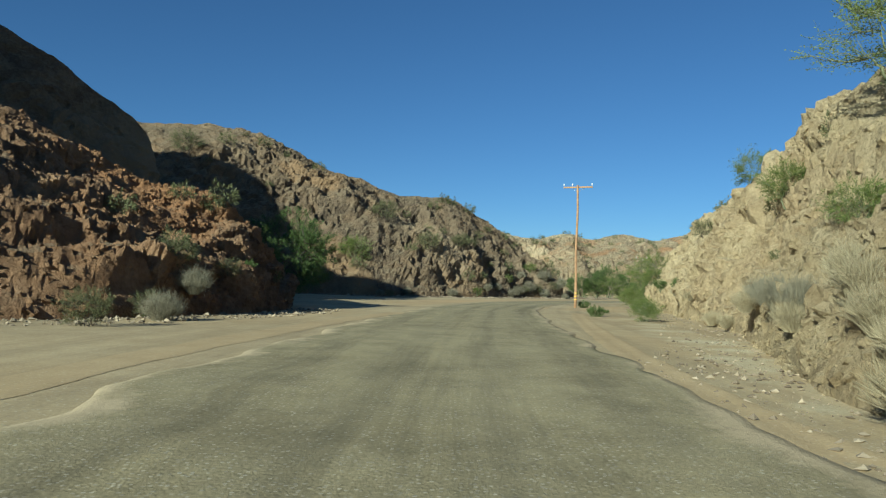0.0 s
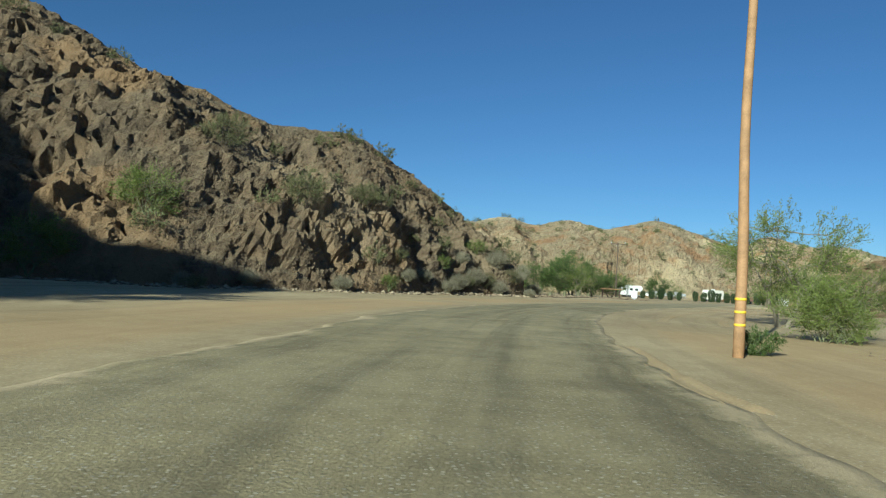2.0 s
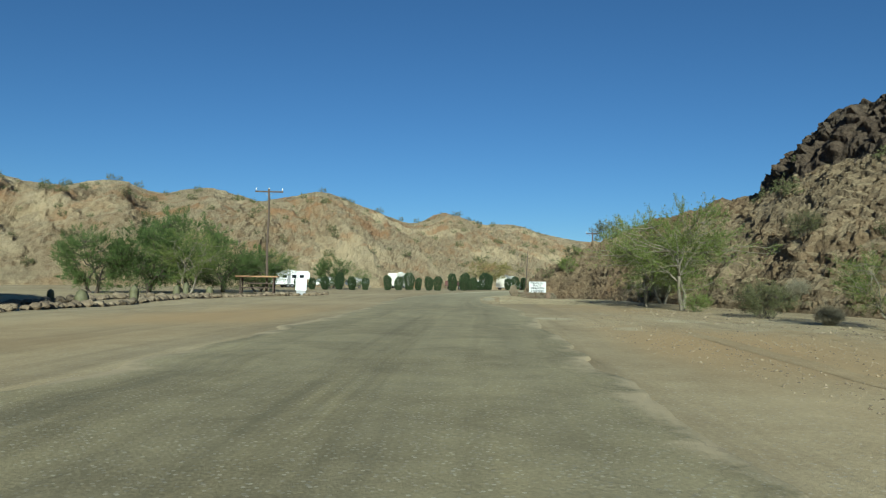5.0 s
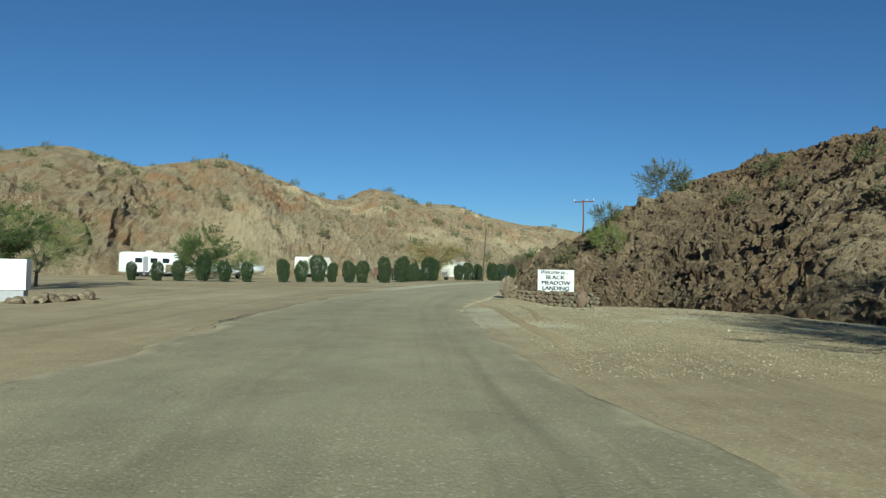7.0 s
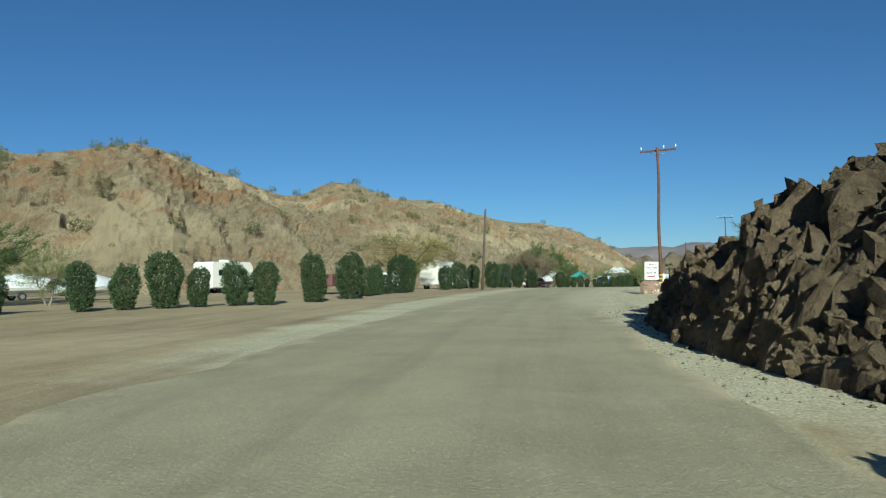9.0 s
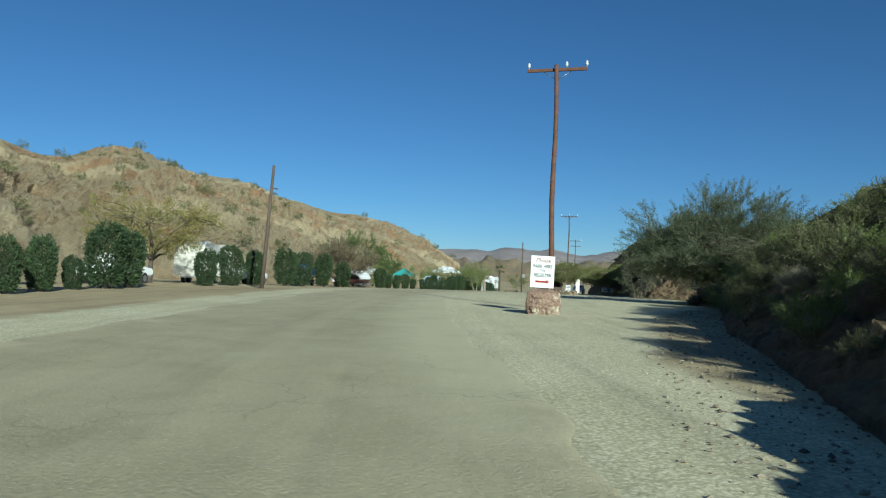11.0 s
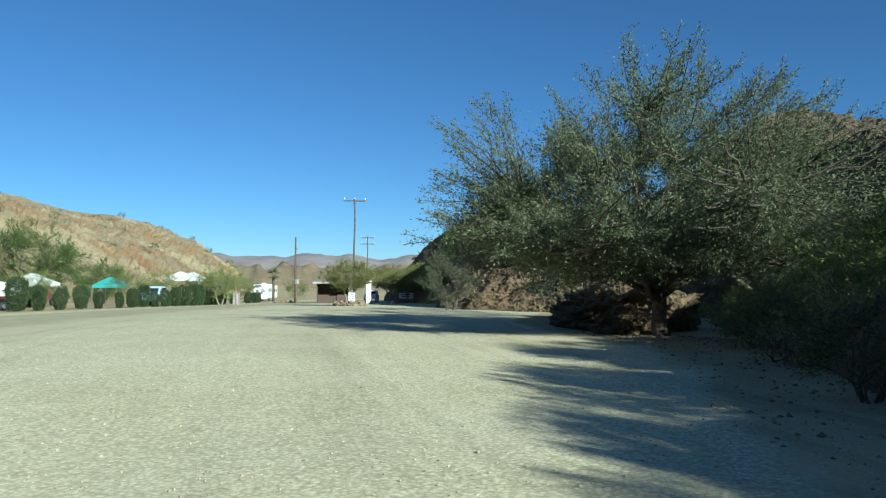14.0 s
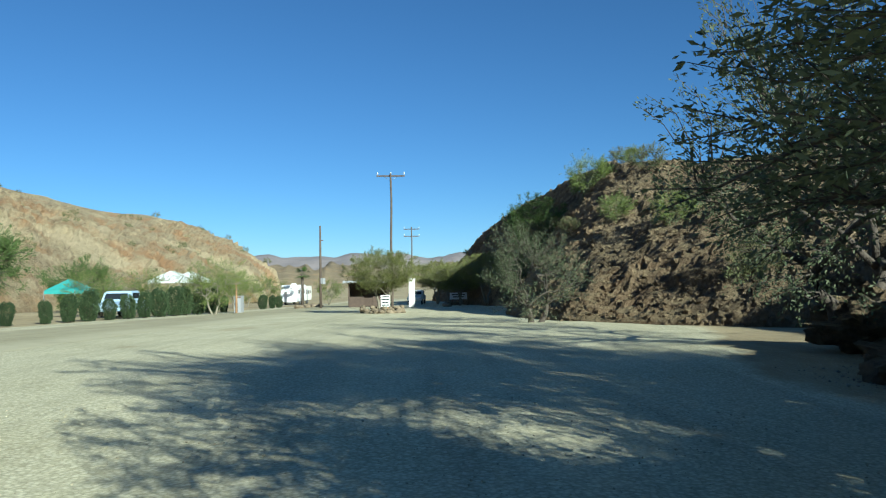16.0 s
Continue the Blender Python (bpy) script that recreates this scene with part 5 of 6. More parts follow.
# ---- rocks and masonry ----
def rock_mesh(name, seed, mat, sub=2, rough=0.25, facet=1.6):
    """One broken stone, about a metre across."""
    bm = bmesh.new()
    bmesh.ops.create_icosphere(bm, subdivisions=sub, radius=0.5)
    p = np.array([v.co[:] for v in bm.verts])
    gap, val, tip = blocks(p * facet + seed * 3.7, seed)
    r = 1 + rough * ((val - 0.5) * 0.7 + 1.1 * tip) + 0.25 * rough * fbm(p * 5 + seed, 3, seed)
    if sub >= 4:                                 # smaller breaks on the larger rocks
        gap2, val2, tip2 = blocks(p * facet * 2.7 + seed, seed + 3)
        gap3, val3, tip3 = blocks(p * facet * 6.5 + seed, seed + 4)
        r = r + rough * (0.5 * (val2 - 0.5) + 0.8 * tip2 + 0.16 * (val3 - 0.5) + 0.25 * tip3) - 0.1 * rough * (1 - smooth(gap2, 0, 0.1))
    for v, k in zip(bm.verts, r):
        v.co *= float(k)
    me = bpy.data.meshes.new(name)
    bm.to_mesh(me)
    bm.free()
    me.materials.append(mat)
    return me


STONE_GREY = rock_material("grey_field_stone", (0.05, 0.042, 0.028), (0.16, 0.136, 0.09), (0.32, 0.28, 0.19), (0.2, 0.17, 0.115), (0.18, 0.115, 0.07), soil_at=(1.4, 1.6), relief=0.03)
STONE_RED = rock_material("reddish_stone", (0.06, 0.042, 0.029), (0.155, 0.11, 0.074), (0.27, 0.2, 0.138), (0.2, 0.135, 0.09), (0.19, 0.11, 0.07), soil_at=(1.4, 1.6), relief=0.03)
ROCKS = [rock_mesh("stone", s, STONE_GREY if s % 8 else STONE_RED, 3, 0.5, 2.2) for s in range(1, 9)]


STONE_BROWN = rock_material("brown_field_stone", (0.07, 0.055, 0.038), (0.2, 0.155, 0.1), (0.36, 0.29, 0.19), (0.3, 0.26, 0.19), (0.25, 0.17, 0.11), soil_at=(1.4, 1.6), relief=0.03)
ROCKS_BROWN = [rock_mesh("stone", s, STONE_BROWN, 2, 0.5, 2.2) for s in range(21, 27)]


def stone_at(parent, x, y, z, sx, sy, sz, turn, k, name="stone", kinds=ROCKS):
    """One stone of a wall or border, sharing its mesh with the others of its shape."""
    ob = new(name, kinds[k % len(kinds)])
    ob.parent = parent
    ob.matrix_basis = pose(x, y, z, 11 * (k % 5) - 20, 9 * (k % 4) - 12, turn) @ Matrix.Diagonal((sx, sy, sz, 1))
    return ob


def text_mesh(body, size, shear=0.0, fat=0.0, spacing=1.0, squeeze=1.0, bold=0.0):
    cu = bpy.data.curves.new("lettering", "FONT")
    cu.body, cu.size, cu.shear, cu.offset, cu.space_character = body, size, shear, fat, spacing
    cu.align_x, cu.align_y, cu.extrude, cu.resolution_u = "CENTER", "CENTER", 0.002, 3
    ob = bpy.data.objects.new("lettering", cu)
    scene.collection.objects.link(ob)
    bpy.context.view_layer.update()
    me = bpy.data.meshes.new_from_object(ob.evaluated_get(bpy.context.evaluated_depsgraph_get()))
    bpy.data.objects.remove(ob)
    if squeeze != 1.0:
        me.transform(Matrix.Diagonal((squeeze, 1, 1, 1)))
    if bold:                                     # a fatter stroke
        bm = bmesh.new()
        for k in (-1, 0, 1):
            n = len(bm.verts)
            bm.from_mesh(me)
            bm.verts.ensure_lookup_table()
            for v in bm.verts[n:]:
                v.co += Vector((k * bold, 0.3 * k * bold, 0.0012 * k))
        bm.to_mesh(me)
        bm.free()
    return me


def lettering(body, parent, x, z, size, mat, y=-0.014, **kw):
    """A line of writing on the front (-y) of a board."""
    me = text_mesh(body, size, **kw)
    me.materials.clear()
    me.materials.append(mat)
    ob = new("lettering", me)
    ob.parent = parent
    ob.matrix_basis = pose(x, y, z, 90, 0, 0)
    return ob


def facing(dx, dy):
    """The turn about z that points a thing's front (-y) the given way."""
    return math.degrees(math.atan2(dy, dx)) + 90


# welcome sign on its stone wall
turn = facing(-0.977, -0.21)
sign = new("welcome_sign")
sign.matrix_world = pose(70.12, 156.2, 0.16, 0, 0, turn) @ Matrix.Scale(0.93, 4)
bm = bmesh.new()
box(bm, (2.3, 0.025, 1.22), (0, 0, 1.06), bevel=0.004)
board = part("board", bm, WHITE, sign, "white painted plywood board")
for x in (-0.95, 0.95):
    bm = bmesh.new()
    box(bm, (0.09, 0.09, 1.6), (x, 0.06, 0.8), bevel=0.008)
    part("post", bm, WOOD_POLE, sign)
lettering("Welcome to...", board, -0.1, 1.53, 0.31, LETTER, shear=0.35, fat=0.004)
lettering("BLACK", board, -0.02, 1.24, 0.3, LETTER, squeeze=1.3, bold=0.013)
lettering("MEADOW", board, 0.02, 0.94, 0.3, LETTER, squeeze=1.34, bold=0.013)
lettering("LANDING", board, 0.02, 0.64, 0.3, LETTER, squeeze=1.3, bold=0.013)
tagged(sign, "white welcome sign with black lettering standing on a stone wall", "sign")

wall = new("stone_wall")
wall.matrix_world = pose(69.05, 156.12, -0.12, 0, 0, turn)
rng = np.random.default_rng(81)
k = 0
for row in range(4):
    x = -2.5 + 0.1 * row
    while x < 2.9 - 0.1 * row:
        w = rng.uniform(0.15, 0.4)
        d = rng.uniform(0.28, 0.36)
        back = 0.35 * smooth(abs(x), 1.6, 2.9) + 0.06 * row
        stone_at(wall, x + w / 2, back + rng.uniform(-0.04, 0.04), 0.1 + 0.185 * row + rng.uniform(-0.02, 0.02), w * 1.08, d, rng.uniform(0.17, 0.25), rng.uniform(-25, 25), k)
        x += w
        k += 1
tagged(wall, "low dry-laid wall of grey and brown field stones under the sign", "stone wall")


def boulder(name, x, y, size, mat, label, seed, sub=4, rough=0.32, turn=0, group="", sink=0.1, facet=1.4, category="boulder"):
    me = rock_mesh(name, seed, mat, sub, rough, facet)
    ob = new(name, me)
    z = float(level(x, y)[0])
    ob.matrix_world = pose(x, y, z + size[2] * (0.5 - sink), 0, 0, turn) @ Matrix.Diagonal((*size, 1))
    return tagged(ob, label, category, group)


boulder("boulder", 68.5, 158.0, (0.85, 0.65, 1.1), STONE_GREY, "upright grey boulder at the end of the stone wall", 91, 4, 0.6, facet=2.4)
boulder("boulder", 69.75, 154.05, (0.78, 0.6, 0.95), STONE_RED, "rounded reddish-brown boulder leaning on the stone wall", 92, 4, 0.16, facet=1.0)


def boulder_material():
    """Purple-brown rock with pale yellow and white mineral patches."""
    m = rock_material("mottled_boulder", (0.14, 0.08, 0.055), (0.35, 0.225, 0.155), (0.54, 0.4, 0.3), (0.4, 0.3, 0.22), (0.4, 0.2, 0.13), soil_at=(1.5, 1.7), relief=0.08)
    nt = m.node_tree
    b = nt.nodes["Principled BSDF"]
    col = b.inputs["Base Color"].links[0].from_socket
    v = coords(nt, obj=True)
    n1, n2 = noise_tex(nt, v, 2.6, 6, 0.7), noise_tex(nt, v, 7.0, 6, 0.7)
    sep = nt.nodes.new("ShaderNodeSeparateXYZ")
    nt.links.new(v, sep.inputs[0])
    low = math_node(nt, "MULTIPLY", math_node(nt, "SUBTRACT", math_node(nt, "SUBTRACT", -0.1, sep.outputs["Z"]), sep.outputs["Y"]), 0.13)
    k = ramp(nt, math_node(nt, "ADD", n1, low), [(0.54, (0, 0, 0)), (0.62, (1, 1, 1))])
    nt.links.new(mix(nt, k, col, ramp(nt, n2, [(0.35, (0.6, 0.5, 0.33)), (0.65, (0.78, 0.72, 0.58))])), b.inputs["Base Color"])
    return m


DARK_RED = plain("faded_red_paint", (0.17, 0.05, 0.03), 0.6)
# the boulder and the notice by the fork
rk = boulder("boulder", 103.5, 185.15, (1.5, 1.2, 1.08), boulder_material(), "large squared purple-brown boulder with pale mineral patches on gravel", 95, 6, 0.12, 20, sink=0.2, facet=1.0)
q = np.array([v.co[:] for v in rk.data.vertices])
q *= (0.5 + 0.5 * (0.47 / np.maximum(np.abs(q).max(1), 0.2)))[:, None]      # squared sides and a flattened top
g1, v1, t1 = blocks(q * (5, 5, 7) + 3, 5)
g2, v2, t2 = blocks(q * 13 + 9, 6)
q *= (1 + 0.07 * ((v1 - 0.5) + 1.3 * t1) - 0.03 * (1 - smooth(g1, 0, 0.14)) + 0.028 * ((v2 - 0.5) + 1.2 * t2) + 0.02 * fbm(q * 22, 3, 4))[:, None]
rk.data.vertices.foreach_set("co", q.ravel())
rk.data.update()
notice = new("notice_sign")
turn = facing(-0.83, -0.56)
notice.matrix_world = pose(104.53, 185.83, 0.22, 0, 1.5, turn) @ Matrix.Scale(0.93, 4)
bm = bmesh.new()
box(bm, (0.92, 0.014, 1.24), (0, 0, 1.56), bevel=0.004)
board = part("board", bm, WHITE, notice, "white painted metal board")
bm = bmesh.new()
box(bm, (0.05, 0.04, 2.0), (0.3, 0.032, 0.95), bevel=0.005)
part("post", bm, STEEL, notice)
lettering("Please", board, -0.0, 2.0, 0.24, DARK_RED, y=-0.009, shear=0.35, fat=0.003)
lettering("PARK HERE", board, 0, 1.77, 0.19, LETTER, y=-0.009, fat=0.006, squeeze=0.78)
lettering("TO", board, 0, 1.6, 0.135, LETTER, y=-0.009, fat=0.005, squeeze=1.1)
lettering("REGISTER", board, 0, 1.42, 0.19, LETTER, y=-0.009, fat=0.006, squeeze=0.84)
bm = bmesh.new()
q = [(-0.27, 1.13), (0.17, 1.13), (0.17, 1.075), (0.28, 1.175), (0.17, 1.275), (0.17, 1.215), (-0.27, 1.215)]
f = bm.faces.new([bm.verts.new((x, -0.011, z)) for x, z in q])
bmesh.ops.solidify(bm, geom=[f], thickness=0.003)
part("arrow", bm, RED, board, "red painted arrow")
tagged(notice, "white notice with black lettering and red arrow behind the boulder", "sign")
bm = bmesh.new()
tube(bm, [(0, 0, -0.1), (0.01, 0, 0.1), (0.012, 0, 0.14)], [0.015, 0.015, 0.015], 8)
tube(bm, [(0.012, 0, 0.13), (0.012, 0, 0.16)], [0.022, 0.022], 8)
st = part("marker_pipe", bm, WHITE)
st.matrix_world = pose(106.88, 186.93, 0.2)
tagged(st, "short white marker pipe standing at the foot of the pole", "marker")

# rock pile under the tree by the turn
for n, (x, y, sx, sy, sz) in enumerate(((136.0, 187.6, 5.6, 4.0, 2.2), (135.0, 188.7, 3.0, 2.2, 1.35), (132.4, 186.6, 2.0, 1.8, 1.2), (139.0, 189.0, 3.0, 2.4, 1.6), (135.6, 189.7, 1.3, 1.0, 0.55), (134.6, 185.8, 3.0, 2.6, 2.0))):
    boulder("rock", x, y, (sx, sy, sz), ROCK_DARK, "dark brown broken rock in the pile beneath the tree", 110 + n, 5 if sx > 1.9 else 3, 0.5, 40 * n, "rocks piled beneath the tree", sink=0.28, facet=2.2, category="rock")
rng = np.random.default_rng(83)
for n in range(16):                              # loose rocks below the bank
    s = rng.uniform(80, 128)
    x, y = s, np.interp(s, [74, 80, 86, 94, 103, 112, 121, 129], [163.5, 168.4, 172.1, 175.3, 178.5, 180.9, 182.5, 183.6]) + rng.uniform(-0.3, 0.5)
    w = rng.uniform(0.12, 0.26)
    boulder("rock", x, y, (w, w * 0.8, w * 0.7), ROCK_DARK, "dark angular rock fallen at the foot of the bank", 140 + n % 6, 2, 0.5, 50 * n, "rocks at the foot of the bank", sink=0.2, category="rock")


def border(name, line, spacing, size, label, seed, rows=1):
    """A kerb of single stones laid along a line."""
    rng = np.random.default_rng(seed)
    q, _ = spline(line, 120)
    step = np.r_[0, np.cumsum(np.linalg.norm(np.diff(q, axis=0), axis=1))]
    root = new(name)
    x0, y0 = q[0]
    root.matrix_world = pose(x0, y0, float(level(x0, y0)[0]))
    s, k = 0.0, 0
    while s < step[-1]:
        x, y = np.interp(s, step, q[:, 0]), np.interp(s, step, q[:, 1])
        w = size * rng.uniform(0.7, 1.35)
        for r in range(rows):
            ww = w * (1 - 0.15 * r)
            stone_at(root, x - x0 + rng.normal(0, 0.08), y - y0 + rng.normal(0, 0.08), float(level(x, y)[0]) - float(level(x0, y0)[0]) + ww * (0.22 + 0.5 * r), ww * 1.2, ww * 0.85, ww * 0.62, rng.uniform(0, 360), k + seed, kinds=ROCKS_BROWN)
            k += 1
        s += w * spacing
    return tagged(root, label, "stone border")


border("stone_border", [(10.5, 114.5), (16, 119), (21.5, 125.2), (24.6, 130), (27.6, 135.5)], 1.15, 0.42, "low border of brown field stones along the dirt shoulder", 3)
border("stone_border", [(27.6, 135.5), (31, 142), (35.5, 149.5), (40.5, 154.2), (45.5, 158)], 1.1, 0.45, "low border of brown stones in front of the desert garden", 5)
border("stone_border", [(17.5, 128), (24, 137), (31, 147.5), (38, 156)], 1.7, 0.5, "inner row of garden stones among small cacti", 7)
border("stone_border", [(44.5, 158.3), (47, 158.8), (49.6, 161.2)], 1.0, 0.5, "row of pale stones around the white box", 9)
t = np.linspace(0, 2 * math.pi, 12)
border("planter_border", [(163.8 + 1.35 * math.cos(a), 214.3 + 1.25 * math.sin(a)) for a in t], 0.95, 0.42, "ring of brown stones around the planted traffic island", 11, rows=2)
border("planter_border", [(186.5, 219.6), (191, 222), (196, 223.2), (202, 224.6)], 0.95, 0.5, "stone edging of the planter in front of the low sign", 13, rows=1)
border("planter_border", [(181, 233.5), (186, 235.5), (192, 238)], 1.0, 0.55, "stone edging beside the camp entrance", 15, rows=1)


def rubble(name, label, n, place, lo, hi, mat, seed):
    """Loose stones too many to count, one mesh: squashed irregular octahedra."""
    rng = np.random.default_rng(seed)
    xy = place(rng, n)
    z = level(xy[:, 0], xy[:, 1])
    r = lo * (hi / lo) ** (rng.uniform(0, 1, n) ** 2.2)
    o = np.array([(1, 0, 0), (0, 1, 0), (-1, 0, 0), (0, -1, 0), (0, 0, 1), (0, 0, -1)], float)
    v = o[None] * rng.uniform(0.55, 1.2, (n, 6, 1))
    v += rng.normal(0, 0.16, v.shape)
    v[..., 2] *= 0.62
    a = rng.uniform(0, 2 * math.pi, n)
    c, s = np.cos(a)[:, None], np.sin(a)[:, None]
    x, y = v[..., 0] * c - v[..., 1] * s, v[..., 0] * s + v[..., 1] * c
    v = np.stack([x, y, v[..., 2]], -1) * r[:, None, None] + np.column_stack([xy, z + r * 0.25])[:, None]
    tri = np.array([(0, 1, 4), (1, 2, 4), (2, 3, 4), (3, 0, 4), (1, 0, 5), (2, 1, 5), (3, 2, 5), (0, 3, 5)])
    f = (np.arange(n)[:, None, None] * 6 + tri[None]).reshape(-1, 3)
    return tagged(mesh_object(name, v.reshape(-1, 3), f, mat, True), label, "stones", kind="stuff")


def stone_bits(name, dark, light):
    m, nt, b = material(name)
    geo = nt.nodes.new("ShaderNodeNewGeometry")
    nt.links.new(ramp(nt, geo.outputs["Random Per Island"], [(0.0, dark), (1.0, light)]), b.inputs["Base Color"])
    b.inputs["Roughness"].default_value = 0.9
    bump(nt, b, noise_tex(nt, geo.outputs["Position"], 30, 4), 0.5, 0.02)
    return m


BITS_TAN = stone_bits("loose_tan_stones", (0.12, 0.09, 0.055), (0.37, 0.3, 0.195))
BITS_MIX = stone_bits("mixed_gravel_stones", (0.13, 0.105, 0.058), (0.43, 0.36, 0.22))
BITS_DARK = stone_bits("loose_dark_stones", (0.085, 0.07, 0.05), (0.34, 0.285, 0.2))
BITS_PALE = stone_bits("loose_pale_gravel", (0.25, 0.215, 0.135), (0.48, 0.43, 0.285))


def along(line, lo, hi, bias=1.0):
    """Places scattered to one side of a line, denser near it."""
    q, _ = spline(line, 60)
    d = np.gradient(q, axis=0)
    d /= np.linalg.norm(d, axis=1)[:, None]
    side = np.stack([-d[:, 1], d[:, 0]], -1)

    def place(rng, n):
        i = rng.integers(0, len(q), n)
        return q[i] + side[i] * (lo + (hi - lo) * rng.uniform(0, 1, n) ** bias)[:, None] + rng.normal(0, 0.15, (n, 2))
    return place


rubble("loose_stones", "loose tan stones at the foot of the pale bank", 4200, along([(5, 4), (5.6, 10), (7, 14.5), (9.6, 22), (12, 31), (14.4, 43), (16.4, 54), (18, 62)], -0.4, 2.6, 1.6), 0.01, 0.08, BITS_TAN, 1)
rubble("loose_stones", "loose dark stones spilling from the shaded bank", 11000, along([(72, 161.5), (80, 168.7), (86, 172.4), (94, 175.7), (103, 178.8), (112, 181.2), (121, 183.0), (130, 185.8), (137, 189.5)], -0.7, 2.0, 1.9), 0.01, 0.05, BITS_DARK, 2)
rubble("loose_stones", "pale gravel stones lying on the turn-off", 22000, along([(88, 177), (98, 181.5), (107, 185.5), (118, 190), (130, 196)], -4.5, 7, 1.0), 0.007, 0.02, BITS_PALE, 3)
rubble("loose_stones", "pale gravel stones lying before the stone wall", 60000, along([(50, 137), (56, 145), (62, 152), (66.5, 157.5)], -10, -0.3, 1.0), 0.009, 0.026, BITS_MIX, 4)
rubble("loose_stones", "small brown stones strewn over the rusty dirt shoulder", 16000, along([(22, 95), (27, 104), (33, 114), (39.5, 124), (46, 133)], -12, -3.6, 1.0), 0.008, 0.034, BITS_TAN, 8)
rubble("loose_stones", "loose brown stones along the foot of the rocky hill", 2200, along([(-20, 14.5), (-15.3, 17.6), (-12, 20.4), (-10, 24.4), (-8.6, 29), (-7.6, 33.2), (-7.8, 37.5)], -2.5, 0.6, 1.0), 0.015, 0.14, BITS_TAN, 5)
rubble("loose_stones", "loose brown stones along the foot of the tall hillside", 1800, along([(-19, 89), (-10, 90), (-4, 94.5), (2.5, 101.5), (7.5, 109.5), (12.5, 116.5), (17.5, 122), (21, 127.5)], -2.5, 0.5, 1.0), 0.03, 0.3, BITS_TAN, 6)
rubble("loose_stones", "loose stones strewn over the dirt below the crags", 2400, along([(44, 104), (49, 114), (54, 122), (60, 131), (66, 143), (70, 152)], -3, 5, 1.0), 0.012, 0.07, BITS_TAN, 7)


def scree(name, label, key, n, lo, hi, mat, seed, low=0.0, high=0.62, steep=2.2):
    """Loose and half-buried stones lying on a hillside, one mesh."""
    rng = np.random.default_rng(seed)
    G = HILLS[key][1]
    i = rng.integers(0, G.shape[0] - 1, n)
    j = (G.shape[1] * (low + (high - low) * rng.uniform(0, 1, n) ** 1.3)).astype(int).clip(0, G.shape[1] - 2)
    a = rng.uniform(0, 1, (n, 1))
    b = rng.uniform(0, 1, (n, 1))
    c = G[i, j] * (1 - a) * (1 - b) + G[i + 1, j] * a * (1 - b) + G[i, j + 1] * (1 - a) * b + G[i + 1, j + 1] * a * b
    r = lo * (hi / lo) ** (rng.uniform(0, 1, n) ** steep)
    if key == "right_main":                      # few on the earth bank
        r = np.where((c[:, 0] > 86) & (c[:, 0] < 128), r * 0.3, r)
    o = np.array([(x, y, z) for x in (-1, 1) for y in (-1, 1) for z in (-1, 1)], float) * 0.62
    v = o[None] * rng.uniform(0.45, 1.25, (n, 1, 3)) + rng.normal(0, 0.17, (n, 8, 3))
    q = rng.normal(0, 1, (n, 4))
    q /= np.linalg.norm(q, axis=1)[:, None]
    w, u = q[:, None, :1], q[:, None, 1:]
    v = v + 2 * np.cross(u, np.cross(u, v) + w * v)
    v = v * r[:, None, None] + c[:, None]
    quad = np.array([(0, 1, 3, 2), (4, 6, 7, 5), (0, 4, 5, 1), (2, 3, 7, 6), (0, 2, 6, 4), (1, 5, 7, 3)])
    f = (np.arange(n)[:, None, None] * 8 + quad[None]).reshape(-1, 4)
    return tagged(mesh_object(name, v.reshape(-1, 3), f, mat, True), label, "stones", kind="stuff")


scree("scree", "pale broken stones strewn over the tan bank", "right_front", 26000, 0.02, 0.24, ROCK_TAN, 21, 0.0, 0.6, 2.4)
scree("scree", "orange and brown stones strewn over the outcrop", "left_front", 9000, 0.04, 0.2, ROCK_ORANGE, 22, 0.0, 0.75)
scree("scree", "brown stones strewn over the tall hillside", "left_main", 14000, 0.06, 0.24, ROCK_BROWN, 23, 0.0, 0.66)
scree("scree", "dark broken stones strewn over the sandy slope", "right_south", 9000, 0.04, 0.26, ROCK_DARK, 25, 0.0, 0.66, 1.8)
scree("scree", "dark broken stones strewn over the volcanic hillside", "right_main", 44000, 0.04, 0.22, ROCK_DARK, 24, 0.0, 0.7, 1.8)


def ruts(name, line, label, width=0.24, berm=0.035, pale=0.0):
    """A tyre track pressed into the dirt, with its raised lips."""
    q, _ = spline(line, 60)
    d = np.gradient(q, axis=0)
    d /= np.linalg.norm(d, axis=1)[:, None]
    side = np.stack([-d[:, 1], d[:, 0]], -1)
    rows = []
    n = len(q)
    wob = fbm(np.column_stack([q, np.zeros(n)]) / 0.8, 3, 9)
    fade = smooth(np.minimum(np.arange(n), n - 1 - np.arange(n)) / n, 0.0, 0.1)
    for f, h in ((-1.6, -0.03), (-1.0, 1.0), (-0.55, 0.25), (0.5, 0.15), (1.0, 0.8), (1.7, -0.03)):
        xy = q + side * (f * width * 0.6 * (1 + 0.2 * wob))[:, None]
        rows.append(np.column_stack([xy, level(xy[:, 0], xy[:, 1]) + berm * h * (0.8 + 0.7 * wob) * fade + 0.006 - 0.03 * (1 - fade)]))
    v = np.stack(rows, 1).reshape(-1, 3)
    ob = mesh_object(name, v, grid_faces(n, 6), DIRT)
    give(ob, "gravel", np.full(6 * n, pale))
    give(ob, "rust", np.full(6 * n, 0.4))
    return tagged(ob, label, "tyre track", kind="structure")


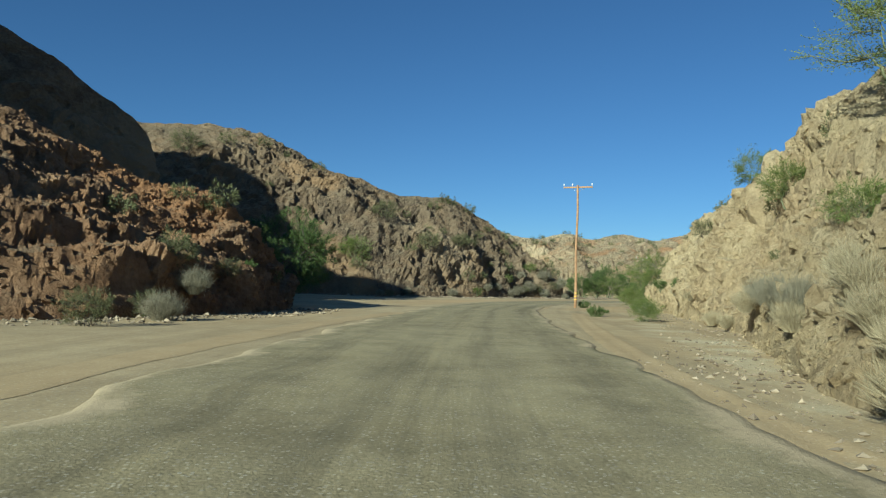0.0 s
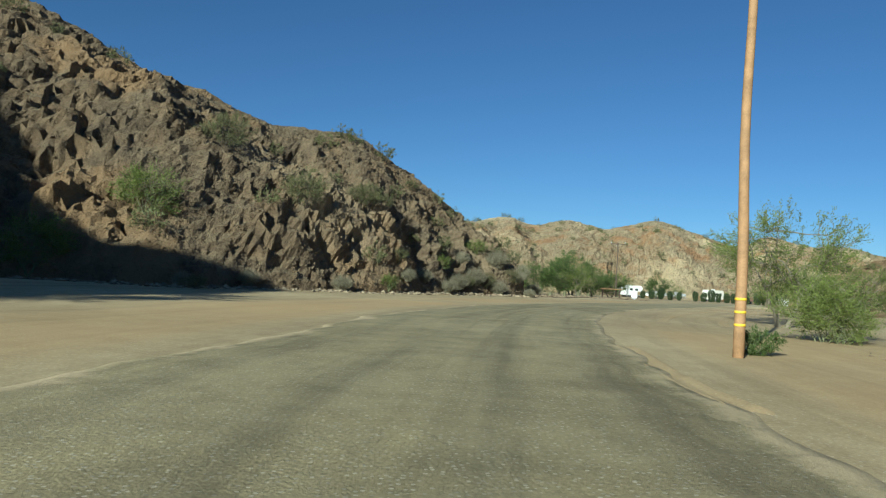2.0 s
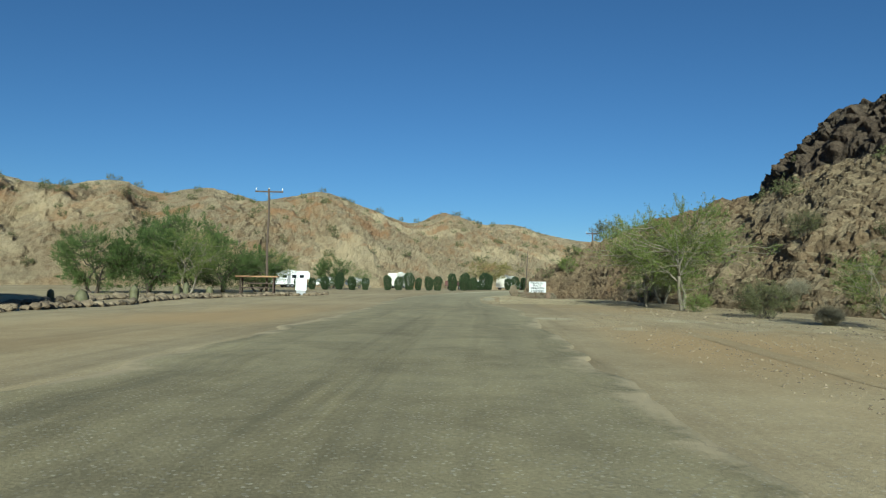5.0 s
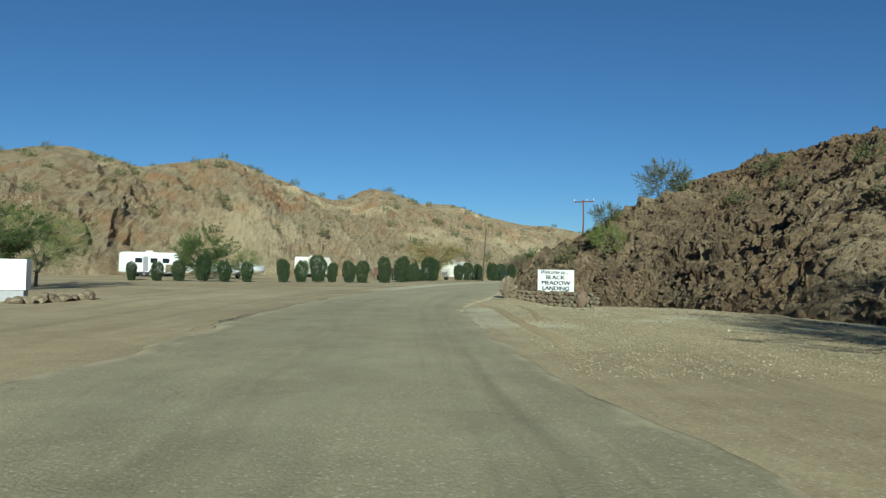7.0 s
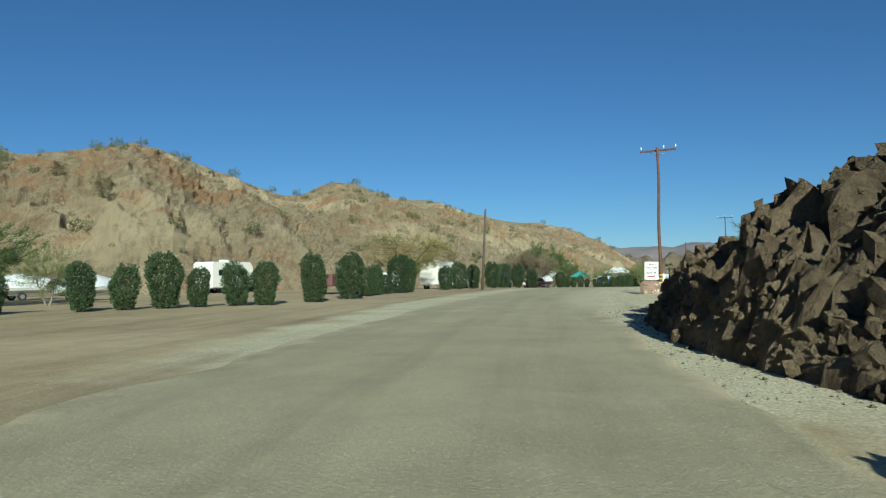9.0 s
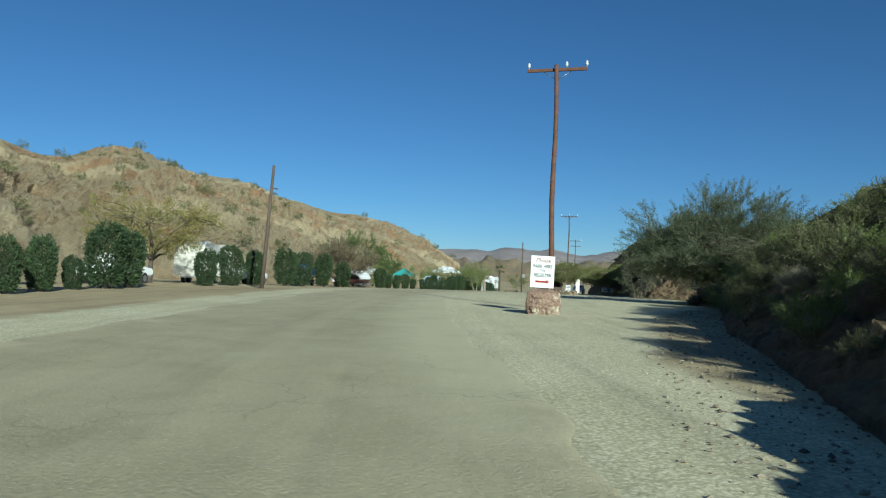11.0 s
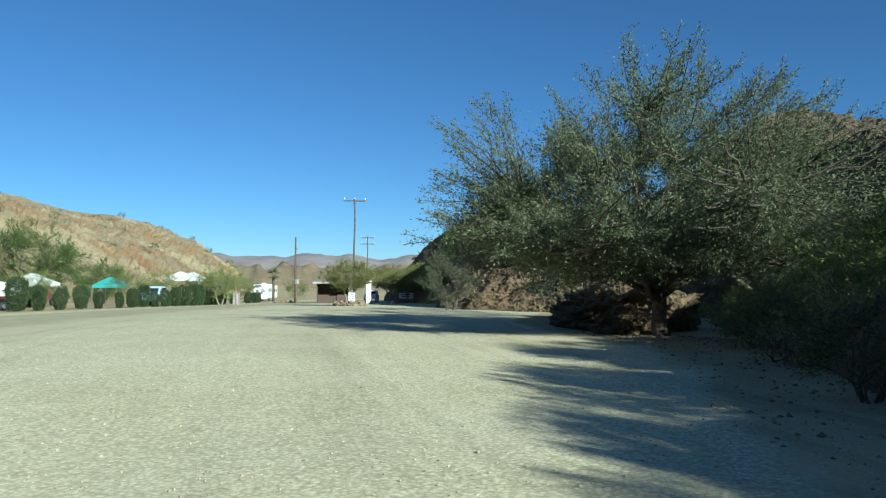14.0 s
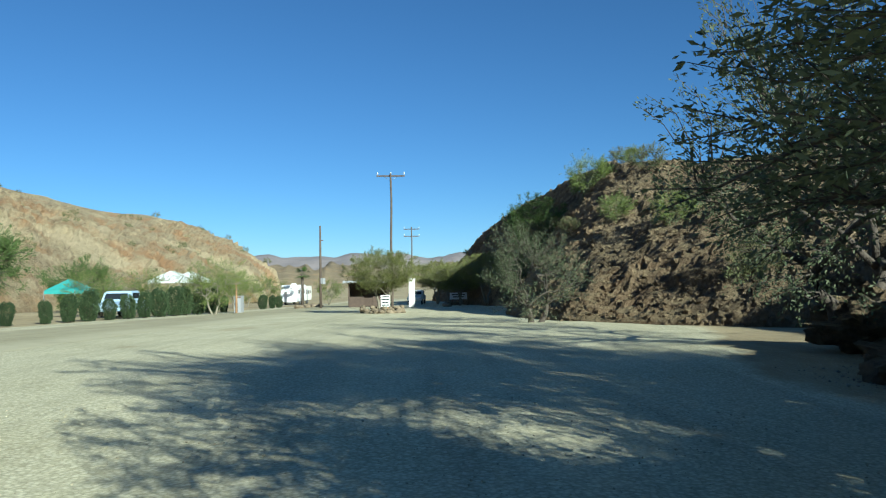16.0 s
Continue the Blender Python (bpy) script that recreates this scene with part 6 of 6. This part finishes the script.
ruts("trim_rut_1", [(3.4, 4), (3.8, 12), (5.2, 24), (7.2, 38), (8.6, 46)], "sandy tyre rut along the road's crumbling edge", 0.4)
ruts("trim_rut_7", [(9.0, 61.6), (8.5, 59.2), (7.9, 56.6), (7.5, 54.4), (7.3, 52.4)], "deep sandy tyre rut beside the road's broken edge", 0.3, 0.06)
ruts("trim_rut_2", [(15.2, 74), (19, 82), (25, 92.5), (33, 104), (42, 116)], "sandy tyre rut beside the road")
ruts("trim_rut_3", [(17.5, 73), (21.5, 81), (27.5, 91), (36, 103), (46, 116)], "sandy tyre rut on the dirt shoulder")
ruts("trim_rut_4", [(52.5, 139), (54.3, 141.5), (56.2, 144.2), (58.3, 147), (60.5, 150), (62.9, 154), (64, 155.6)], "brown sandy tyre rut in the gravel before the wall", 0.17, 0.045)
ruts("trim_rut_5", [(57.4, 144.6), (58.7, 146.2), (60.3, 147.9), (62.2, 150.3), (63.6, 152.2)], "narrow sandy tyre rut in the gravel near the wall", 0.1, 0.035)
ruts("trim_rut_6", [(-5.0, 4), (-5.1, 11), (-4.6, 18), (-3.6, 28), (-1.5, 40)], "sandy ridge along the road's left edge", 0.5, 0.012)

TAR = plain("dark_crack", (0.07, 0.058, 0.04), 0.9, 0, 0.3, 3, 0.2)


def long_crack(name, line, label, width=0.06):
    """A ragged open crack where the asphalt has broken along its edge."""
    q, _ = spline(line, 50)
    n = len(q)
    d = np.gradient(q, axis=0)
    d /= np.linalg.norm(d, axis=1)[:, None]
    side = np.stack([-d[:, 1], d[:, 0]], -1)
    p3 = np.column_stack([q, np.zeros(n)])
    q = q + side * (0.16 * fbm(p3 / 0.7, 4, 33))[:, None]
    w = width * np.clip(0.5 + 1.3 * fbm(p3 / 0.9, 3, 34), 0.06, 1.4) * smooth(np.minimum(np.arange(n), n - 1 - np.arange(n)) / n, 0.0, 0.12)
    z = ground_z(q[:, 0], q[:, 1]) + 0.073
    v = np.stack([np.column_stack([q + side * (k * w)[:, None], z - 0.003 * (k == 0)]) for k in (-1, 0, 1)], 1).reshape(-1, 3)
    return tagged(mesh_object(name, v, grid_faces(n, 3), TAR), label, "road crack", kind="structure")


long_crack("trim_crack_1", [(25.0, 99.6), (23.4, 96.8), (21.9, 94.3), (20.4, 91.8), (18.6, 88.8)], "dark crack along the road's broken edge", 0.017)
long_crack("trim_crack_2", [(47.6, 144.8), (50.0, 148.2), (53.4, 152.6), (56.0, 155.8), (58.7, 158.9)], "dark crack along the road's far edge", 0.04)

# ---- camp: trailers, boats, vehicles, small buildings ----
CREAM = plain("cream_siding", (0.72, 0.69, 0.6), 0.5, 0, 0.06)
GREYP = plain("grey_panel", (0.3, 0.3, 0.3), 0.5, 0, 0.1)
BROWN = plain("brown_wood", (0.08, 0.052, 0.036), 0.8, 0, 0.2, 5, 0.3)
MAROON = plain("maroon_paint", (0.13, 0.055, 0.045), 0.6, 0, 0.15)
TARP = plain("white_boat_cover", (0.7, 0.7, 0.68), 0.75, 0, 0.08, 3, 0.3)
TEAL = plain("teal_canvas", (0.06, 0.3, 0.27), 0.8, 0, 0.1)
BLUE = plain("blue_paint", (0.1, 0.2, 0.42), 0.35, 0, 0.08)
PALEBLUE = plain("pale_blue_paint", (0.4, 0.52, 0.66), 0.35, 0, 0.08)
REDP = plain("red_paint", (0.13, 0.045, 0.04), 0.4, 0, 0.1)
RUBBER = plain("tyre_rubber", (0.025, 0.025, 0.025), 0.85, 0, 0.1)
CACTUS = plain("cactus_green", (0.13, 0.125, 0.06), 0.7, 0, 0.2, 8, 0.3)


def glass_material():
    m, nt, b = material("dark_window_glass")
    b.inputs["Base Color"].default_value = (0.02, 0.024, 0.028, 1)
    b.inputs["Roughness"].default_value = 0.06
    return m


GLASS = glass_material()


def wheel(parent, x, y, r, w=0.2):
    bm = bmesh.new()
    tube(bm, [(x, y + s * w / 2, r) for s in (-1, -0.8, 0.8, 1)], [r * 0.9, r, r, r * 0.9], 18)
    ty = part("wheel", bm, RUBBER, parent)
    bm = bmesh.new()
    tube(bm, [(x, y - w * 0.53, r), (x, y + w * 0.53, r)], [r * 0.55, r * 0.55], 14)
    part("rim", bm, STEEL, ty)


def profile_body(bm, outline, width, bevel=0.06):
    """A body extruded across from its side outline (x, z)."""
    f = bm.faces.new([bm.verts.new((x, -width / 2, z)) for x, z in outline])
    g = bmesh.ops.extrude_face_region(bm, geom=[f])
    bmesh.ops.translate(bm, vec=(0, width, 0), verts=[v for v in g["geom"] if isinstance(v, bmesh.types.BMVert)])
    bmesh.ops.recalc_face_normals(bm, faces=bm.faces)
    bmesh.ops.bevel(bm, geom=list(bm.edges), offset=bevel, segments=2, affect="EDGES")


def put(ob, x, y, turn, label, category, group="", size=1.0):
    ob.matrix_world = pose(x, y, float(level(x, y)[0]), 0, 0, turn) @ Matrix.Scale(size, 4)
    return tagged(ob, label, category, group)


def travel_trailer(body_mat, length=6.2, fifth=False):
    tr = new("travel_trailer")
    h, L = 2.95, length / 2
    bm = bmesh.new()
    line = [(-L, 0.55), (L - 0.5, 0.55), (L, 0.95), (L, 2.5), (L - 0.35, h), (-L + 0.2, h), (-L, h - 0.25)]
    if fifth:
        line = [(-L, 0.55), (L - 1.6, 0.55), (L - 1.6, 1.5), (L, 1.5), (L + 0.1, 2.5), (L - 0.3, h), (-L + 0.2, h), (-L, h - 0.25)]
    profile_body(bm, line, 2.3)
    body = part("body", bm, body_mat, tr)
    for x in (-L * 0.55, 0.1, L * 0.5):
        for s in (-1, 1):
            bm = bmesh.new()
            box(bm, (0.85, 0.03, 0.55), (x, s * 1.16, 1.95), bevel=0.008)
            part("window", bm, GLASS, body)
    bm = bmesh.new()
    box(bm, (0.6, 0.035, 1.75), (-L * 0.1 - 0.6, -1.16, 1.55), bevel=0.008)
    part("door", bm, GREYP, body)
    bm = bmesh.new()
    box(bm, (0.7, 0.6, 0.22), (0, 0, h + 0.1), bevel=0.04)
    part("roof_vent", bm, WHITE, body)
    for x in (-0.75, 0.05):
        for s in (-1, 1):
            wheel(tr, x - 0.3, s * 1.02, 0.34)
    bm = bmesh.new()
    box(bm, (length * 0.96, 1.2, 0.14), (0, 0, 0.5), bevel=0.02)
    part("chassis", bm, GREYP, tr)
    return tr


def covered_boat(length=5.2, mat=TARP):
    bt = new("covered_boat")
    rng = np.random.default_rng(int(length * 10))
    n, m = 14, 11
    verts = []
    for i in range(n):
        t = i / (n - 1)
        w = 1.05 * (1 - max(0, (t - 0.45) / 0.55) ** 2.2) + 0.03
        top = 1.55 + 0.42 * math.sin(min(1, t * 1.25) * math.pi) ** 1.5
        for j in range(m):
            a = math.pi * j / (m - 1)
            verts.append(((t - 0.5) * length, w * math.cos(a), 0.95 + (top - 0.95) * math.sin(a) ** 0.8 + rng.normal(0, 0.02)))
    cover = mesh_object("cover", np.array(verts), grid_faces(n, m), mat)
    cover.parent = bt
    bm = bmesh.new()
    rows = []
    for i in range(n):
        t = i / (n - 1)
        w = 1.05 * (1 - max(0, (t - 0.45) / 0.55) ** 2.2) + 0.03
        keel = 0.5 + 0.4 * max(0, (t - 0.6) / 0.4) ** 2
        rows.append([bm.verts.new(((t - 0.5) * length, y, z)) for y, z in ((w, 0.97), (w * 0.85, 0.75), (0, keel), (-w * 0.85, 0.75), (-w, 0.97))])
    for a, b in zip(rows, rows[1:]):
        for j in range(4):
            bm.faces.new((a[j], a[j + 1], b[j + 1], b[j]))
    bm.faces.new(rows[0])
    part("hull", bm, WHITE, bt)
    bm = bmesh.new()
    box(bm, (length * 0.9, 0.1, 0.1), (0.2, 0.5, 0.42), bevel=0.01)
    box(bm, (length * 0.9, 0.1, 0.1), (0.2, -0.5, 0.42), bevel=0.01)
    box(bm, (0.1, 1.7, 0.1), (-0.9, 0, 0.36), bevel=0.01)
    part("trailer_frame", bm, STEEL, bt)
    for s in (-1, 1):
        wheel(bt, -0.9, s * 0.95, 0.3)
    return bt


def vehicle(kind, mat):
    car = new(kind)
    bm = bmesh.new()
    if kind == "pickup_truck":
        line = [(-2.6, 0.5), (2.55, 0.5), (2.65, 0.95), (1.3, 1.12), (0.75, 1.75), (-0.6, 1.78), (-0.75, 1.12), (-2.6, 1.1)]
        cab = ((0.05, 1.45, 1.05), )
    else:
        line = [(-2.1, 0.45), (2.1, 0.45), (2.2, 0.85), (1.2, 1.0), (0.6, 1.55), (-1.4, 1.58), (-2.15, 1.0)]
        cab = ((0.0, 1.28, 0.85), (-0.95, 1.28, 0.75))
    profile_body(bm, line, 1.8, 0.08)
    body = part("body", bm, mat, car)
    for x, z, w in cab:
        for s in (-1, 1):
            bm = bmesh.new()
            box(bm, (w, 0.03, 0.38), (x, s * 0.905, z), bevel=0.01)
            part("side_window", bm, GLASS, body)
    bm = bmesh.new()
    box(bm, (0.05, 1.45, 0.5), (1.03 if kind == "pickup_truck" else 0.92, 0, 1.42 if kind == "pickup_truck" else 1.26), (0, -40, 0), bevel=0.01)
    part("windscreen", bm, GLASS, body)
    for s in (-1, 1):
        bm = bmesh.new()
        box(bm, (0.06, 0.32, 0.16), (2.58 if kind == "pickup_truck" else 2.14, s * 0.66, 0.8), bevel=0.02)
        part("headlight", bm, GLASSY, body)
    for x in (-1.6, 1.6) if kind == "pickup_truck" else (-1.3, 1.35):
        for s in (-1, 1):
            wheel(car, x, s * 0.82, 0.36)
    return car


def canopy(w, d, mat, h=2.2):
    cn = new("canopy_tent")
    bm = bmesh.new()
    e = [(-w / 2, -d / 2), (w / 2, -d / 2), (w / 2, d / 2), (-w / 2, d / 2)]
    lo = [bm.verts.new((x, y, h)) for x, y in e]
    sk = [bm.verts.new((x * 1.01, y * 1.01, h - 0.25)) for x, y in e]
    hi = [bm.verts.new((x * 0.25, 0, h + 0.75)) for x in (-w / 2, w / 2)]
    for k in range(4):
        bm.faces.new((sk[k], sk[(k + 1) % 4], lo[(k + 1) % 4], lo[k]))
    bm.faces.new((lo[0], lo[1], hi[1], hi[0]))
    bm.faces.new((lo[2], lo[3], hi[0], hi[1]))
    bm.faces.new((lo[1], lo[2], hi[1]))
    bm.faces.new((lo[3], lo[0], hi[0]))
    part("roof_cloth", bm, mat, cn)
    for x, y in e:
        bm = bmesh.new()
        tube(bm, [(x, y, 0), (x, y, h)], [0.025, 0.025], 6)
        part("leg", bm, STEEL, cn)
    return cn


put(travel_trailer(WHITE, 6.4, True), 68.6, 222.5, 8, "white fifth-wheel travel trailer parked behind the hedge", "trailer", "parked trailers")
put(covered_boat(5.6), 74.9, 219.6, 12, "boat under a pale cover on its trailer behind the hedge", "boat", "parked boats")
put(covered_boat(5.0), 77.5, 213.0, 20, "boat under a white cover parked behind the hedge", "boat", "parked boats")
put(travel_trailer(CREAM, 5.6), 92.0, 224.5, 25, "cream travel trailer parked at the foot of the pale hill", "trailer", "parked trailers")
put(vehicle("pickup_truck", WHITE), 104.5, 214.5, 28, "white pickup truck parked behind the hedge", "vehicle", "parked vehicles")
put(travel_trailer(CREAM, 5.0), 114.5, 220.0, 30, "small cream travel trailer behind the hedge", "trailer", "parked trailers")
put(covered_boat(4.6, BLUE), 126.8, 222.0, 25, "boat under a blue tarpaulin behind the hedge", "boat", "parked boats")
put(vehicle("parked_car", WHITE), 118.3, 219.8, 24, "white car parked behind the hedge", "vehicle", "parked vehicles")
bt = put(covered_boat(4.8), 140.5, 228.0, 18, "white and red boat on a trailer beside the hedge", "boat", "parked boats")
bt.children[1].data.materials[0] = REDP
put(canopy(3.2, 2.6, TARP, 1.9), 147.6, 233.4, 20, "white canopy tent standing behind the hedge", "canopy", "camp canopies")
put(canopy(2.6, 2.2, TEAL, 1.9), 158.0, 236.0, 20, "teal green canopy over a campsite behind the hedge", "canopy", "camp canopies")
put(canopy(3.2, 2.6, TARP, 2.7), 168.0, 236.5, 20, "white peaked canopy tent at the campsite", "canopy", "camp canopies")
put(canopy(2.9, 2.4, TARP, 2.8), 171.4, 237.8, 20, "white peaked canopy tent beside another canopy", "canopy", "camp canopies")
put(vehicle("pickup_truck", PALEBLUE), 158.2, 231.2, 205, "pale blue pickup truck parked at the hedge", "vehicle", "parked vehicles")
put(vehicle("parked_car", REDP), 150.6, 236.8, 20, "red car parked under the campsite canopy", "vehicle", "parked vehicles")
put(vehicle("parked_car", WHITE), 143.6, 233.0, 200, "white car parked behind low hedge shrubs", "vehicle", "parked vehicles")
put(travel_trailer(WHITE, 7.5), 211, 255.5, 25, "long white mobile home beyond the camp entrance", "trailer", "parked trailers")
put(travel_trailer(CREAM, 7.0), 222, 262, 25, "cream mobile home beyond the camp entrance", "trailer", "parked trailers")
put(vehicle("pickup_truck", WHITE), 203.5, 231.5, 200, "white pickup truck parked by the entrance booth", "vehicle", "parked vehicles")


def cargo_trailer():
    ct = new("utility_trailer")
    bm = bmesh.new()
    box(bm, (4.6, 1.9, 0.16), (0, 0, 0.72), bevel=0.02)
    part("deck", bm, BROWN, ct)
    for x, y, sx, sy in ((0, 0.92, 4.6, 0.06), (0, -0.92, 4.6, 0.06), (-2.27, 0, 0.06, 1.8), (2.27, 0, 0.06, 1.8)):
        bm = bmesh.new()
        box(bm, (sx, sy, 0.85), (x, y, 1.2), bevel=0.012)
        part("side_board", bm, MAROON, ct)
    for x in (-0.5, 0.45):
        for s in (-1, 1):
            wheel(ct, x, s * 1.02, 0.34)
    return ct


put(cargo_trailer(), 95.4, 210.2, 35, "maroon flat utility trailer parked behind the hedge", "trailer", "parked trailers")

# entrance booth with its flat roof
bt = new("entrance_booth")
for x, y, sx, sy in ((0, 1.45, 4.0, 0.12), (-1.94, 0, 0.12, 2.8), (1.94, 0, 0.12, 2.8)):
    bm = bmesh.new()
    box(bm, (sx, sy, 2.5), (x, y, 1.25), bevel=0.01)
    part("wall", bm, BROWN, bt)
for x in (-1.2, 1.2):
    bm = bmesh.new()
    box(bm, (1.5, 0.12, 1.1), (x, -1.4, 0.55), bevel=0.01)
    part("wall", bm, BROWN, bt)
bm = bmesh.new()
box(bm, (5.0, 4.0, 0.18), (0, -0.2, 2.62), bevel=0.03)
roof = part("roof", bm, GREYP, bt)
bm = bmesh.new()
box(bm, (5.04, 0.06, 0.24), (0, -2.22, 2.6), bevel=0.01)
part("fascia", bm, GREYP, roof)
put(bt, 187.2, 229.0, facing(-0.85, -0.5), "small dark brown entrance booth with a flat overhanging roof", "booth")
bm = bmesh.new()
box(bm, (0.75, 0.6, 2.7), (0, 0, 1.35), bevel=0.03)
gp = new("gate_pillar")
part("column", bm, CREAM, gp)
bm = bmesh.new()
box(bm, (0.95, 0.8, 0.14), (0, 0, 2.75), bevel=0.03)
part("cap", bm, CREAM, gp)
put(gp, 186.3, 223.5, 25, "sunlit cream gate pillar beside the entrance booth", "pillar")


def bar_sign(w, h, z, bars, label, x, y, turn, posts=(0,)):
    """A board whose writing is too far off to read: plain bars."""
    sg = new("notice_sign")
    bm = bmesh.new()
    box(bm, (w, 0.02, h), (0, 0, z), bevel=0.003)
    bd = part("board", bm, WHITE, sg)
    for px in posts:
        bm = bmesh.new()
        box(bm, (0.06, 0.05, z + h / 2), (px, 0.04, (z + h / 2) / 2), bevel=0.005)
        part("post", bm, WOOD_POLE, sg)
    for bw, bz, bh in bars:
        bm = bmesh.new()
        box(bm, (bw, 0.006, bh), (0, -0.013, z + bz))
        part("text_bar", bm, LETTER, bd)
    return put(sg, x, y, turn, label, "sign")


bar_sign(0.56, 0.72, 0.8, ((0.45, 0.25, 0.09), (0.5, 0.08, 0.09), (0.4, -0.1, 0.09), (0.48, -0.27, 0.08)), "small white notice with dark text in the traffic island", 162.7, 213.5, facing(-0.88, -0.47), (0.15,))
bar_sign(1.9, 0.75, 1.0, ((1.4, 0.15, 0.12), (1.2, -0.1, 0.12)), "low wide pale sign with dark text in a stone planter", 195.4, 222.4, facing(-0.92, -0.38), (-0.7, 0.7))

# poles with no crossarm
def plain_pole(x, y, h, r, label, lean=(0, 0), boxed=False):
    pl = new("pole")
    pl.matrix_world = pose(x, y, float(level(x, y)[0]), lean[0], lean[1], 0)
    bm = bmesh.new()
    tube(bm, [(0, 0, -0.3), (0, 0, h * 0.5), (0, 0, h)], [r, r * 0.85, r * 0.65], 10)
    part("post", bm, WOOD_GREY if h > 5 else WOOD_POLE, pl)
    bm = bmesh.new()
    box(bm, (0.5, 0.08, 0.08), (0.22, 0, h - 1.4), bevel=0.01)
    part("bracket", bm, WOOD_DARK, pl)
    if boxed:
        bm = bmesh.new()
        box(bm, (0.4, 0.3, 0.55), (0.1, -0.2, h * 0.33), bevel=0.02)
        part("meter_box", bm, GREYP, pl)
    return tagged(pl, label, "pole")


plain_pole(110.3, 208.2, 7.6, 0.13, "leaning brown wooden pole without crossarm beside the hedge", (2.5, 2.0))
plain_pole(181.4, 230.9, 8.0, 0.13, "thin dark wooden pole with a meter box near the camp entrance", boxed=True)
plain_pole(165.6, 227.8, 2.6, 0.09, "short pale wooden post at the end of the hedge")
bm = bmesh.new()
box(bm, (0.75, 0.5, 1.25), (0, 0, 0.63), bevel=0.03)
ub = new("utility_box")
part("cabinet", bm, GREYP, ub)
bm = bmesh.new()
box(bm, (0.82, 0.56, 0.06), (0, 0, 1.28), bevel=0.015)
part("lid", bm, GREYP, ub)
put(ub, 167.2, 228.9, 20, "grey metal utility cabinet at the end of the hedge", "utility box")

# the garden at the campsite's corner
wb = new("notice_box")
bm = bmesh.new()
box(bm, (0.95, 0.6, 1.1), (0, 0, 0.95), bevel=0.02)
part("cabinet", bm, WHITE, wb)
bm = bmesh.new()
box(bm, (0.8, 0.5, 0.42), (0, 0, 0.2), bevel=0.02)
part("plinth", bm, GREYP, wb)
put(wb, 46.6, 160.2, facing(-0.4, -0.9), "white cabinet on a grey plinth behind garden stones", "cabinet")


def shelter():
    sh = new("picnic_shelter")
    for x in (-1.4, 1.4):
        for y in (-0.7, 0.7):
            bm = bmesh.new()
            box(bm, (0.12, 0.12, 1.5), (x, y, 0.75), bevel=0.01)
            part("post", bm, BROWN, sh)
    for z, w in ((0.55, 1.3), (0.95, 1.4)):
        bm = bmesh.new()
        box(bm, (3.0, w, 0.08), (0, 0, z), bevel=0.01)
        part("shelf", bm, BROWN, sh)
    bm = bmesh.new()
    box(bm, (3.6, 2.0, 0.12), (0, 0, 1.55), bevel=0.02)
    part("roof", bm, WOOD_POLE, sh)
    return sh


put(shelter(), 43.4, 162.4, facing(-0.4, -0.9), "low weathered wooden rack with a flat roof in the garden", "rack")


def cactus(h, r, kind, seed):
    rng = np.random.default_rng(seed)
    n, m = 16, 12
    verts = []
    for i in range(m):
        t = i / (m - 1)
        rr = r * (math.sin(math.pi * (0.12 + 0.88 * t)) ** 0.5 if kind == "barrel" else min(1, 3.5 * (1 - t)) ** 0.5) + 0.004
        for k in range(n):
            a = 2 * math.pi * k / n
            g = rr * (1 + 0.12 * (-1) ** k)
            verts.append((g * math.cos(a) + 0.03 * t * rng.normal(), g * math.sin(a), h * t - 0.05))
    f = [(i * n + k, i * n + (k + 1) % n, (i + 1) * n + (k + 1) % n, (i + 1) * n + k) for i in range(m - 1) for k in range(n)]
    f.append(tuple((m - 1) * n + k for k in range(n)))
    return mesh_object("cactus", np.array(verts), f, CACTUS)


for n, (x, y, h, r, kind) in enumerate(((27.2, 139.5, .8, .3, "barrel"), (30.2, 143.2, .9, .22, "column"), (26.0, 142.0, .7, .16, "column"), (33.5, 148, .9, .2, "column"), (35.2, 153, 1.1, .2, "column"), (22.8, 133.2, .7, .3, "barrel"), (38, 157.5, .8, .28, "barrel"), (68.7, 157.3, .3, .1, "column"), (69.6, 153.6, .32, .08, "column"), (69.2, 155.2, .22, .12, "barrel"))):
    put(cactus(h, r, kind, n), x, y, 30 * n, "small grey-green ribbed cactus among garden stones" if n < 7 else "small green cactus at the foot of the stone wall", "cactus", "garden cacti")


def fan_palm(h):
    pm = new("fan_palm")
    bm = bmesh.new()
    tube(bm, [(0, 0, -0.2), (0.03, 0, h * 0.5), (0, 0.04, h)], [0.22, 0.18, 0.2], 10)
    part("trunk", bm, BARK, pm)
    rng = np.random.default_rng(3)
    v, f = [], []
    for k in range(34):
        a, e = rng.uniform(0, 6.28), rng.uniform(-0.7, 1.2)
        d = np.array([math.cos(a) * math.cos(e), math.sin(a) * math.cos(e), math.sin(e)])
        s = np.cross(d, (0, 0, 1))
        s /= np.linalg.norm(s)
        hub = np.array([0, 0, h]) + d * 0.55
        for j in range(-5, 6):
            tip = hub + (d * math.cos(j * 0.22) + s * math.sin(j * 0.22)) * 0.75 - np.array([0, 0, 0.03 * j * j * 0.3])
            n = len(v)
            v += [hub, hub + (tip - hub) * 0.5 + s * 0.035, tip, hub + (tip - hub) * 0.5 - s * 0.035]
            f.append((n, n + 1, n + 2, n + 3))
    c = mesh_object("fronds", np.array(v), f, LEAF_MESQ, True)
    c.name = "frond_crown"
    c.parent = pm
    return pm


put(fan_palm(4.2), 204, 249, 0, "small dark fan palm beyond the camp entrance", "palm")
